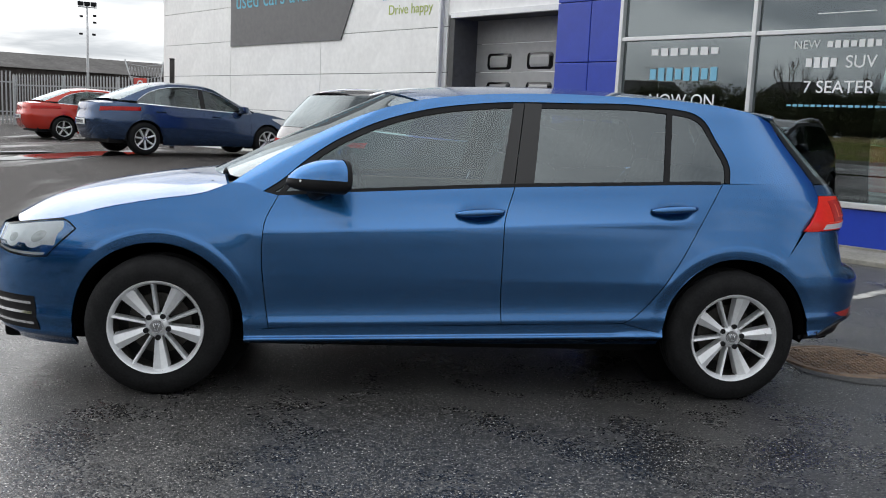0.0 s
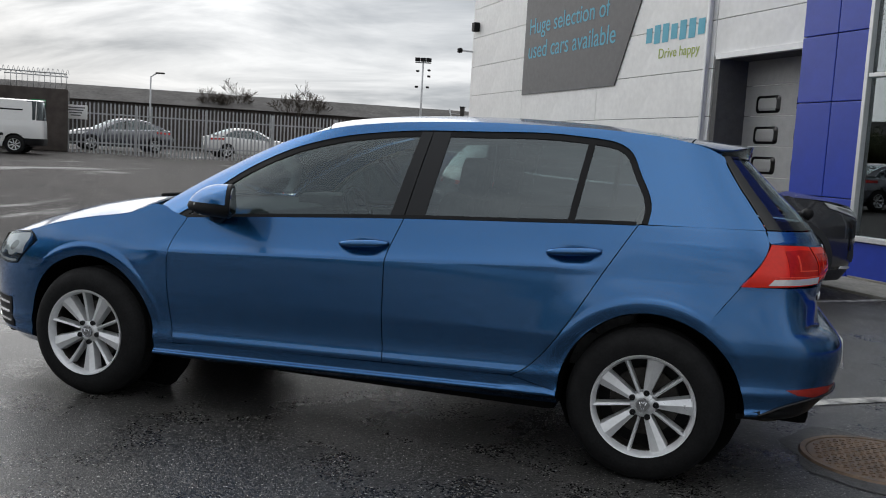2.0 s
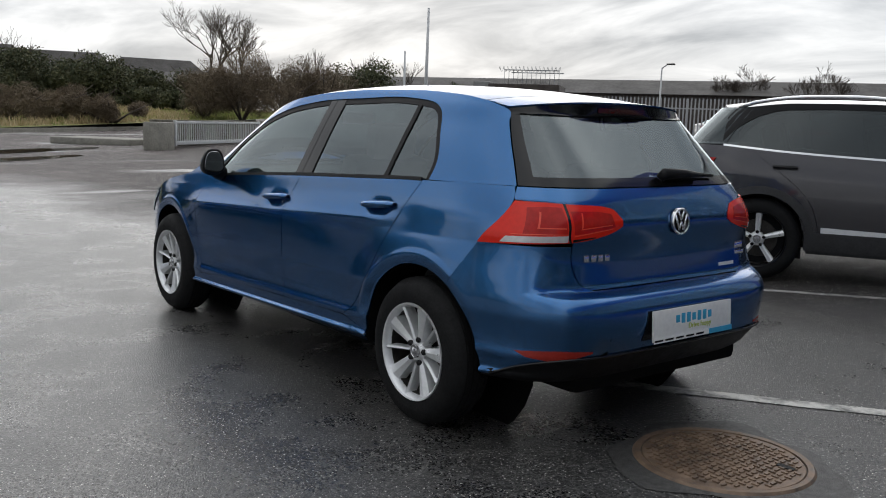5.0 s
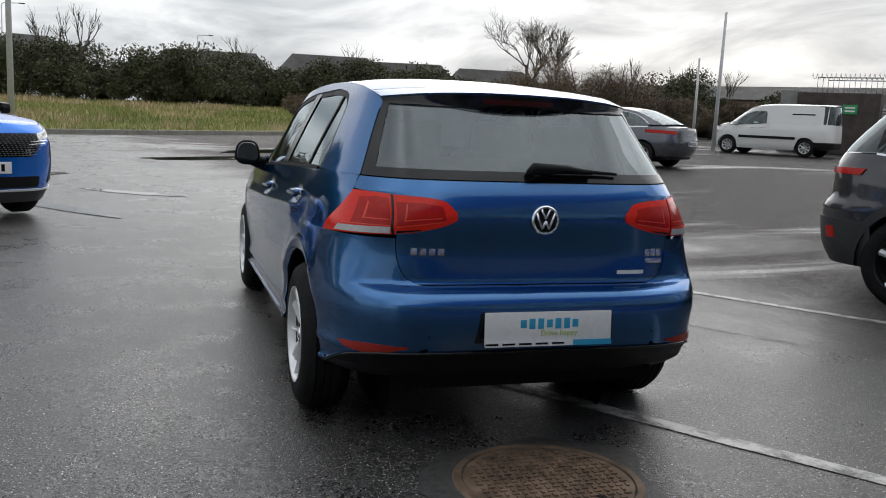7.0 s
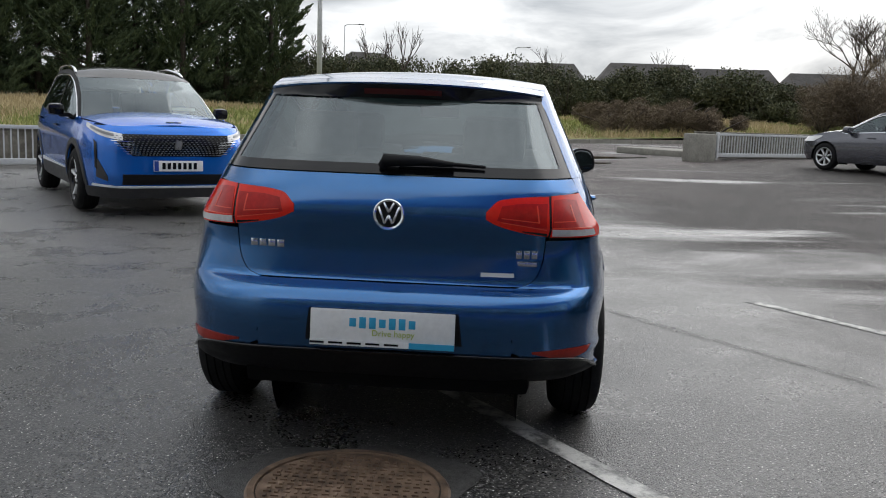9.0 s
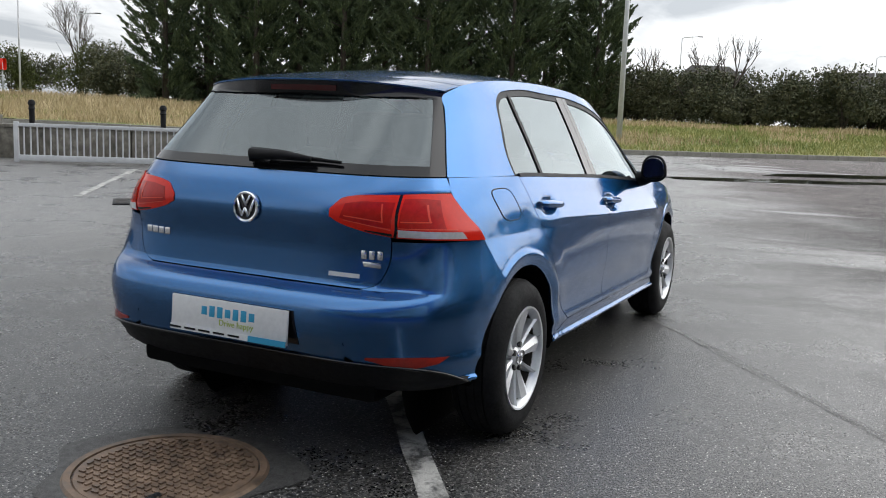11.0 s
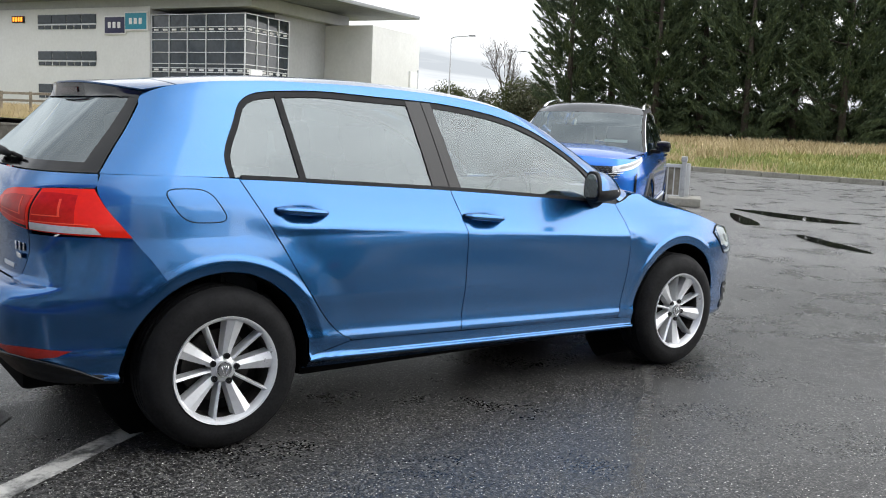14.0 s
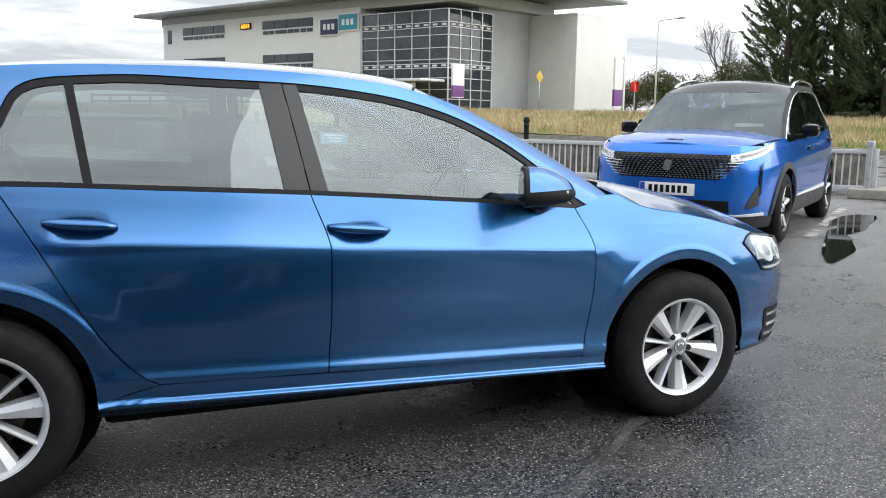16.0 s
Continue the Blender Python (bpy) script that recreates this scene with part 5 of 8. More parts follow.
def suv(name, m, label, paint, k=0.0, roof_paint=None, r=.345, style=5, low=1.0, **kw):
    """A crossover; low scales the height of its cabin over the belt."""
    S = suv_shell(k)
    dlo = [(-1.07, .985), (-.87, 1.125), (-.59, 1.292), (-.28, 1.425), (.10, 1.497), (.6, 1.52), (1.1, 1.505), (1.38 + k, 1.455), (1.56 + k, 1.34), (1.70 + k, 1.17)]
    rail = [(-1.14, 1.0), (-.92, 1.16), (-.64, 1.33), (-.34, 1.465), (0.0, 1.545), (.5, 1.58), (1.05, 1.575), (1.42 + k, 1.545), (1.68 + k, 1.50)]
    crown_ = [(-1.3, 1.02), (-.95, 1.22), (-.45, 1.485), (-.1, 1.60), (.5, 1.635), (1.2, 1.625), (1.78 + k, 1.56)]
    dlo, rail, crown_ = ([(x, z if z < 1.1 else 1.1 + (z - 1.1) * low) for x, z in pts] for pts in (dlo, rail, crown_))
    cz = pchip(crown_)
    bz = pchip([(-2.3, .93), (-2.1, .985), (-1.7, 1.04), (-1.3, 1.06), (-1.0, 1.065)])
    car = parked_car(name, m, label, paint, S, dlo, rail, cz, bz, (-1.335, 1.335 + k * .8), r, .235, style, .27, None, "clear", CLADDING, roof_paint, "dark", rails=(-.1, 1.6 + k), **kw)
    # front: grille, lamps, plate, lower lip
    def grille_w(z):
        return .46 + .20 * clamp((z - .64) / .2)
    sheet_part("grille", lambda u, v: (lambda z: S.nose(math.copysign(S.nose_y(grille_w(z) * abs(2 * u - 1) + 1e-4, z), 2 * u - 1), z))(.645 + .225 * v), 32, 8, GLOSS_BLACK, car, "black grille panel", .01, .006)
    bm = bmesh.new()
    for i in range(11):
        z = .66 + .0195 * i
        w_ = grille_w(z) - .02
        for q in range(26):
            y = -w_ + 2 * w_ * (q + (.75 if i % 2 else .25)) / 26
            p = S.nose(math.copysign(S.nose_y(abs(y), z), y), z)
            box(bm, (.012, .018, .007), (p.x - .012, p.y, z))
    tagged(part("grille_mesh", bm, DARK_ALLOY, car, "many small grey grille scales", False), kind="stuff")
    for sgn in (-1, 1):
        for i in range(6):
            z = .655 + .026 * i
            wrap(car, S, "grille_dash", "nose", grille_w(z) - .10 - .01 * i, grille_w(z) + .05, z, z + .007, z + .012, z + .019, CHROME, "chrome grille dash", .018, sgn, 6, 1, .004)
        for i in range(5):
            z = .69 + .024 * i
            wrap(car, S, "cheek_rib", "nose", grille_w(z) + .06, .80, z, z + .006, z + .02, z + .026, paint, "", .010, sgn, 6, 1, .004)
        def lampfn(u, v, lo=((.800, .52), (.835, .62), (.880, .76)), hi=((.868, .55), (.905, .68), (.965, .80))):
            """The swept-back headlamp: u from the grille round to the wing, v upwards."""
            zl, zh = pchip([(0, lo[0][0]), (.4, lo[1][0]), (1, .925)]), pchip([(0, hi[0][0]), (.4, hi[1][0]), (1, .975)])
            z = zl(u) + (zh(u) - zl(u)) * v
            p0 = S.nose_y(.55, z)
            p1 = S.nose_x(-1.72 + .05 * v, z)
            r = S.nose(p0 + (p1 - p0) * u, z)
            r.y *= sgn
            return r
        hl = sheet_part("headlamp", lampfn, 18, 6, CLEAR_LENS, car, "clear headlamp with dark inner parts", .01, .012)
        sheet_part("lamp_inner", lambda u, v: lampfn(.16 + .66 * u, .36 + .40 * v), 12, 3, CAP_GREY, hl, "dark inner lamp", 0, .0145)
        sheet_part("day_lamp", lambda u, v: lampfn(.02 + .28 * u, .04 + .18 * v * (1 - u)), 8, 2, PLATE_WHITE, hl, "bright day lamp claw", 0, .016)
        wrap(car, S, "day_lamp", "nose", .775, .79, .50, .78, .52, .80, GLOSS_BLACK, "slim dark day lamp slot", .010, sgn, 2, 8)
        wrap(car, S, "corner_vent", "nose", .69, .78, .38, .42, .42, .62, CLADDING, "black bumper corner vent", .008, sgn, 6, 6)
        wrap(car, S, "tail_lamp", "tail", .34, .80, .965, 1.0, .96, 1.01, RED_DARK, "dark red tail lamp", .012, sgn, 12, 4)
        wrap(car, S, "rear_reflector", "tail", .70, .76, .47, .55, .47, .56, RED_DARK, "red reflector", .014, sgn, 4, 3)
        wrap(car, S, "lip_corner", "nose", .60, .80, .315, .330, .325, .350, SILVER_TRIM, "bright bumper corner blade", .016, sgn, 8, 2)
    wrap(car, S, "air_intake", "nose", -.56, .56, .345, .455, .345, .455, BLACK_TRIM, "black lower intake", .006, 1, 24, 3)
    wrap(car, S, "front_lip", "nose", -.60, .60, .313, .332, .313, .332, SILVER_TRIM, "silver lower lip", .014, 1, 28, 2)
    wrap(car, S, "front_apron", "nose", -.84, .84, .20, .31, .20, .31, CLADDING, "black lower apron", .010, 1, 28, 3)
    wrap(car, S, "rear_cladding", "tail", -.86, .86, .28, .62, .28, .62, CLADDING, "black lower rear bumper", .014, 1, 28, 5)
    em = thing("emblem"); em.parent = car
    em.location = (S.fx(.77) - .03, 0, .765)
    part("emblem_shape", new_box((.02, .07, .10), (0, 0, 0), .02, Matrix.Rotation(.25, 4, "X")), CAP_GREY, em, "plain silver emblem")
    part("bonnet_letters", new_box((.012, .16, .022), (-2.075, 0, .995), .004), CHROME, car, "chrome letter bar")
    number_plate(car, S.fx(.545) - .018, .545, -1)
    part("screen_sticker", new_box((.004, .28, .05), (0, 0, 0), .001), PLATE_WHITE, car, "white paper on the windscreen").matrix_local = pose(-.97, -.42, 1.135, 0, 49, 6)
    return car


def saloon(name, m, label, paint, style=5, **kw):
    S = Shell([(.2, -2.15), (.45, -2.28), (.65, -2.27), (.80, -2.18), (.95, -2.1)], [(.2, 2.16), (.45, 2.30), (.66, 2.33), (.80, 2.30), (.95, 2.28), (1.05, 2.22)],
              [(-1.2, .86), (-.9, .885), (0, .935), (1.0, .985), (1.7, 1.02)], 1.45, .90, .66, [(.9, -1.10), (1.45, .05)], n_r=3.3)
    dlo = [(-.92, .885), (-.72, 1.02), (-.44, 1.18), (-.12, 1.31), (.22, 1.365), (.6, 1.37), (.95, 1.325), (1.28, 1.21), (1.50, 1.06)]
    rail = [(-1.10, .905), (-.84, 1.075), (-.52, 1.245), (-.18, 1.37), (.2, 1.42), (.65, 1.425), (1.05, 1.375), (1.45, 1.235), (1.82, 1.065)]
    cz = pchip([(-1.3, .93), (-.9, 1.14), (-.4, 1.37), (0, 1.46), (.5, 1.48), (1.0, 1.44), (1.5, 1.27), (1.95, 1.085)])
    bz = pchip([(-2.3, .76), (-2.1, .81), (-1.7, .90), (-1.3, .955), (-1.0, .97)])
    bo = pchip([(1.6, 1.075), (1.9, 1.05), (2.2, 1.015), (2.4, .99)])
    car = parked_car(name, m, label, paint, S, dlo, rail, cz, bz, (-1.36, 1.37), .325, .215, style, .22, bo, "clear", None, None, "clear", **kw)
    for sgn in (-1, 1):
        wrap(car, S, "tail_lamp", "tail", .56, .87, .84, .92, .87, .945, RED_DARK, "red tail lamp", .01, sgn, 12, 4)
        wrap(car, S, "headlamp", "nose", .50, .82, .64, .74, .68, .82, CLEAR_LENS, "clear headlamp", .01, sgn, 10, 4)
    wrap(car, S, "grille", "nose", -.42, .42, .56, .70, .56, .70, BLACK_TRIM, "black grille", .008, 1, 16, 3)
    number_plate(car, S.rx(.62) + .012, .62, 1)
    return car


def van(name, m, label, paint):
    S = Shell([(.2, -1.95), (.5, -2.07), (.8, -2.05), (1.0, -1.95)], [(.2, 2.20), (.5, 2.26), (1.0, 2.25), (1.5, 2.22), (1.8, 2.17)],
              [(-1.2, 1.0), (-.8, 1.02), (0, 1.10), (1.7, 1.12)], 1.75, .90, .80, [(1.0, -1.35), (1.75, -.35)])
    dlo = [(-1.22, 1.01), (-1.05, 1.16), (-.82, 1.34), (-.62, 1.46), (-.42, 1.52), (-.25, 1.53), (-.05, 1.53), (.02, 1.50), (.05, 1.12)]
    rail = [(-1.36, 1.04), (-1.12, 1.26), (-.86, 1.46), (-.6, 1.62), (-.25, 1.70), (.4, 1.74), (1.2, 1.75), (1.8, 1.745), (2.12, 1.73)]
    cz = pchip([(-1.5, 1.05), (-1.1, 1.34), (-.7, 1.62), (-.3, 1.76), (.5, 1.81), (2.2, 1.80)])
    bz = pchip([(-2.1, .88), (-1.9, .98), (-1.6, 1.06), (-1.3, 1.10), (-1.0, 1.11)])
    car = parked_car(name, m, label, paint, S, dlo, rail, cz, bz, (-1.30, 1.43), .31, .19, 8, .24, None, "clear", None, None, "dark")
    def flank(u, v, sgn):
        x, z = .06 + 2.0 * u, 1.10 + .62 * v
        return Vector((x, sgn * (S.at(x, z, True) + .004), z))
    for sgn in (-1, 1):
        sheet_part("side_panel", lambda u, v: flank(u, v, sgn), 12, 10, paint, car, "white blank load side", .01)
        sheet_part("rubbing_strip", lambda u, v: Vector((-.9 + 2.0 * u, sgn * (S.at(-.9 + 2.0 * u, .62) + .012), .58 + .09 * v)), 10, 2, BLACK_TRIM, car, "black rubbing strip", .012)
        sheet_part("side_slot", lambda u, v: flank(.42 + .38 * u, .52 + .07 * v, sgn) + Vector((0, sgn * .006, 0)), 8, 1, BLACK_TRIM, car, "dark slot in the load side", .004)
        wrap(car, S, "tail_lamp", "tail", .80, .87, .85, 1.25, .85, 1.25, RED_DARK, "upright red tail lamp", .01, sgn, 4, 6)
        wrap(car, S, "headlamp", "nose", .52, .82, .72, .86, .78, .96, CLEAR_LENS, "clear headlamp", .01, sgn, 8, 4)
    wrap(car, S, "rear_bumper", "tail", -.86, .86, .30, .52, .30, .52, BLACK_TRIM, "black rear bumper", .02, 1, 20, 4)
    return car


# ---- ground and lot ----
def asphalt():
    m = Mat("wet_asphalt", (0.05, 0.05, 0.052), 0.4)
    big = m.noise(0.13, 5, 0.55, dist=0.4)
    streak = m.noise(0.30, 6, 0.6, dist=0.8)
    mid = m.noise(1.7, 5, 0.6)
    grit = m.noise(150, 2, 0.6)
    stone = m.n.new("ShaderNodeTexVoronoi")
    stone.inputs["Scale"].default_value = 120
    m.l.new(m.co.outputs["Object"], stone.inputs["Vector"])
    sep = m.n.new("ShaderNodeSeparateColor")
    m.l.new(stone.outputs["Color"], sep.inputs[0])
    # film: 0 damp and rough, 1 standing water in the pores
    film = m.ramp(m.mix(0.5, m.mix(0.4, big, streak), mid), (0.40, 0.0), (0.60, 1.0))
    cell = m.mix(0.45, sep.outputs[0], m.noise(55, 3, 0.65))
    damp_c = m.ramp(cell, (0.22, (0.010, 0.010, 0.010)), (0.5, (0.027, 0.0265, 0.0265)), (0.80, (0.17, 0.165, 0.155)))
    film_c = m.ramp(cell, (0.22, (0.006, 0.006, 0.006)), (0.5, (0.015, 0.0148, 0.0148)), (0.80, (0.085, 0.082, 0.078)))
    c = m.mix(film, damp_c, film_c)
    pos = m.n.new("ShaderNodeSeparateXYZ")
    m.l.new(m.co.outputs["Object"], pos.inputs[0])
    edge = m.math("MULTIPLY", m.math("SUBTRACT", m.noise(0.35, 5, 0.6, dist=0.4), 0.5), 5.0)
    # Drier, paler ground towards -x -y; sky sheen is painted into it too
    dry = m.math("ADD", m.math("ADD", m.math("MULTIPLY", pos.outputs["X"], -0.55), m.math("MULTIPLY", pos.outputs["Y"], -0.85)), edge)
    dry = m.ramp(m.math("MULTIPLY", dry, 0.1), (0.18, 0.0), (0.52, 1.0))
    # Browner, darker ground towards +y -x; the hedge's dark reflection is painted in too
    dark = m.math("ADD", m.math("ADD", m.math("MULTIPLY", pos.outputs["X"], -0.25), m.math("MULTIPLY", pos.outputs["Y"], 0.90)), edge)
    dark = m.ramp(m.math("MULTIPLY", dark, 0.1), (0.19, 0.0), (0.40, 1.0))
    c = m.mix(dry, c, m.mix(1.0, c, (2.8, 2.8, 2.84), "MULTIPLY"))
    wet = m.ramp(m.noise(0.9, 5, 0.6, stretch=(0.55, 0.13, 1.0), dist=0.6), (0.56, 0.0), (0.64, 1.0))
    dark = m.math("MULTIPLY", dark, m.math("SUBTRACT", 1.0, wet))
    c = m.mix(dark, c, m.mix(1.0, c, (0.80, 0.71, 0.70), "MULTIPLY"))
    # Pale stone specks, with wet glints put into their bright colour
    speck = m.ramp(m.noise(95, 1, 0.5), (0.675, 0.0), (0.70, 1.0))
    c = m.mix(m.math("MULTIPLY", speck, 0.9), c, (0.72, 0.70, 0.66))
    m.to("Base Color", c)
    m.to("Roughness", m.mix(dark, m.mix(film, m.ramp(cell, (0.3, 0.30), (0.7, 0.48)), m.ramp(mid, (0.35, 0.32), (0.65, 0.20))), 0.72))
    h = m.mix(0.45, m.ramp(stone.outputs["Distance"], (0.0, 1.0), (0.6, 0.0)), m.mix(0.5, grit, m.noise(46, 3, 0.6)))
    b = m.n.new("ShaderNodeBump")
    b.inputs["Distance"].default_value = 0.005
    m.l.new(m.mix(film, 0.9, 0.6), b.inputs["Strength"])
    m.l.new(h, b.inputs["Height"])
    m.l.new(b.outputs[0], m.p.inputs["Normal"])
    m.to("Specular IOR Level", m.mix(dark, 0.5, 0.18))
    return m.m


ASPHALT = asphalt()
WATER = plain("puddle_water", (0.012, 0.012, 0.012), 0.03, var=0.1, Specular_IOR_Level=0.6)
LINE_PAINT = Mat("worn_line_paint", (0.5, 0.5, 0.48), 0.5)
wear = LINE_PAINT.noise(9, 6, 0.7)
LINE_PAINT.to("Base Color", LINE_PAINT.ramp(wear, (0.40, (0.10, 0.10, 0.095)), (0.58, (0.50, 0.49, 0.46))))
LINE_PAINT.bump(LINE_PAINT.noise(120, 2), 0.5, 0.004)
LINE_PAINT = LINE_PAINT.m
FADED_LINE = Mat("faded_line_paint", (0.13, 0.126, 0.12), 0.5)
FADED_LINE.to("Alpha", FADED_LINE.ramp(FADED_LINE.mix(0.5, FADED_LINE.noise(7, 6, 0.7), FADED_LINE.noise(60, 3, 0.6)), (0.42, 0.05), (0.62, 0.85)))
FADED_LINE.bump(FADED_LINE.noise(120, 2), 0.4, 0.004)
FADED_LINE = FADED_LINE.m
CONCRETE = plain("weathered_concrete", (0.25, 0.24, 0.21), 0.85, var=0.18, scale=3, bump=0.4)
GALV = plain("galvanised_steel", (0.42, 0.43, 0.44), 0.5, 0.5, var=0.15, scale=6)
WALL_PANEL = plain("pale_grey_panel", (0.87, 0.87, 0.855), 0.45, var=0.05, scale=1.2)
# Dark grey that puts shade into the colour of joints and the door recess
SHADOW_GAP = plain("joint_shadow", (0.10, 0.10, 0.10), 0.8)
SIGN_GREY = plain("sign_grey", (0.115, 0.115, 0.118), 0.5, var=0.06)
SIGN_CYAN = plain("sign_cyan", (0.10, 0.42, 0.56), 0.5, var=0.04)
SIGN_GREEN = plain("sign_lime", (0.42, 0.50, 0.10), 0.5, var=0.04)
DEALER_BLUE = plain("dealer_blue_cladding", (0.012, 0.045, 0.40), 0.32, var=0.06, scale=1.5)
SHUTTER = plain("shutter_grey", (0.40, 0.40, 0.39), 0.5, var=0.08)
ALU = plain("window_aluminium", (0.62, 0.63, 0.64), 0.35, 0.4, var=0.05)
GLASS_PANE = plain("milky_pane", (0.38, 0.38, 0.37), 0.25)
SHOP_GLASS = glass_mat("shop_glass", (0.84, 0.90, 0.88), 2.7)
FLOOR_TILE = plain("showroom_floor", (0.30, 0.30, 0.29), 0.3, var=0.08)
WHITE_VINYL = plain("white_vinyl", (0.75, 0.76, 0.77), 0.5, var=0.03)
LIGHT_BLUE_VINYL = plain("light_blue_vinyl", (0.18, 0.45, 0.62), 0.5, var=0.03)
IRON = Mat("rusty_iron", (0.2, 0.1, 0.06), 0.6, 0.3)
ir = IRON.noise(14, 6, 0.65)
IRON.to("Base Color", IRON.ramp(ir, (0.3, (0.080, 0.060, 0.047)), (0.5, (0.185, 0.125, 0.085)), (0.7, (0.29, 0.205, 0.145))))
IRON.to("Roughness", IRON.ramp(ir, (0.3, 0.35), (0.7, 0.7)))
IRON.bump(IRON.noise(160, 3), 0.3, 0.003)
IRON = IRON.m

bm = bmesh.new()
prev = None
NS = 96
for r in (0, 1.5, 3.0, 3.6, 4.4, 5.5, 7, 9, 11.5, 14.5, 18, 22, 27, 33, 40, 52, 80, 160, 400, 1600):
    if r == 0:
        c = bm.verts.new((1, 0, 0))
        continue
    ring = []
    for k in range(NS):
        x, y = 1 + r * math.cos(2 * math.pi * k / NS), r * math.sin(2 * math.pi * k / NS)
        ring.append(bm.verts.new((x, y, ground_z(x, y))))
    for k in range(NS):
        bm.faces.new((c, ring[k], ring[(k + 1) % NS]) if prev is None else (prev[k], ring[k], ring[(k + 1) % NS], prev[(k + 1) % NS]))
    prev = ring
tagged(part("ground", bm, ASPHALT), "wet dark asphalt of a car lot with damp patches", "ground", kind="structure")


def strip(name, u0, v0, u1, v1, width, mat, label, lift=.004, ragged=0.0, category="marking", kind="structure"):
    """A flat strip on the lot that follows the ground."""
    bm = bmesh.new()
    n = max(4, int(math.dist((u0, v0), (u1, v1)) / .25))
    d = Vector((u1 - u0, v1 - v0)).normalized()
    rng = random.Random(int(u0 * 100 + v0 * 37))
    prev = None
    for i in range(n + 1):
        t = i / n
        row = []
        for s in (-1, 1):
            wv = width / 2 * (1 + ragged * rng.uniform(-1, 1))
            p = lot(u0 + (u1 - u0) * t - d.y * wv * s, v0 + (v1 - v0) * t + d.x * wv * s)
            row.append(bm.verts.new(p + Vector((0, 0, lift))))
        if prev:
            bm.faces.new((prev[0], prev[1], row[1], row[0]))
        prev = row
    return tagged(part(name, bm, mat), label, category, "bay lines", kind)


strip("bay_line", .95, -.55, 8.0, -.72, .10, LINE_PAINT, "worn white parking bay line on wet asphalt", ragged=.12)
strip("bay_line", .3, 2.56, 6.6, 2.48, .085, LINE_PAINT, "worn white parking bay line on wet asphalt", ragged=.12)
strip("bay_line", -.62, 1.34, 1.1, 1.38, .07, FADED_LINE, "faded grey bay line almost worn away", ragged=.75)
strip("bay_line", 1.1, 1.38, 2.0, 1.42, .05, FADED_LINE, "faded grey bay line almost worn away", ragged=.75)
for a, b in ((-6.75, -7.45), (-7.7, -8.75), (-9.05, -9.85)):
    strip("bay_line", a, 1.13, b, 1.13, .10, LINE_PAINT, "worn white parking bay line beside a puddle", ragged=.15)
strip("bay_line", -6.9, -3.42, -11.2, -3.3, .10, LINE_PAINT, "worn white parking bay line on wet asphalt", ragged=.12)
strip("bay_line", -6.8, -6.03, -9.5, -6.05, .10, LINE_PAINT, "worn white parking bay line on wet asphalt", ragged=.12)
strip("bay_line", -11.3, -8.85, -13.1, -9.02, .10, LINE_PAINT, "worn white parking bay line on wet asphalt", ragged=.12)
strip("bay_line", -11.0, -6.35, -12.6, -6.4, .10, LINE_PAINT, "worn white parking bay line on wet asphalt", ragged=.12)


def puddle(u, v, a, b, turn, seed, lift=.003):
    bm = bmesh.new()
    rng = random.Random(seed)
    ph = [rng.uniform(0, 6.28) for _ in range(4)]
    ring = []
    for k in range(48):
        t = 2 * math.pi * k / 48
        q = 1 + .12 * math.sin(2 * t + ph[0]) + .12 * math.sin(3 * t + ph[1]) + .05 * math.sin(5 * t + ph[2]) + .03 * math.sin(8 * t + ph[3])
        x, y = a * q * math.cos(t), b * q * math.sin(t)
        c, s = math.cos(turn), math.sin(turn)
        p = lot(u + x * c - y * s, v + x * s + y * c)
        ring.append(p)
    rows = []
    mid = lot(u, v)
    for f in (.02, .35, .7, 1.0):
        rows.append([bm.verts.new((mid.x + (p.x - mid.x) * f, mid.y + (p.y - mid.y) * f, ground_z(mid.x + (p.x - mid.x) * f, mid.y + (p.y - mid.y) * f) + lift + .004)) for p in ring])
    for a, b_ in zip(rows, rows[1:]):
        for k in range(48):
            bm.faces.new((a[k], b_[k], b_[(k + 1) % 48], a[(k + 1) % 48]))
    bm.faces.new(rows[0])
    tagged(part("puddle", bm, WATER), "shallow still puddle of rainwater on asphalt", "puddle", "puddles", "structure")


puddle(-6.3, 1.45, 1.0, .16, .1, 3)
puddle(-8.2, 1.40, .9, .24, .0, 4)
puddle(-9.6, 2.2, .8, .16, .1, 14)
puddle(3.2, 14.0, 1.9, .5, .5, 5)
puddle(-10.6, 3.0, 1.2, .3, .8, 6)
puddle(-7.2, 3.1, .7, .16, .4, 8)
puddle(-12.0, 9.5, 2.6, .5, 1.4, 9)
puddle(-13.5, 12.5, 2.6, .6, 1.5, 10)

# drain cover: a cast lid with raised bars in a concrete collar
mh = thing("drain_cover", pose(2.33, -.07, 0), "rusty round cast iron drain cover with raised pattern", "drain cover")
bm = bmesh.new()
rng = random.Random(2)
rim_ = []
for k in range(48):
    t = 2 * math.pi * k / 48
    q = .425 * (1 + .10 * math.sin(3 * t + 1) + .06 * math.sin(7 * t) + .03 * rng.uniform(-1, 1))
    rim_.append(bm.verts.new((q * math.cos(t), q * math.sin(t), .0035)))
bm.faces.new(rim_)
part("collar", bm, plain("patched_collar", (0.06, 0.058, 0.055), 0.5, var=.35, scale=30, bump=.6), mh, "rough patched mortar collar")
part("frame_ring", lathe([(.31, .0), (.312, .012), (.335, .013), (.345, .002)], 64, "z"), IRON, mh)
part("lid", lathe([(.0005, .009), (.304, .009), (.308, .004)], 64, "z"), IRON, mh)
bm = bmesh.new()
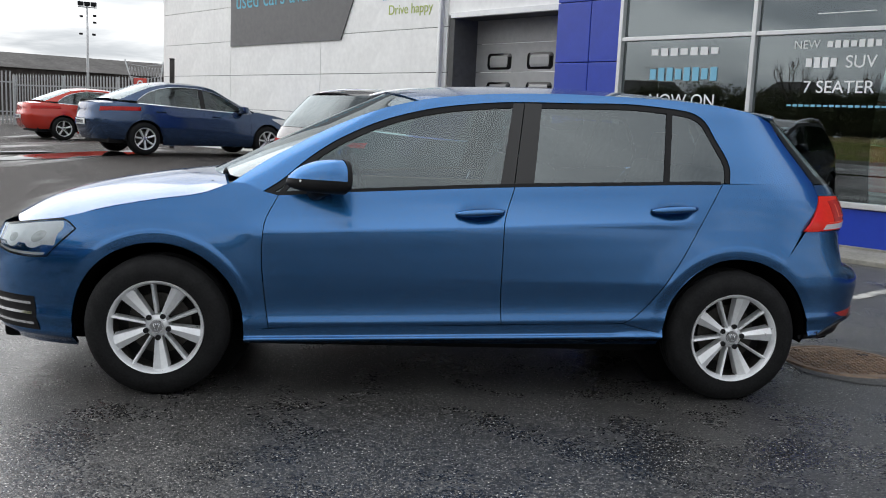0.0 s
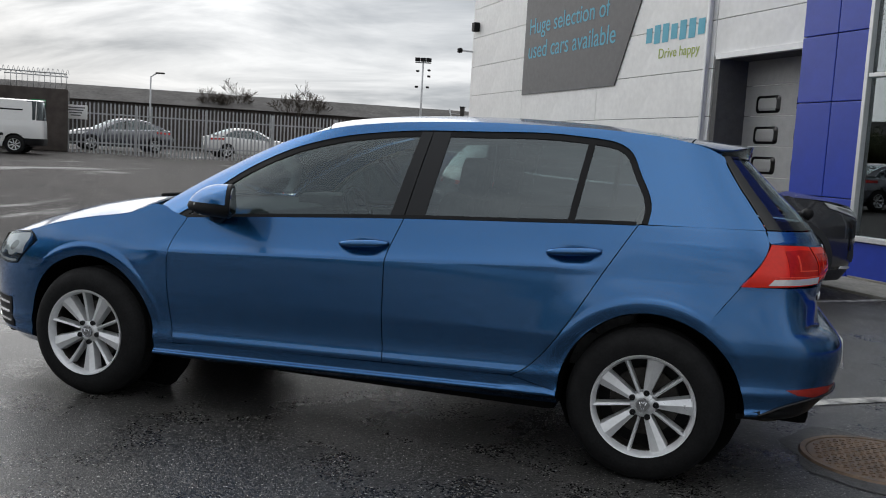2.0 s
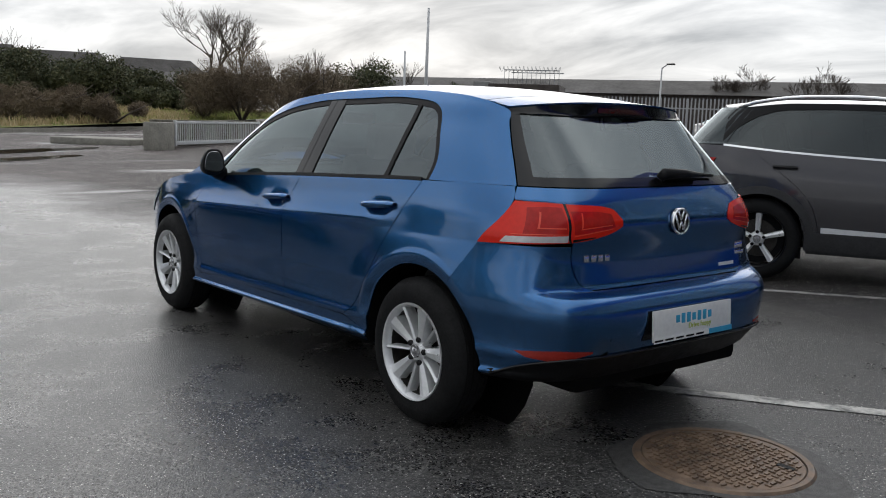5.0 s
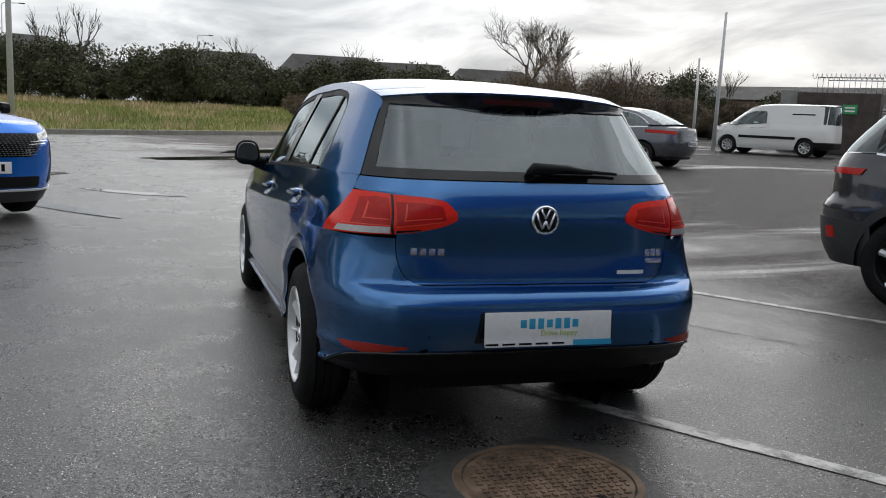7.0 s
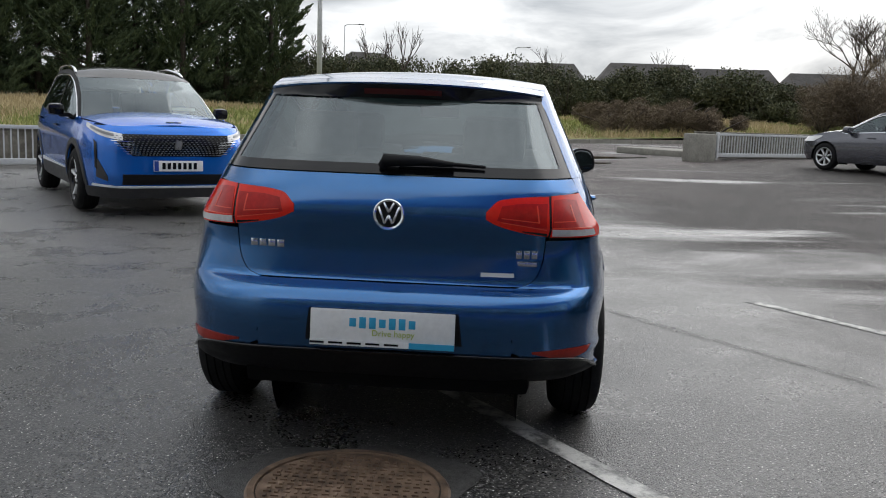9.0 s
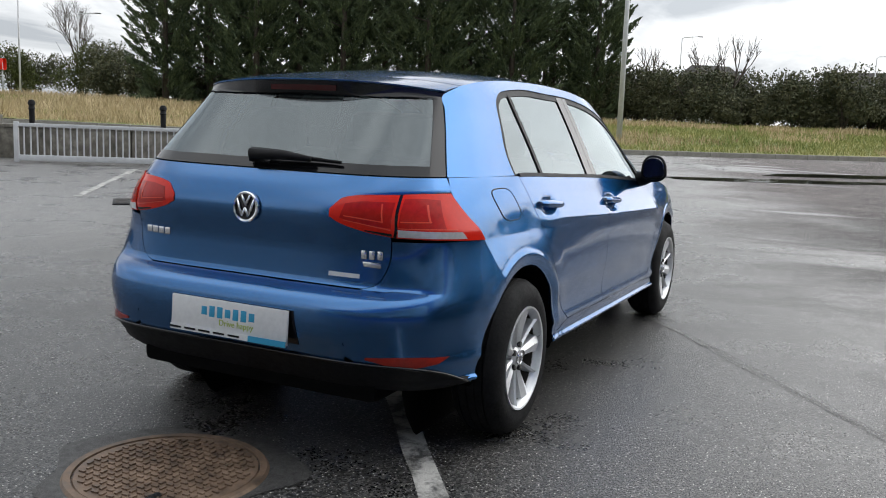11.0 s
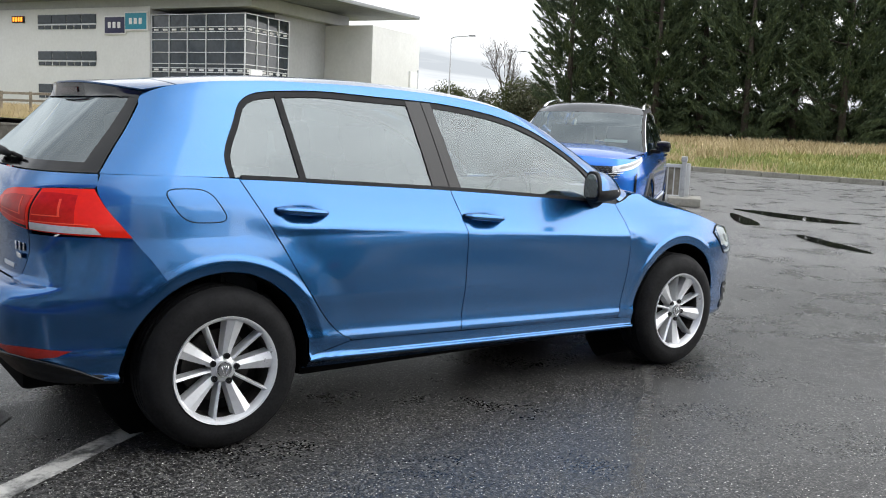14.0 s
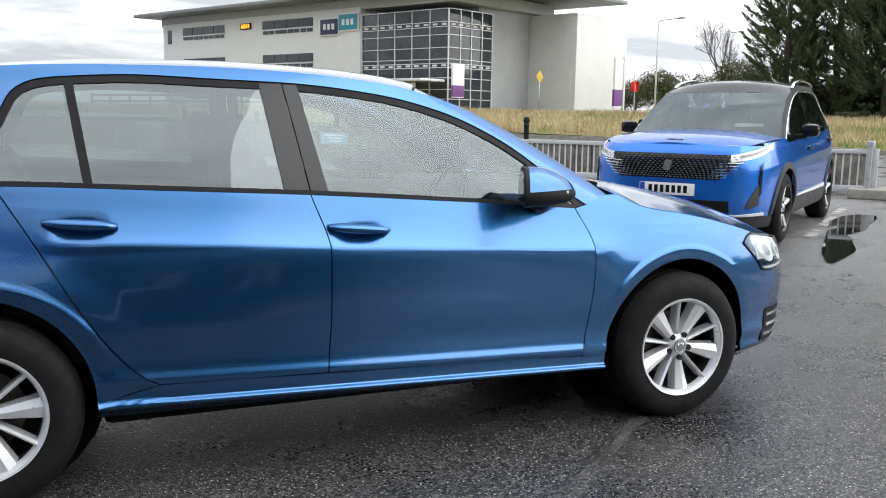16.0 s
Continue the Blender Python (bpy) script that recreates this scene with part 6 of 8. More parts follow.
for i in range(-9, 10):
    for j in range(-9, 10):
        x, y = i * .0325, j * .0325
        if math.hypot(x, y) > .285:
            continue
        lw = (.024, .011) if (i + j) % 2 else (.011, .024)
        box(bm, (lw[0], lw[1], .006), (x, y, .0115))
part("raised_pattern", bm, IRON, mh, smooth=False)
part("lifting_key", new_box((.07, .03, .004), (.20, .12, .0125), .001), BLACK_TRIM, mh)
gr = thing("drain_grate", lot_pose(-6.45, -2.7, 8), "dark iron drain grate in the asphalt", "drain grate")
part("grate_frame", new_box((.62, .46, .012), (0, 0, .004), .003), BLACK_TRIM, gr)
for i in range(9):
    part("grate_bar", new_box((.03, .40, .012), (-.24 + .06 * i, 0, .012), .003), DARK_METAL, gr)
gr2 = thing("drain_grate", lot_pose(2.4, 14.7, 20), "long drain channel grate with water round it", "drain grate")
part("grate_frame", new_box((1.5, .34, .012), (0, 0, .02), .003), DARK_METAL, gr2)
for i in range(20):
    part("grate_bar", new_box((.03, .30, .012), (-.69 + .072 * i, 0, .028), .003), GALV, gr2)


# ---- dealership ----
def lot_part(name, size, u, v, z, mat, parent, label="", bevel=0.004):
    """A box on the lot's axes under a thing that stands at the origin."""
    bm = new_box(size, (0, 0, 0), bevel)
    ob = part(name, bm, mat, parent, label, False)
    ob.matrix_world = lot_pose(u, v, 0, z)
    return ob


def sign_matrix(u, v, z):
    """Letters that face the lot: x runs towards -v, y up."""
    p = lot(u, v, z)
    return Matrix(((.6, 0, -.8, p.x), (-.8, 0, -.6, p.y), (0, 1, 0, p.z), (0, 0, 0, 1)))


def letters(text, width, mat, m, parent=None, name="lettering", depth=.004, label="", category="sign"):
    cu = bpy.data.curves.new(name, "FONT")
    cu.body, cu.size, cu.extrude = text, 1.0, 0.0
    tmp = bpy.data.objects.new(name, cu)
    scene.collection.objects.link(tmp)
    me = bpy.data.meshes.new_from_object(tmp.evaluated_get(bpy.context.evaluated_depsgraph_get()))
    bpy.data.objects.remove(tmp)
    bpy.data.curves.remove(cu)
    xs = [v.co.x for v in me.vertices]
    k = width / (max(xs) - min(xs))
    me.transform(Matrix.Diagonal((k, k, 1, 1)) @ Matrix.Translation((-min(xs), 0, 0)))
    bm = bmesh.new()
    bm.from_mesh(me)
    bpy.data.meshes.remove(me)
    if depth:
        r = bmesh.ops.extrude_face_region(bm, geom=bm.faces[:])
        bmesh.ops.translate(bm, vec=(0, 0, depth), verts=[g for g in r["geom"] if isinstance(g, bmesh.types.BMVert)])
    ob = part(name, bm, mat, None, label, False)
    if parent is not None:
        ob.parent = parent
    ob.matrix_world = m
    return ob


def bars(n, width, height, mat, m, parent, name="letter_bar", label="plain letter bar"):
    for i in range(n):
        ob = part(name, new_box((width / n * .72, height * (1.0 if i % 3 else .8), .004), (width * (i + .5) / n, height / 2, .002), .001), mat, parent, label, False)
        ob.matrix_world = m


WU = 8.45
wall = tagged(new("wall_side"), "pale grey panelled side wall of the dealership", "wall", kind="structure")
core = lot_part("wall_core", (.30, 12.1, 8.0), WU + .19, 15.05, 4.0, SHADOW_GAP, wall)
lot_part("wall_core", (.30, 3.9, 4.75), WU + .19, 7.05, 5.625, SHADOW_GAP, wall)
zs = [.16, .5, 1.35, 2.2, 3.05, 3.9, 4.75, 5.6, 6.45, 7.3, 8.0]
vs = [9.15, 13.3, 17.28, 21.1]
for z0, z1 in zip(zs, zs[1:]):
    for v0, v1 in zip(vs, vs[1:]):
        lot_part("panel", (.05, v1 - v0 - .014, z1 - z0 - .012), WU + .025, (v0 + v1) / 2, (z0 + z1) / 2, WALL_PANEL, wall)
for z0, z1 in zip((3.25, 3.9, 4.75, 5.6, 6.45, 7.3), (3.9, 4.75, 5.6, 6.45, 7.3, 8.0)):
    lot_part("panel", (.05, 4.05 - .014, z1 - z0 - .012), WU + .025, 7.12, (z0 + z1) / 2, WALL_PANEL, wall)
lot_part("wall_core", (14, .3, 8.0), WU + 7.3, 21.0, 4.0, WALL_PANEL, wall)
lot_part("roof_edge", (.5, 12.3, .22), WU + .1, 15.05, 8.1, ALU, wall)
lot_part("rain_pipe", (.09, .09, 7.8), WU - .05, 9.3, 4.1, ALU, wall, "grey rainwater pipe", .03)
lot_part("opening_head", (.10, 3.95, .10), WU - .01, 7.05, 3.24, ALU, wall)
# Recess side and soffit are painted dark in place of shade
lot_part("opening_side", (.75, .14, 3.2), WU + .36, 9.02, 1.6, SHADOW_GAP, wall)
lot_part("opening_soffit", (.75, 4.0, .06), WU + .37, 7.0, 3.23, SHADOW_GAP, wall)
sh = tagged(new("door_1"), "grey sectional workshop door with rounded windows", "door", kind="structure")
for k in range(6):
    lot_part("shutter_section", (.05, 3.9, .52), WU + .62, 7.0, .38 + .53 * k, SHUTTER, sh)
for z in (.85, 1.38, 1.90, 2.43):
    for v in (8.33, 7.32, 6.31):
        lot_part("shutter_frame", (.20, .66, .34), WU + .67, v, z, GLOSS_BLACK, sh, "black rounded window frame", .09)
        lot_part("shutter_pane", (.14, .54, .24), WU + .634, v, z, GLASS_PANE, sh, "small door pane", .06)

board = tagged(new("wall_sign"), "dark grey sign board with pale blue letters on a panel wall", "sign")
bm = bmesh.new()
pts = [(17.25, 2.92), (12.53, 2.92), (10.85, 6.25), (17.25, 6.25)]
f_ = [lot(WU - .03, v, z) for v, z in pts]
b_ = [lot(WU - .002, v, z) for v, z in pts]
F_, B_ = [bm.verts.new(p) for p in f_], [bm.verts.new(p) for p in b_]
bm.faces.new(F_)
for i in range(4):
    bm.faces.new((F_[i], B_[i], B_[(i + 1) % 4], F_[(i + 1) % 4]))
part("board", bm, SIGN_GREY, board, "dark grey slanted board", False)
letters("Huge selection of", 4.05, SIGN_CYAN, sign_matrix(WU - .033, 16.96, 4.44), board)
letters("used cars available", 4.36, SIGN_CYAN, sign_matrix(WU - .033, 16.96, 3.83), board)
brand = tagged(new("dealer_sign"), "pale blue letter bars above lime green slogan on the wall", "sign")
bars(7, 2.02, .36, SIGN_CYAN, sign_matrix(WU - .004, 11.47, 3.66), brand)
letters("Drive happy", 1.33, SIGN_GREEN, sign_matrix(WU - .004, 10.93, 3.36), brand)
lamp_w = tagged(new("wall_lamp"), "small dark lamp box fixed to the panel wall", "lamp")
lot_part("lamp_box", (.18, .22, .26), WU - .09, 20.7, 5.05, BLACK_TRIM, lamp_w, "", .02)
cam_w = tagged(new("security_camera"), "small security camera on a wall arm", "camera")
lot_part("camera_arm", (.40, .05, .05), WU - .2, 21.05, 4.37, ALU, cam_w, "", .01)
lot_part("camera_body", (.14, .14, .14), WU - .42, 21.05, 4.37, BLACK_TRIM, cam_w, "", .04)

SU = 6.85
front = tagged(new("wall_front"), "blue clad corner column and fascia of the showroom", "wall", kind="structure")
for z0, z1 in ((.05, 1.0), (1.0, 2.18), (2.18, 3.02), (3.02, 4.2), (4.2, 5.4), (5.4, 6.6), (6.6, 7.8)):
    lot_part("blue_panel", (.10, .598, z1 - z0 - .010), SU + .05, 4.80, (z0 + z1) / 2, DEALER_BLUE, front, "blue metal cladding panel", .008)
    lot_part("blue_panel", (.10, .508, z1 - z0 - .010), SU + .05, 4.235, (z0 + z1) / 2, DEALER_BLUE, front, "blue metal cladding panel", .008)
    lot_part("blue_panel", (1.75, .06, z1 - z0 - .010), SU + .98, 5.10, (z0 + z1) / 2, DEALER_BLUE, front, "blue metal cladding panel", .008)
lot_part("column_core", (.5, 1.0, 7.7), SU + .42, 4.5, 3.9, SHADOW_GAP, front)
for k in range(8):
    lot_part("kick_panel", (.10, 1.935, .42), SU + .03, 2.98 - 1.945 * k, .29, DEALER_BLUE, front, "blue kick panel under the glass", .006)
    lot_part("fascia_panel", (.14, 1.935, 2.6), SU + .06, 2.98 - 1.945 * k, 6.5, DEALER_BLUE, front, "blue fascia panel", .008)
lot_part("plinth", (.30, 17, .10), SU + .10, -4.6, .04, CONCRETE, front)
pave = tagged(new("pavement"), "pale concrete paving strip in front of the showroom", "pavement", kind="structure")
lot_part("paving", (.95, 17, .10), SU - .45, -4.5, .015, CONCRETE, pave, "", .01)
win = tagged(new("window_1"), "tall showroom window wall with thin metal mullions", "window", kind="structure")
for k in range(9):
    lot_part("mullion", (.12, .055, 4.7), SU + .03, 3.955 - 1.945 * k, 2.85, ALU, win, "", .006)
    if k < 8:
        v = 2.98 - 1.945 * k
        lot_part("transom", (.10, 1.89, .05), SU + .03, v, 2.47, ALU, win, "", .006)
        lot_part("window_sill", (.16, 1.89, .06), SU + .02, v, .54, ALU, win, "", .006)
        for z, h in ((1.51, 1.88), (3.83, 2.66)):
            ob = lot_part("pane", (.012, 1.885, h), SU + .045, v, z, SHOP_GLASS, win, "clear shop pane", 0)
            ob.visible_shadow = False
vin = tagged(new("window_lettering"), "white and pale blue vinyl letters on the shop glass", "lettering")
bars(7, 1.02, .10, WHITE_VINYL, sign_matrix(SU + .032, 3.49, 2.24), vin)
bars(8, 1.02, .17, LIGHT_BLUE_VINYL, sign_matrix(SU + .032, 3.49, 1.92), vin)
letters("NOW ON", .96, WHITE_VINYL, sign_matrix(SU + .032, 3.46, 1.60), vin, depth=.002)
letters("NEW", .30, WHITE_VINYL, sign_matrix(SU + .032, 1.51, 2.28), vin, depth=.002)
bars(7, .62, .085, WHITE_VINYL, sign_matrix(SU + .032, 1.14, 2.28), vin)
bars(4, .38, .12, WHITE_VINYL, sign_matrix(SU + .032, 1.37, 2.06), vin)
letters("SUV", .34, WHITE_VINYL, sign_matrix(SU + .032, .90, 2.06), vin, depth=.002)
letters("7 SEATER", .80, WHITE_VINYL, sign_matrix(SU + .032, 1.36, 1.78), vin, depth=.002)
bars(16, 1.15, .026, LIGHT_BLUE_VINYL, sign_matrix(SU + .032, 1.55, 1.62), vin)
bars(1, .9, .012, WHITE_VINYL, sign_matrix(SU + .032, 1.4, 2.66), vin)
bars(1, .25, .30, WHITE_VINYL, sign_matrix(SU + .032, 1.42, 2.86), vin)
inside = tagged(new("wall_inner"), "plain inner walls and floor of the showroom", "wall", kind="structure")
lot_part("floor", (8.0, 17, .08), SU + 4.1, -4.0, .10, FLOOR_TILE, inside)
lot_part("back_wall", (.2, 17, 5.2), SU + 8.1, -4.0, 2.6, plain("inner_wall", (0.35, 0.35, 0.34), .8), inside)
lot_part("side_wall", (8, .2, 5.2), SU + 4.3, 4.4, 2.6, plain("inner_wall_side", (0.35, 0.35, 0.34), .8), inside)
lot_part("end_wall", (8, .2, 7.8), SU + 4.3, -12.5, 3.9, WALL_PANEL, inside)
top_ = tagged(new("ceiling"), "showroom ceiling slab", "ceiling", kind="structure")
lot_part("slab", (8.6, 17.5, .2), SU + 4.3, -4.0, 5.3, plain("ceiling_white", (0.6, 0.6, 0.59), .8), top_)

plate_ = bpy.data.objects["rear_plate"]
letters("Drive happy", .15, SIGN_GREEN, Matrix(((0, 0, 1, 2.1072), (1, 0, 0, -.035), (0, 1, 0, .478), (0, 0, 0, 1))), plate_, "slogan", .002, "small green slogan")


# ---- boundary walls, gates, fence ----
GATE_GALV = plain("bright_galvanised", (0.52, 0.53, 0.54), 0.5, 0.2, var=0.1)


def gate(name, u, v0, v1, h, n, label):
    g = thing(name, lot_pose(u, (v0 + v1) / 2), label, "gate")
    L = v1 - v0
    part("bottom_rail", new_box((.06, L, .10), (0, 0, .10), .008), GATE_GALV, g)
    part("top_rail", new_box((.06, L, .06), (0, 0, h - .03), .008), GATE_GALV, g)
    for s in (-1, 1):
        part("end_post", new_box((.07, .08, h), (0, s * (L / 2 - .04), h / 2 + .02), .008), GATE_GALV, g)
    proto = None
    for i in range(n):
        y = -L / 2 + L * (i + .5) / n
        if proto is None:
            proto = part("upright", new_box((.022, .022, h - .2), (0, 0, 0), 0), GATE_GALV, g, "", False)
            ob = proto
        else:
            ob = new("upright", proto.data)
            ob.parent = g
        ob.location = (0, y, h / 2 + .05)
    return g


gate("sliding_gate", -11.85, -5.4, 1.36, .70, 62, "low galvanised sliding gate with close upright bars")
gate("sliding_gate", -11.1, 15.75, 20.6, .66, 44, "low galvanised gate against a concrete block wall")
ft = thing("gate_guide", lot_pose(-11.7, 1.25), "galvanised gate guide frame on a concrete foot", "gate guide")
part("foot", new_box((.9, .55, .14), (0, .05, .07), .02), CONCRETE, ft)
for s in (-1, 1):
    part("guide_post", new_box((.08, .08, .78), (s * .14, 0, .45), .008), GALV, ft)
part("guide_plate", new_box((.40, .10, .08), (0, 0, .80), .01), GALV, ft)


WALL_DARK = Mat("stained_concrete", (0.14, 0.13, 0.11), .9)
ws_ = WALL_DARK.mix(.5, WALL_DARK.noise(.9, 6, .6, stretch=(1, 1, .35)), WALL_DARK.noise(7, 5, .65))
WALL_DARK.to("Base Color", WALL_DARK.ramp(ws_, (.36, (.050, .048, .038)), (.50, (.125, .115, .095)), (.64, (.25, .235, .20))))
WALL_DARK.bump(WALL_DARK.noise(40, 4), .4, .01)
WALL_DARK = WALL_DARK.m


def low_wall(u, v0, v1, h, label):
    w = thing("low_wall", lot_pose(u, (v0 + v1) / 2), label, "wall")
    L = v1 - v0
    n = max(1, round(L / 2.2))
    for i in range(n):
        part("wall_slab", new_box((.22, L / n - .012, h), (0, -L / 2 + L * (i + .5) / n, h / 2 - .03), .015), WALL_DARK, w)
    part("coping", new_box((.28, L, .06), (0, 0, h - .02), .015), WALL_DARK, w)
    return w


low_wall(-13.35, -24, -6.0, .70, "stained low concrete boundary wall")
low_wall(-13.0, -6.0, 1.2, .62, "low concrete wall behind the gate")
low_wall(-11.6, 15.6, 26, .66, "stained low concrete wall behind a gate")
for u, v, s, h in ((-13.1, -8.55, .62, .74), (-11.3, 15.35, .75, .72), (-13.0, -15.5, .62, .74)):
    b = thing("wall_pier", lot_pose(u, v), "square weathered concrete wall pier", "pier")
    part("pier_block", new_box((.45, s, h), (0, 0, h / 2 - .03), .03), CONCRETE, b)
for v in (-7.55, -9.9):
    b = thing("wall_notice", lot_pose(-13.22, v), "small pale blue notice with unreadable bars on a wall", "notice")
    part("notice_board", new_box((.015, .74, .26), (0, 0, .50), .004), plain("notice_blue", (0.22, 0.42, 0.62), .4), b)
    for k in range(3):
        part("notice_bar", new_box((.004, .56 - .12 * k, .028), (.010, .04 * k, .57 - .065 * k), 0), PLATE_WHITE, b)
isl = thing("kerb_island", lot_pose(-14.2, 17.2), "low concrete kerb island at the entrance", "kerb")
part("island", new_box((2.6, 1.4, .20), (0, 0, .08), .05), CONCRETE, isl)

bol = thing("bollard", lot_pose(-14.6, -16.0), "black cast bollard with a collar and cap", "bollard", "bollards along the verge")
part("bollard_post", lathe([(.001, 1.06), (.05, 1.05), (.075, 1.0), (.075, .96), (.055, .945), (.06, .90), (.075, .88), (.055, .86), (.058, .2), (.085, .16), (.085, 0)], 16, "z"), BLACK_TRIM, bol)
for v in (-13.4, -10.85, -8.3, -5.75, -3.2, -.65):
    copy_thing(bol, lot_pose(-14.6, v))


def palisade(u0, v0, u1, v1, h, label):
    """A galvanised palisade fence of pointed pales on two rails."""
    a, b = lot(u0, v0), lot(u1, v1)
    d = b - a
    L = math.hypot(d.x, d.y)
    ang = math.degrees(math.atan2(d.y, d.x))
    f = thing("palisade_fence", pose(a.x, a.y, (a.z + b.z) / 2, 0, 0, ang), label, "fence")
    n = int(L / .155)
    me = None
    for i in range(n):
        if me is None:
            bm = bmesh.new()
            box(bm, (.062, .012, h - .12), (0, 0, (h - .12) / 2))
            for s in (-1, 0, 1):
                vs_ = [bm.verts.new(p) for p in ((s * .02 - .010, -.006, h - .12), (s * .02 + .010, -.006, h - .12), (s * .03, 0, h - (.02 if s == 0 else .05)))]
                bm.faces.new(vs_)
            first = part("pale", bm, GALV, f, "", False)
            me, ob = first.data, first
        else:
            ob = new("pale", me)
            ob.parent = f
        ob.location = (.155 * (i + .5), 0, 0)
    for z in (.45, h - .5):
        part("fence_rail", new_box((L, .05, .05), (L / 2, .03, z), .006), GALV, f)
    for i in range(int(L / 2.75) + 1):
        part("fence_post", new_box((.10, .08, h - .1), (i * 2.75, .06, (h - .1) / 2), .008), GALV, f)
    return f


palisade(-3.7, 33.7, 8.4, 34.2, 2.1, "tall galvanised palisade fence with pointed pales")
palisade(8.4, 34.2, 12.0, 25.0, 2.1, "tall galvanised palisade fence with pointed pales")

BROWN = plain("dark_brown_shed", (0.055, 0.045, 0.040), 0.8, var=.2, scale=.5)
ROOF_DARK = plain("dark_roof", (0.06, 0.055, 0.052), 0.8, var=.2, scale=.6)
cont = thing("store_hut", lot_pose(-5.15, 34.2, 2), "dark store hut with a railed flat roof", "hut")
part("hut_body", new_box((3.0, 3.0, 2.35), (.15, 0, 1.175), .03), BROWN, cont)
part("side_unit", new_box((.75, 2.2, 2.45), (-1.75, .2, 1.225), .03), plain("grey_cabinet", (0.20, 0.20, 0.195), .7, var=.1, scale=1), cont, "grey steel cabinet beside the hut")
for s in (-1, 1):
    part("roof_rail", tube([(-.75, s * 1.0, 2.95), (1.6, s * 1.0, 2.95)], .025, 6), GALV, cont)
for i in range(13):
    part("roof_bar", tube([(-.75 + .195 * i, -1.0, 2.35), (-.75 + .195 * i, -1.0, 2.95)], .012, 5), GALV, cont)
coil = []
for i in range(110):
    t = i / 110
    coil.append((-1.0 + 2.7 * t, -1.0 + .12 * math.cos(i * .9), 3.0 + .12 * math.sin(i * .9)))
part("barbed_wire", tube(coil, .009, 4), GALV, cont, "coiled barbed wire")
part("green_sign", new_box((.52, .03, .36), (.62, -1.53, 1.72), .01), plain("sign_green", (0.02, 0.28, 0.10), .4), cont, "green sign board with unreadable bars")
for k in range(2):
    part("sign_bar", new_box((.36, .01, .06), (.62, -1.552, 1.79 - .13 * k), 0), PLATE_WHITE, cont)
nb = thing("fence_notice", lot_pose(-3.5, 33.5), "white notice board fixed on a palisade fence", "notice")
part("notice_board", new_box((.85, .03, .55), (.3, -.05, 1.55), .01), PLATE_WHITE, nb)
for k in range(4):
    part("notice_bar", new_box((.66 - .10 * k, .008, .045), (.3, -.07, 1.72 - .10 * k), 0), SIGN_GREY, nb)


def shed(name, u, v, lu, lv, h, rise, turn, label, mat=BROWN):
    s = thing(name, lot_pose(u, v, turn), label, "building")
    part("wall", new_box((lu, lv, h), (0, 0, h / 2), .02), mat, s)
    bm = bmesh.new()
    x, y = lu / 2 + .3, lv / 2 + .3
    v_ = [bm.verts.new(p) for p in ((-x, -y, h), (x, -y, h), (x, y, h), (-x, y, h), (-x, 0, h + rise), (x, 0, h + rise))]
    for q in ((0, 1, 5, 4), (2, 3, 4, 5), (0, 4, 3), (1, 2, 5), (0, 3, 2, 1)):
        bm.faces.new([v_[i] for i in q])
    part("roof", bm, ROOF_DARK, s, "dark low pitched roof", False)
    return s


shed("long_shed", 2, 66, 66, 9, 3.1, 1.2, -6, "long low dark brown shed behind the fence")
shed("long_shed", -44, 60, 22, 8, 3.0, 1.0, 10, "long low dark brown shed beyond the lot")

# pole lamps and masts
def mast(name, x, y, h, r, label, category, lean_=0.0):
    m = thing(name, pose(x, y, ground_z(x, y)), label, category)
    part("pole", tube([(0, 0, 0), (lean_ * .5, 0, h * .5), (lean_, 0, h)], [r, r * .8, r * .55], 10), GATE_GALV, m)
    part("base_plate", lathe([(.001, .03), (r * 1.9, .03), (r * 1.9, 0)], 12, "z"), GALV, m)
    return m


mast("steel_pole", -28.0, -6.4, 9.5, .11, "tall grey tapered steel pole at the roadside", "pole", .25)
mast("steel_pole", -21.7, 16.6, 4.75, .075, "tall grey steel pole behind parked cars", "pole", .08)
mast("steel_pole", -23.0, 16.6, 3.3, .06, "short grey steel pole behind parked cars", "pole")


def street_lamp(x, y, h, turn, arm=1.6):
    m = mast("street_lamp", x, y, h, .085, "slim grey street lamp with a single arm", "street lamp")
    c, s = math.cos(turn), math.sin(turn)
    part("lamp_arm", tube([(0, 0, h - .05), (c * .2, s * .2, h + .10), (c * arm, s * arm, h + .22)], .04, 8), GALV, m)
    part("lamp_head", new_box((.55, .18, .10), (c * (arm + .2), s * (arm + .2), h + .22), .03, Matrix.Rotation(turn, 4, "Z")), DARK_METAL, m)
    return m


def polar(az, d):
    return 2.0 + d * math.cos(radians(az)), 2.0 + d * math.sin(radians(az))


street_lamp(*polar(-127.7, 74), 8.3, 2.2)
street_lamp(*polar(-131.2, 92), 8.8, 2.2)
street_lamp(*polar(-168.6, 92), 9.4, 2.0)
street_lamp(*polar(-179.8, 100), 8.4, 2.2)
street_lamp(*polar(129.6, 56), 4.6, .3, .4)
fl = mast("floodlight_mast", -10.6, 31.2, 4.75, .06, "tall floodlight mast with small lamps on brackets", "floodlight")
part("crossbar", tube([(-.32, -.1, 4.6), (.32, .1, 4.6)], .025, 6), GALV, fl)
for dx, z in ((-.22, 4.72), (.0, 4.72), (.22, 4.72), (-.2, 4.25), (.25, 4.3), (.25, 4.05), (-.22, 3.6), (.22, 3.6)):
    part("flood_lamp", new_box((.20, .14, .16) if z > 4.6 else (.12, .10, .08), (dx, dx * .3, z), .02), BLACK_TRIM, fl)

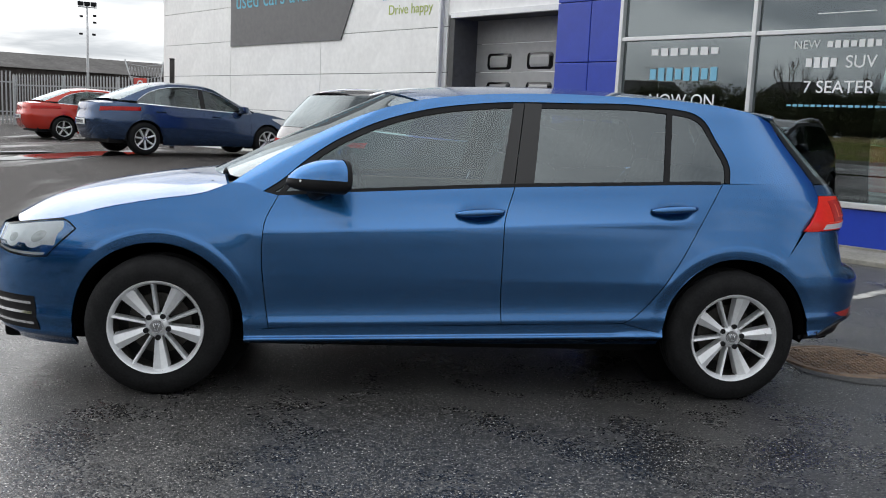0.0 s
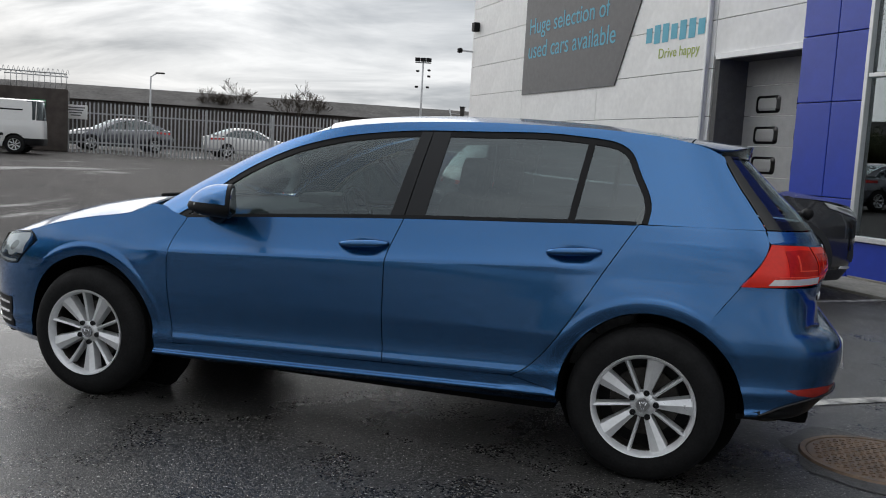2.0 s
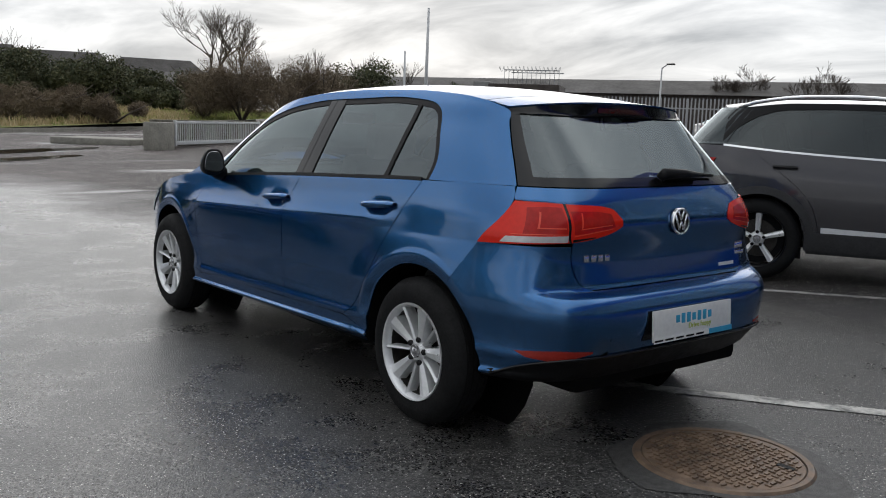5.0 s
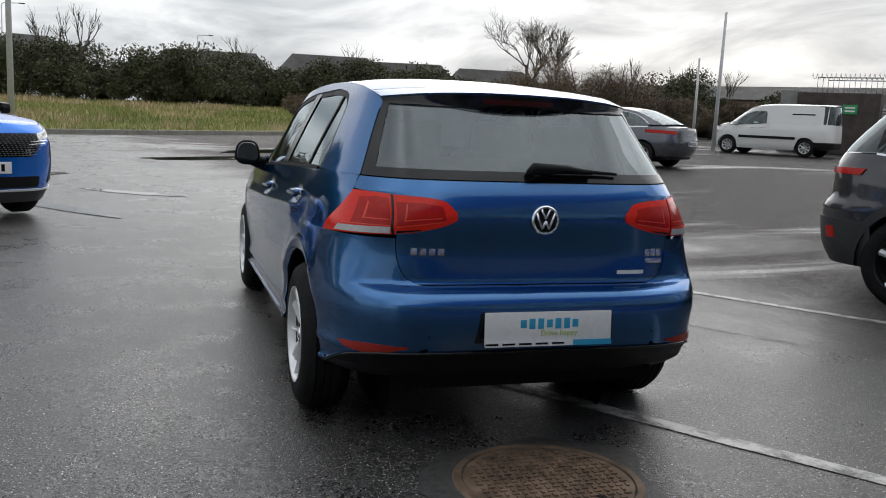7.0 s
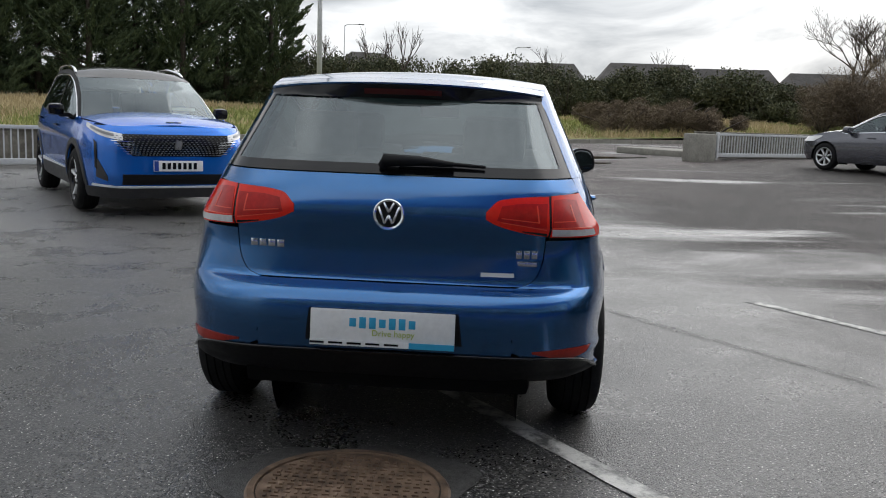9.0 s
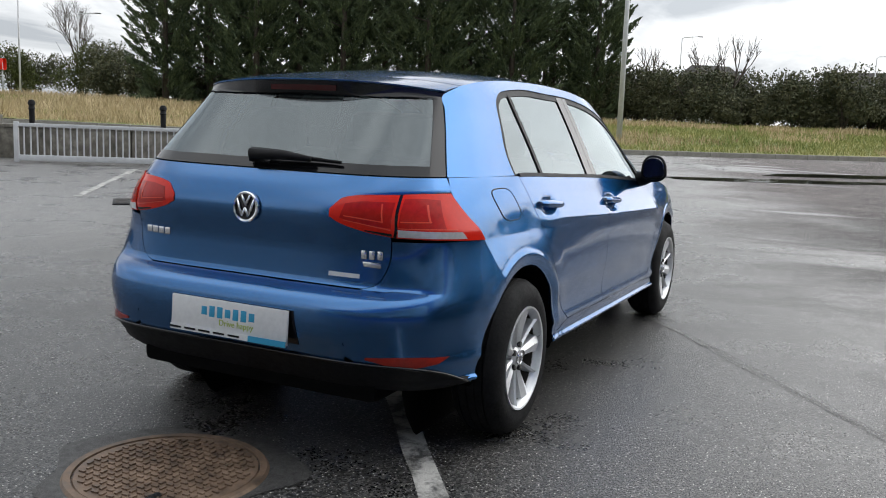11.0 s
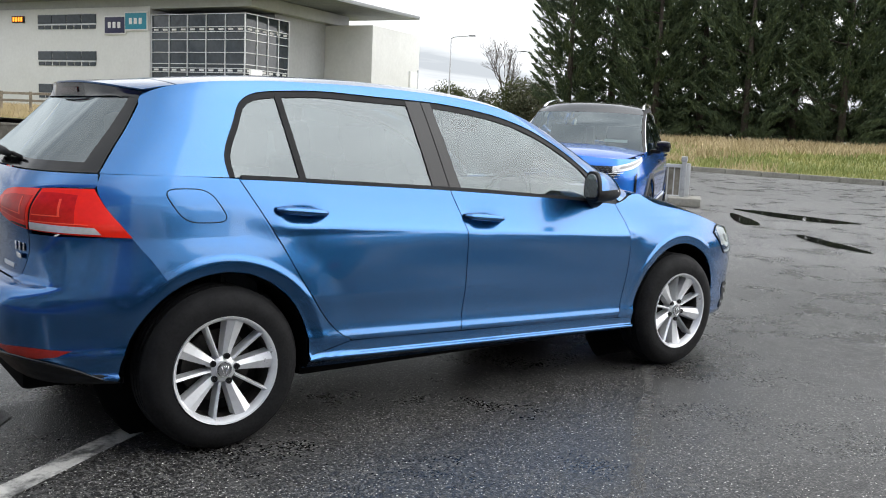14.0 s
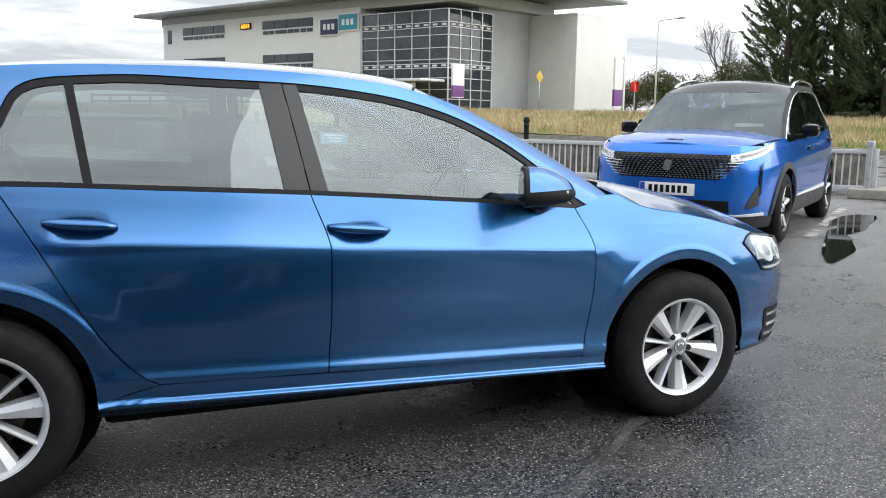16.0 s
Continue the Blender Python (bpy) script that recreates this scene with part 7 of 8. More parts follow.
# ---- office building across the road ----
OFFICE_WHITE = plain("office_render", (0.66, 0.66, 0.65), 0.7, var=.04, scale=.5)
OFFICE_GREY = plain("office_grey", (0.42, 0.43, 0.44), 0.7, var=.05, scale=.5)
OFFICE_GLASS = plain("office_glass", (0.035, 0.045, 0.055), 0.06, var=.3, scale=.4, Specular_IOR_Level=.45)
ROOF_METAL = plain("roof_metal", (0.20, 0.21, 0.215), 0.45, .3, var=.06, scale=.6)
off = thing("office_building", Matrix(((.440, -.898, 0, -28.8), (-.898, -.440, 0, -65.3), (0, 0, 1, 1.3), (0, 0, 0, 1))), "white three-storey office building with a glazed corner", "building")
# local x runs along the front from the glazed corner, y away from the road
part("wall", new_box((32.0, 14, 9.3), (26.5, 7.0, 4.65), .02), OFFICE_WHITE, off, "white rendered wall")
part("glazed_corner", new_box((10.4, 5.8, 8.6), (5.25, 3.0, 4.3), .02), OFFICE_GLASS, off, "dark corner glazing")
part("core_wall", new_box((10.2, 9, 9.2), (5.6, 9.0, 4.6), .02), OFFICE_GREY, off, "grey plain side wall")
for k in range(6):
    part("glazing_bar", new_box((.09, .10, 8.6), (.09 + 2.05 * k, .06, 4.3), 0), ALU, off)
for k in range(1, 5):
    part("glazing_bar", new_box((.10, .09, 8.6), (.02, .05 + 1.45 * k, 4.3), 0), ALU, off)
for z in (.1, 1.15, 1.95, 2.9, 3.75, 4.1, 4.45, 5.4, 6.45, 7.1, 7.5, 8.55):
    part("glazing_bar", new_box((10.4, .12, .06), (5.25, .05, z), 0), ALU, off)
    part("glazing_bar", new_box((.12, 5.8, .06), (.01, 3.0, z), 0), ALU, off)
for z in (3.93, 7.3):
    for k in range(10):
        part("spandrel", new_box((.50, .06, .16), (.55 + 1.025 * k, .04, z), 0), OFFICE_WHITE, off, "white spandrel panel")
    for k in range(6):
        part("spandrel", new_box((.06, .5, .16), (.01, .55 + .95 * k, z), 0), OFFICE_WHITE, off, "white spandrel panel")
for z in (1.1, 4.1, 7.4):
    for x0 in (16.9, 30.9):
        for i in range(4):
            wv = thing("window"); wv.parent = off
            wv.location = (x0 + 1.92 * (i + .5), 0, z)
            part("pane", new_box((1.82, .10, .80), (0, -.02, .95), 0), OFFICE_GLASS, wv)
            for d in (-.46, .46):
                part("vent_pane", new_box((.78, .10, .34), (d, -.02, .22), 0), OFFICE_GLASS, wv)
            part("window_frame", new_box((1.92, .06, .10), (0, -.05, .47), 0), ALU, wv)
    part("tall_slot", new_box((.7, .1, 1.5), (41.2, -.02, z + .5), 0), OFFICE_GLASS, off)
part("eaves_band", new_box((43.5, 14.5, 1.0), (21.3, 7.4, 9.6), .05), OFFICE_GREY, off, "grey cladding band under the roof")
part("roof", new_box((50, 22, .35), (19.5, 8.5, 10.35), .1, Matrix.Rotation(radians(1.0), 4, "X")), ROOF_METAL, off, "grey overhanging metal roof")
part("end_block", new_box((6.2, 9.0, 9.0), (-1.6, 16.6, 4.5), .02), OFFICE_WHITE, off, "white plain end block")
part("canopy", new_box((6.4, 3.0, .22), (3.4, -1.7, 2.65), .05), ALU, off, "pale entrance canopy")
for x in (1.5, 5.6):
    part("canopy_post", tube([(x, -2.6, 0), (x, -2.6, 2.6)], .14, 8), OFFICE_WHITE, off)
for x, w_, mat, z in ((14.5, 2.4, plain("badge_navy", (0.02, 0.02, 0.07), .4), 7.73), (11.95, 2.5, plain("badge_teal", (0.02, 0.25, 0.36), .4), 8.04)):
    bd_ = thing("wall_badge"); bd_.parent = off
    bd_.location = (x, -.15, z)
    part("badge_back", new_box((w_ + .24, .10, 1.62), (0, .02, 0), .04), PLATE_WHITE, bd_)
    part("badge_plate", new_box((w_, .10, 1.38), (0, -.02, 0), .04), mat, bd_, "rounded badge plate")
    for i in range(3):
        part("badge_bar", new_box((.34, .04, .52), (-.58 + .58 * i, -.09, 0), 0), PLATE_WHITE, bd_)
tc = part("wall_clock", new_box((1.7, .12, .62), (27.2, -.08, 8.4), .02), BLACK_TRIM, off, "small dark display with amber digits")
clk = Mat("amber_digits", (0.9, 0.25, 0.02), .5)
clk.set("Emission Color", (1.0, 0.25, 0.02, 1)).set("Emission Strength", 1.2)
for i in range(4):
    part("clock_bar", new_box((.2, .04, .4), (27.2 + .55 - .36 * i, -.16, 8.4), 0), clk.m, off)
tot = thing("sign_totem", pose(*polar(-125.3, 78), .9, 0, 0, 30), "white and purple advertising totem on a post", "sign")
part("totem_board", new_box((1.5, .2, 4.2), (0, 0, 3.1), .03), PLATE_WHITE, tot)
part("totem_band", new_box((1.52, .22, 1.4), (0, 0, 1.9), .03), plain("totem_purple", (0.16, 0.05, 0.22), .5), tot)
for k in range(3):
    part("totem_bar", new_box((1.0, .03, .12), (0, -.12, 4.6 - .35 * k), 0), SIGN_GREY, tot)
part("totem_post", tube([(-1.0, 0, 0), (-1.0, 0, 5.4)], .07, 8), GALV, tot)
tot2 = thing("sign_totem", pose(-27.9, -61.3, 1.5, 0, 0, 30), "white and purple advertising totem on a post", "sign")
part("totem_board", new_box((1.5, .2, 2.6), (0, 0, 2.3), .03), PLATE_WHITE, tot2)
part("totem_band", new_box((1.52, .22, .9), (0, 0, 1.5), .03), plain("totem_violet", (0.16, 0.05, 0.22), .5), tot2)
yl = thing("road_sign", pose(-32.6, -56.6, 1.2, 0, 0, 30), "yellow diamond road sign on a post", "road sign")
part("sign_post", tube([(0, 0, 0), (0, 0, 3.0)], .05, 6), GALV, yl)
part("sign_plate", new_box((.75, .05, .75), (0, 0, 2.9), .02, Matrix.Rotation(radians(45), 4, "Y")), plain("sign_yellow", (0.65, 0.42, 0.02), .4), yl)
st = thing("road_sign", pose(*polar(-126.6, 66), .9, 0, 0, 30), "round red stop sign on a post", "road sign")
part("sign_post", tube([(0, 0, 0), (0, 0, 2.6)], .05, 6), GALV, st)
part("sign_plate", new_box((.75, .05, .75), (0, 0, 2.5), .15), RED_LENS, st)
WEATHERED = plain("weathered_wood", (0.24, 0.20, 0.15), .85, var=.3, scale=2)
fr = thing("post_rail_fence", pose(-11.3, -38, 1.25, 0, 0, 120), "weathered post and rail fence by the road", "fence")
for i in range(13):
    part("post", new_box((.11, .11, 1.0), (-21 + 2.0 * i, 0, .40), .01), WEATHERED, fr)
for z in (.45, .80):
    part("rail", new_box((24.2, .06, .12), (-9, 0, z), .01), WEATHERED, fr)


# ---- far houses ----
for az, d, w_, h, tn in ((-170.5, 120, 9, 5.2, 20), (179, 125, 16, 5.0, -5), (171.5, 130, 15, 5.6, 8), (166.5, 132, 14, 5.2, 0), (161, 136, 14, 5.0, 12)):
    x, y = polar(az, d)
    hs = thing("house", pose(x, y, .8, 0, 0, az + 90 + tn), "far house with a dark pitched roof", "house", "houses beyond the hedge")
    part("wall", new_box((w_, 8, h), (0, 0, h / 2), .02), OFFICE_GREY, hs)
    bm = bmesh.new()
    v_ = [bm.verts.new(p) for p in ((-w_ / 2 - .3, -4.3, h), (w_ / 2 + .3, -4.3, h), (w_ / 2 + .3, 4.3, h), (-w_ / 2 - .3, 4.3, h), (-w_ / 2 + 2, 0, h + 3), (w_ / 2 - 2, 0, h + 3))]
    for q in ((0, 1, 5, 4), (2, 3, 4, 5), (0, 4, 3), (1, 2, 5), (0, 3, 2, 1)):
        bm.faces.new([v_[i] for i in q])
    part("roof", bm, ROOF_DARK, hs, "dark tiled roof", False)


# ---- grass field, kerb and plants ----
def field_z(x, y):
    d = math.hypot(x - 1, y)
    return ground_z(x, y) + .10 + .75 * clamp((d - 26) / 34) ** 1.2


EDGE = curve((-21.0, 95.0), (-21.2, 45.0), (-21.3, 19.0), (-21.7, 8.0), (-24.8, 1.2), (-27.5, -4.0), (-29.0, -12.0), (-29.6, -30.0), (-30.0, -70.0))
GRASS_GROUND = Mat("rough_grass_ground", (0.12, 0.11, 0.04), .9)
gn = GRASS_GROUND.mix(.4, GRASS_GROUND.noise(.25, 5), GRASS_GROUND.noise(4, 4))
GRASS_GROUND.to("Base Color", GRASS_GROUND.ramp(gn, (.38, (.10, .14, .035)), (.50, (.19, .20, .065)), (.62, (.34, .28, .13))))
GRASS_GROUND.bump(GRASS_GROUND.noise(20, 4), .6, .05)
bm = bmesh.new()
prev = None
for i in range(81):
    u0, v0 = EDGE(i / 80)
    row = []
    for off_ in (0, .6, 3, 7, 12, 20, 35, 60, 110, 300):
        p = lot(u0 - off_, v0)
        row.append(bm.verts.new((p.x, p.y, field_z(p.x, p.y))))
    if prev:
        for a in range(9):
            bm.faces.new((prev[a], row[a], row[a + 1], prev[a + 1]))
    prev = row
tagged(part("grass_field", bm, GRASS_GROUND.m), "rough field of dry and green winter grass", "field", kind="structure")
kb = tagged(new("kerb"), "grey concrete kerb along the field", "kerb", kind="structure")
for i in range(150):
    a, b = EDGE(i / 150), EDGE((i + 1) / 150)
    p, q = lot(*a), lot(*b)
    d = q - p
    ob = part("kerb_stone", new_box((math.hypot(d.x, d.y) - .02, .16, .30), (0, 0, 0), .02), CONCRETE, kb, "", False)
    c_ = (p + q) / 2
    ob.matrix_world = pose(c_.x, c_.y, ground_z(c_.x, c_.y) + .0, 0, 0, math.degrees(math.atan2(d.y, d.x)))


def leaf_mesh(name, centres, sizes, mat, parent, label="", seed=0, squash=1.0, slim=.45, along=None):
    """Many small four-sided leaves or sprays at random turns, as one mesh."""
    rng = np.random.default_rng(seed)
    n = len(centres)
    a = rng.normal(size=(n, 3)) if along is None else np.asarray(along)
    a = a / np.linalg.norm(a, axis=1, keepdims=True)
    b = rng.normal(size=(n, 3)); b -= (b * a).sum(1, keepdims=True) * a; b /= np.linalg.norm(b, axis=1, keepdims=True)
    a[:, 2] *= squash
    s = np.asarray(sizes).reshape(-1, 1)
    c = np.asarray(centres)
    v = np.stack([c - a * s, c - b * s * slim, c + a * s, c + b * s * slim], 1).reshape(-1, 3)
    me = bpy.data.meshes.new(name)
    me.from_pydata(v.tolist(), [], [(4 * i, 4 * i + 1, 4 * i + 2, 4 * i + 3) for i in range(n)])
    me.materials.append(mat)
    ob = new(name, me)
    ob.parent = parent
    if label:
        ob["label"] = label
    return ob


def foliage(name, c0, c1, c2, rough=.7):
    m = Mat(name, c1, rough)
    g = m.n.new("ShaderNodeNewGeometry")
    m.to("Base Color", m.mix(.35, m.ramp(g.outputs["Random Per Island"], (0.0, c0), (.5, c1), (1.0, c2)), m.ramp(m.noise(.5, 4), (.35, c0), (.65, c2))))
    m.set("Specular IOR Level", .25)
    return m.m


CONIFER = foliage("conifer_green", (.026, .042, .024), (.066, .096, .050), (.140, .175, .085))
SHRUB = foliage("shrub_green", (.028, .038, .020), (.066, .076, .038), (.125, .120, .062))
BROWN_BRUSH = foliage("bare_brush", (.07, .052, .034), (.13, .10, .066), (.20, .155, .105))
BARK = plain("bark", (.075, .060, .048), .9, var=.3, scale=6)
GRASS_DRY = foliage("dry_grass", (.22, .165, .085), (.43, .335, .185), (.60, .49, .31), .8)
GRASS_GREEN = foliage("green_grass", (.10, .15, .035), (.22, .25, .075), (.40, .37, .15), .8)


def conifer(x, y, h, r, seed, n=300):
    rng = np.random.default_rng(seed)
    t = thing("conifer_tree", pose(x, y, field_z(x, y) - .1), "tall dense dark green conifer in a row", "tree", "conifer row")
    part("trunk", tube([(0, 0, 0), (.05, .03, h * .5), (0, 0, h * .94)], [.24, .15, .04], 8), BARK, t)
    for k in range(10):
        a, z = rng.uniform(0, 6.28), h * rng.uniform(.12, .8)
        L = r * (1 - z / h) * .9
        part("limb", tube([(0, 0, z), (math.cos(a) * L, math.sin(a) * L, z + .25 * L)], [.06, .015], 5), BARK, t)
    C, Z, D = [], [], []
    for k in range(n):
        f = (k + rng.uniform()) / n
        z = h * (.005 + .975 * f)
        env = r * (1.0 - max(0, f - .5) ** 1.5 * 2.1) * (.80 + .20 * min(1, f * 6))
        a = rng.uniform(0, 6.28)
        L = max(.12, env * rng.uniform(.66, 1.10))
        m = 150
        q = np.linspace(.30, 1, m) ** .55
        lift = rng.uniform(.30, .75) * min(1.0, .02 + 7 * f)
        wob = (1.06 - q) * .34
        px = np.cos(a) * L * q + rng.normal(0, 1, m) * wob
        py = np.sin(a) * L * q + rng.normal(0, 1, m) * wob
        pz = z + lift * L * q ** 1.6 + rng.normal(0, .8, m) * wob
        C.append(np.stack([px, py, pz], 1))
        Z.append(rng.uniform(.07, .21, m) * (1.25 - .4 * q))
        D.append(np.stack([np.full(m, math.cos(a)), np.full(m, math.sin(a)), np.full(m, .9)], 1) + rng.normal(0, .42, (m, 3)))
    leaf_mesh("crown", np.concatenate(C), np.concatenate(Z), CONIFER, t, "", seed, 1.0, .26, np.concatenate(D))
    return t


for i in range(11):
    f = i / 10
    az = -135.6 - 27.6 * f
    d = 61 + (1.8 if i % 2 else 0) - 2.0 * math.sin(math.pi * f)
    x, y = polar(az, d)
    conifer(x, y, (13.0, 14.5, 13.8, 15, 14, 14.6, 13.6, 14.8, 13.6, 12.4, 10.0)[i], (3.9 if 0 < i < 10 else 2.7), 40 + i)
for i in range(9):
    x, y = polar(-138.2 - 2.72 * i, 66.5 + (1.5 if i % 2 else 0))
    conifer(x, y, (14.2, 15.2, 15.6, 15.4, 15.8, 15.2, 15.4, 14.8, 13.6)[i], 3.8, 70 + i, 170)


def shrub(x, y, w, h, seed, mat=SHRUB, name="hedge_shrub", label="dark evergreen shrub in an overgrown hedge", n=7800, leaf=(.05, .15), slim=.45):
    rng = np.random.default_rng(seed)
    t = thing(name, pose(x, y, field_z(x, y) - .1), label, "shrub", "overgrown hedge")
    stems = bmesh.new()
    for k in range(6):
        a, L = rng.uniform(0, 6.28), rng.uniform(.2, .6) * w
        tube_into(stems, [(0, 0, 0), (math.cos(a) * L * .4, math.sin(a) * L * .4, h * .4), (math.cos(a) * L, math.sin(a) * L, h * rng.uniform(.6, .95))], [.07, .04, .012], 5)
    tagged(part("branchwork", stems, BARK, t), kind="stuff")
    C = []
    for k in range(14):
        a, q = rng.uniform(0, 6.28), rng.uniform(0, .75) ** .5
        cz = h * rng.uniform(.25, .74)
        rad = h * rng.uniform(.18, .30)
        d = rng.normal(size=(n // 14, 3)); d /= np.linalg.norm(d, axis=1, keepdims=True)
        d *= rad * rng.uniform(.5, 1.0, (n // 14, 1))
        C.append(d * (1.15, 1.15, 1) + (math.cos(a) * q * w * .5, math.sin(a) * q * w * .5, cz))
    C = np.concatenate(C)
    C[:, 2] = np.maximum(C[:, 2], .1)
    leaf_mesh("leaves", C, rng.uniform(*leaf, len(C)), mat, t, "", seed, 1.0, slim)
    return t


rng0 = random.Random(11)
k_ = 0
for az in np.arange(142.5, 197.0, 1.45):
    if 152.5 < az < 162.5:
        continue
    d = 62 + rng0.uniform(-2.5, 4)
    x, y = polar(float(az), d)
    shrub(x, y, rng0.uniform(3.0, 4.6), rng0.uniform(1.7, 4.6) * (1.06 if 165 < az < 180 else .62 if az < 149 else 1.0), 100 + k_)
    k_ += 1
for az in np.arange(160.0, 200.0, 2.6):
    x, y = polar(float(az), 69 + rng0.uniform(-2, 3))
    shrub(x, y, 4.2, rng0.uniform(3.2, 5.0), 200 + k_)
    k_ += 1
for az in np.arange(-166.0, -131.0, 2.2):
    x, y = polar(float(az), 67 + rng0.uniform(-1.5, 2.5))
    shrub(x, y, 4.2, rng0.uniform(2.6, 3.6), 500 + k_)
    k_ += 1
for az, d, w_, h in ((153.5, 43, 5.0, 3.5), (156.3, 42, 5.0, 3.9), (159.0, 43.5, 4.8, 3.7), (161.4, 44, 4.0, 3.1), (150.5, 44, 4.0, 2.2), (147.5, 45, 4.0, 2.0), (144.5, 46, 4.0, 1.9)):
    x, y = polar(az, d)
    shrub(x, y, w_, h, 300 + k_, BROWN_BRUSH, "brown_brush", "brown leafless thicket at the edge of the field", 14000, (.06, .22), .06)
    k_ += 1
for az, d, w_, h in ((174.5, 37, 5.0, 1.5), (172.5, 38, 5.5, 1.8), (170.4, 38, 5.0, 1.7), (168.3, 37, 4.5, 1.2)):
    x, y = polar(az, d)
    shrub(x, y, w_, h, 300 + k_, BROWN_BRUSH, "brown_brush", "low brown bramble mound in the grass", 12000, (.05, .17), .08)
    k_ += 1
for az, d, h in ((-127.6, 96, 5.5), (-129.0, 98, 5.0), (-131.5, 92, 6.2), (-126.0, 110, 5.2), (-124.5, 115, 5), (-133.0, 90, 6.0)):
    x, y = polar(az, d)
    shrub(x, y, 4.5, h, 400 + k_, SHRUB if k_ % 2 else foliage("olive_leaf", (.03, .04, .012), (.06, .075, .02), (.10, .11, .03)), "roadside_shrub", "round green roadside shrub")
    k_ += 1


def bare_tree(x, y, h, seed, spread=1.0, label="bare winter tree with fine spreading twigs"):
    rng = random.Random(seed)
    t = thing("bare_tree", pose(x, y, field_z(x, y) - .1), label, "tree", "bare trees")
    big, fine = bmesh.new(), bmesh.new()

    def grow(p, d, L, r, depth):
        q = p + d * L
        midp = p + d * (L * .5) + Vector((rng.uniform(-1, 1), rng.uniform(-1, 1), rng.uniform(-.5, .5))) * (L * .07)
        tube_into(big if depth < 2 else fine, [p, midp, q], [r, r * .8, r * .6], 6 if depth < 2 else 3, depth < 2)
        if depth >= (6 if spread > .8 else 4):
            return
        for _ in range(4 if depth == 1 and spread > .8 else 3 if depth < 5 else 2):
            a = Vector((rng.uniform(-1, 1), rng.uniform(-1, 1), rng.uniform(-.15, .75)))
            nd = (d * rng.uniform(.75, 1.1) + a * (.62 * spread)).normalized()
            grow(p + d * L * rng.uniform(.65, 1.0), nd, L * rng.uniform(.60, .82), max(r * .55, .011), depth + 1)
    grow(Vector((0, 0, 0)), Vector((rng.uniform(-.05, .05), rng.uniform(-.05, .05), 1)), h * .25, h * .016, 0)
    part("trunk", big, BARK, t)
    part("twig_mass", fine, BARK, t)
    return t


for az, d, h, sp in ((159.4, 58, 8.0, 1.35), (157.6, 60, 6.0, .9), (-131.2, 98, 9.8, 1.0), (125.8, 62, 4.0, 1.3), (123.6, 62, 4.3, 1.3), (119.9, 60, 4.2, 1.3), (118.4, 61, 3.8, 1.3), (-170.2, 66, 7.0, .6), (-171.8, 67, 7.4, .6),
                     (149.5, 66, 5.6, .6), (146.3, 68, 5.4, .6), (-166.8, 68, 7.0, .6), (153.0, 64, 5.5, .7), (178.0, 70, 6.0, .6), (171.0, 68, 6.0, .7)):
    x, y = polar(az, d)
    bare_tree(x, y, h * 1.4, int(az * 7 + d), sp)

# grass blades: a wide stuff mesh, dry tufts and green patches
def blades(name, n, mat, seed, umax, hmin, hmax, patch, label, wide=.014):
    rng = np.random.default_rng(seed)
    V, F = [], []
    count = 0
    tries = rng.uniform(size=(n * 3, 4))
    for t, q, e, g in tries:
        u0, v0 = EDGE(.12 + .80 * t)
        off_ = .3 + umax * q ** 1.35
        p = lot(u0 - off_, v0)
        ok = noise.noise(Vector((p.x * .11, p.y * .11, 3.0))) + .5 * noise.noise(Vector((p.x * .5, p.y * .5, 7.0))) + max(-.14, min(.3, (-p.y - 14) / 40))
        if (ok > patch) != (mat is GRASS_DRY):
            continue
        z = field_z(p.x, p.y)
        h = hmin + (hmax - hmin) * e * (.6 + .8 * max(0, ok + .3))
        a = g * 6.283
        w_ = wide * (1 + 2.2 * q)
        dx, dy = math.cos(a) * w_, math.sin(a) * w_
        lx, ly = rng.normal(0, .42, 2) * h
        V += [(p.x - dx, p.y - dy, z), (p.x + dx, p.y + dy, z), (p.x + lx, p.y + ly, z + h)]
        F.append((count, count + 1, count + 2))
        count += 3
        if len(F) >= n:
            break
    me = bpy.data.meshes.new(name)
    me.from_pydata(V, [], F)
    me.materials.append(mat)
    tagged(new(name, me), label, "grass", kind="stuff")


blades("dry_grass", 95000, GRASS_DRY, 5, 36, .12, .46, .04, "tall dry straw-coloured grass on a rough field")
blades("green_grass", 80000, GRASS_GREEN, 6, 34, .08, .34, .04, "short green grass patches on a rough field")


# ---- corner of the yard: gate top with wire, round sign, post ----
gt = thing("wire_gate_top", pose(-8.15, 29.4, 0, 0, 0, 14), "leaning steel gate frame strung with coiled wire", "gate")
for x0, x1 in ((-.30, -.62), (.55, .72)):
    part("gate_stile", tube([(x0, 0, .4), (x0, 0, 1.95), (x1, 0, 3.0)], .03, 6), GALV, gt)
for z, a, b in ((2.0, -.32, .56), (2.4, -.44, .62), (2.85, -.57, .69)):
    part("gate_wire", tube([(a, 0, z), ((a + b) / 2, .05, z - .06), (b, 0, z + .05)], .012, 5), GALV, gt)
part("wire_coil", tube([(-.5 + 1.15 * i / 90, .10 * math.cos(i * .8), 2.6 + .16 * math.sin(i * .8)) for i in range(91)], .007, 4), GALV, gt, "coiled barbed wire")
rs = thing("round_sign", pose(-8.02, 28.4, 0, 0, 0, 14), "red square board with a white ring on a post", "sign")
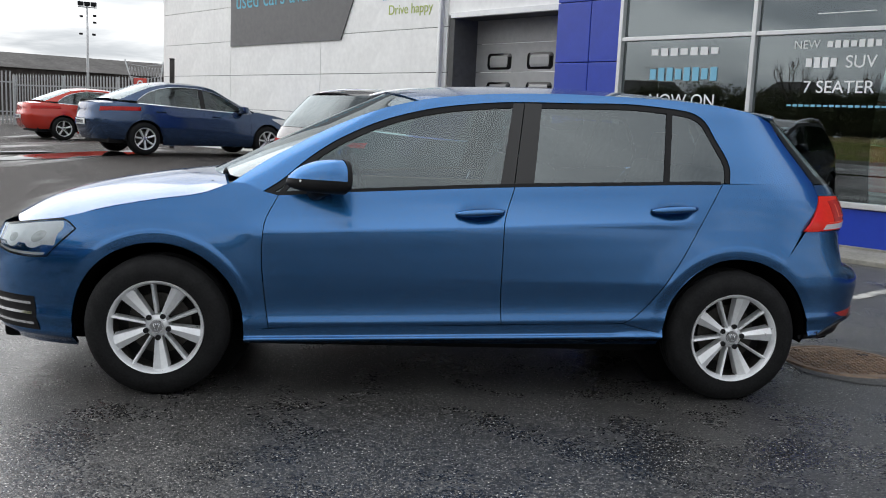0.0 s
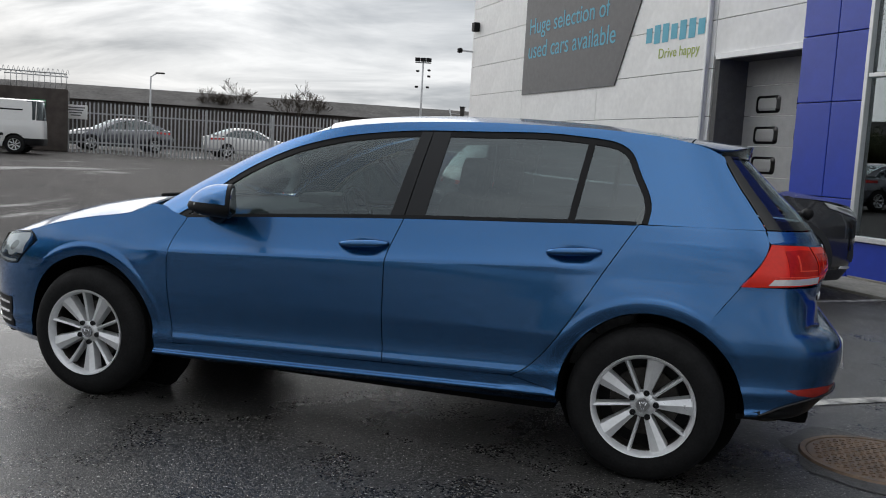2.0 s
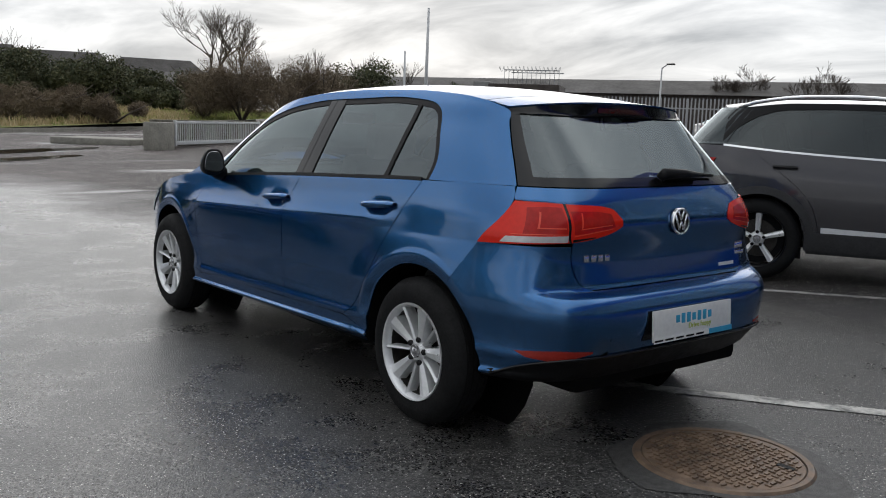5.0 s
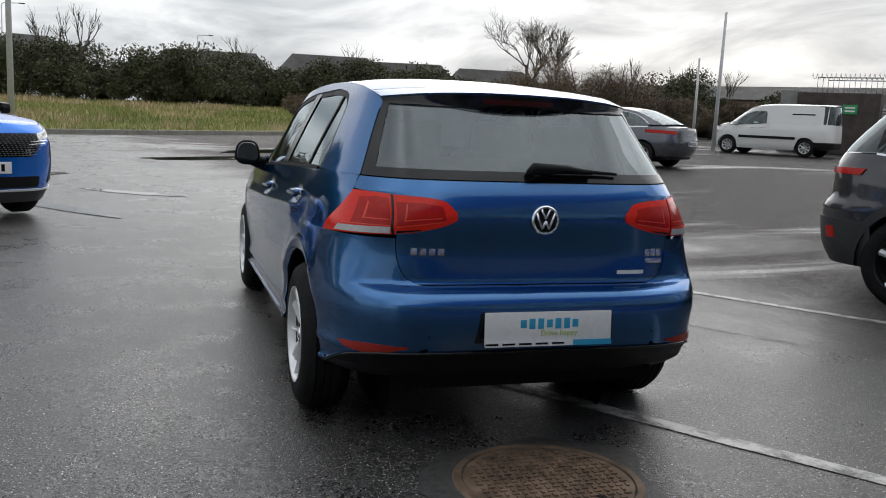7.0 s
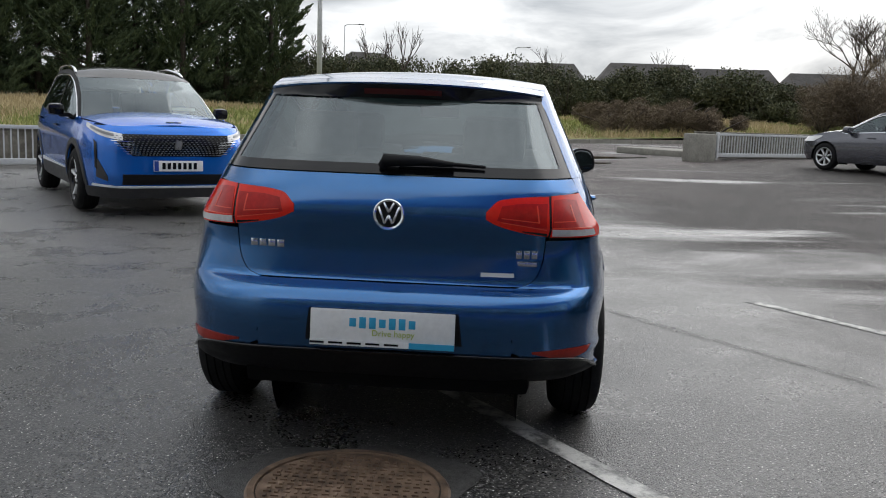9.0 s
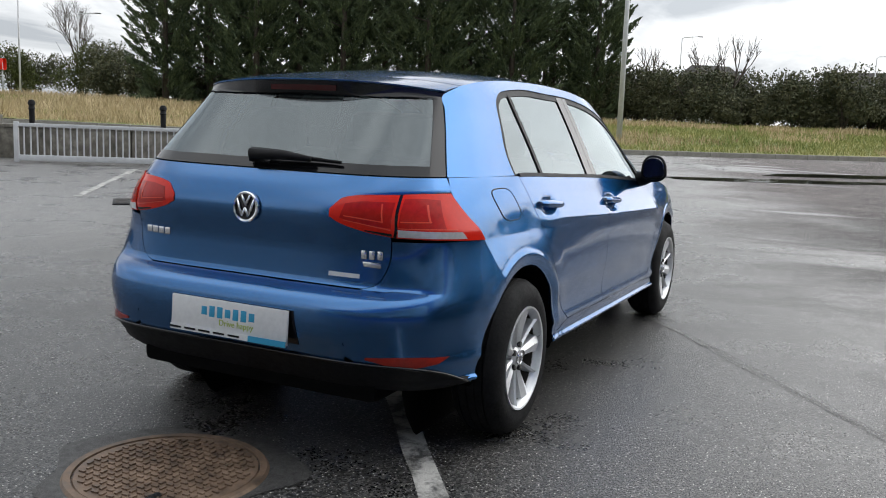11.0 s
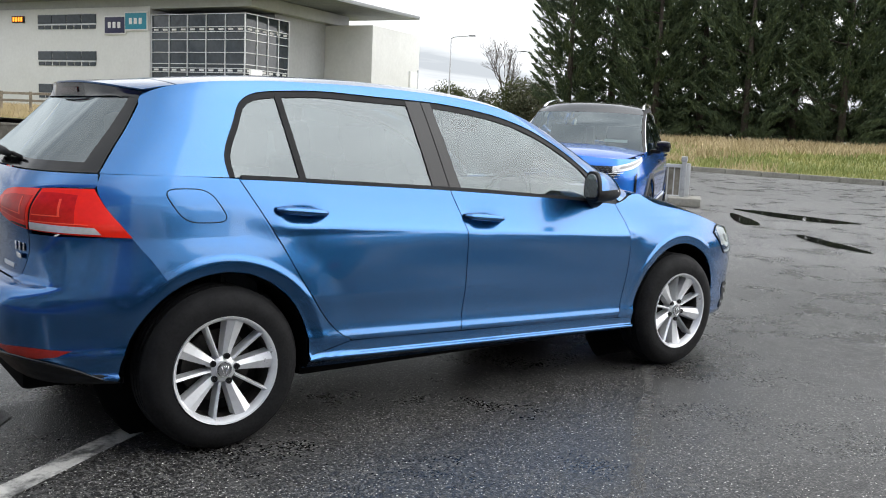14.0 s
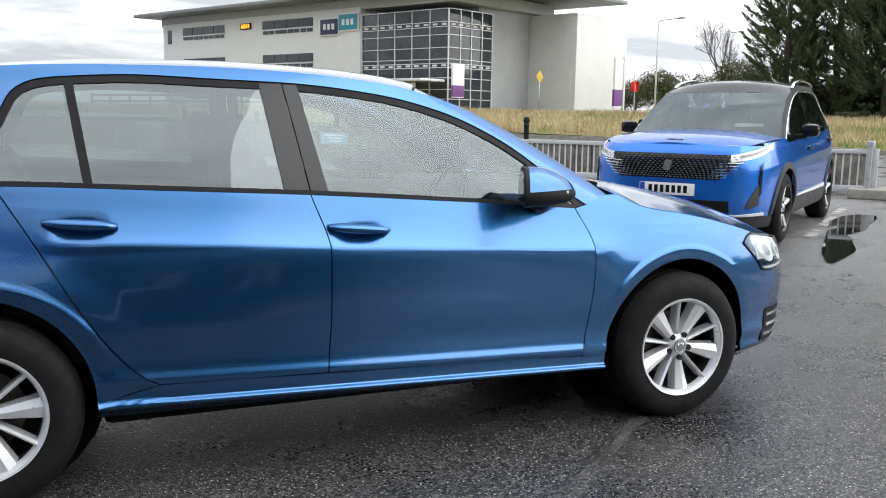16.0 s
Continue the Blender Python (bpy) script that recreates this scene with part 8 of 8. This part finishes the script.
part("sign_post", tube([(0, .05, .4), (0, .05, 2.3)], .03, 6), GALV, rs)
part("sign_board", new_box((.44, .03, .46), (0, 0, 2.1), .01), RED_PAINT, rs)
rg = lathe([(.085, -.018), (.085, -.030), (.135, -.030), (.135, -.018)], 24, "y")
bmesh.ops.scale(rg, vec=(.8, 1, 1.15), verts=rg.verts)
bmesh.ops.translate(rg, vec=(0, 0, 2.1), verts=rg.verts)
part("sign_ring", rg, PLATE_WHITE, rs)
cp = thing("corner_post", pose(-4.77, 17.34, ground_z(-4.77, 17.34)), "brown square steel post beside the panel wall", "post")
part("post", new_box((.10, .10, 2.1), (0, 0, 1.05), .01), DARK_METAL, cp)
part("post_cap", new_box((.12, .12, .03), (0, 0, 2.11), .01), DARK_METAL, cp)


# ---- parked cars in their places ----
suv("crossover_car", lot_pose(-7.38, .13, 178.5), "vivid blue crossover with black grille parked by a gate", SUV_BLUE, 0.0, GLOSS_BLACK)
suv("crossover_car", lot_pose(3.63, 3.66, 172.0), "dark grey crossover with silver lower strip", DARK_GREY, -.10, DARK_GREY, low=.82)
suv("crossover_car", lot_pose(SU + 2.6, 0.4, 90, .14), "red crossover on display inside the showroom", RED_PAINT, 0.0, RED_PAINT)
suv("crossover_car", lot_pose(SU + 2.6, -5.2, 90, .14), "white crossover on display inside the showroom", WHITE_PAINT, 0.0, WHITE_PAINT)
saloon("saloon_car", lot_pose(-6.6, 16.4, -3) @ Matrix.Scale(.95, 4), "silver grey saloon parked across the lot", SILVER_GREY, 7)
saloon("saloon_car", lot_pose(5.85, 14.3, 178), "navy blue saloon parked beside a wall", NAVY, 7)
saloon("saloon_car", lot_pose(7.35, 22.8, 178), "red saloon parked beside a wall", RED_PAINT, 5)
saloon("saloon_car", lot_pose(-1.6, 38.5, 12), "silver hatch parked behind the palisade fence", SILVER_GREY, 6)
saloon("saloon_car", lot_pose(4.5, 41.0, 190), "pale car parked behind the palisade fence", WHITE_PAINT, 6)
van("delivery_van", lot_pose(-6.15, 28.8, -4), "small white panel van parked by a hut", WHITE_PAINT)
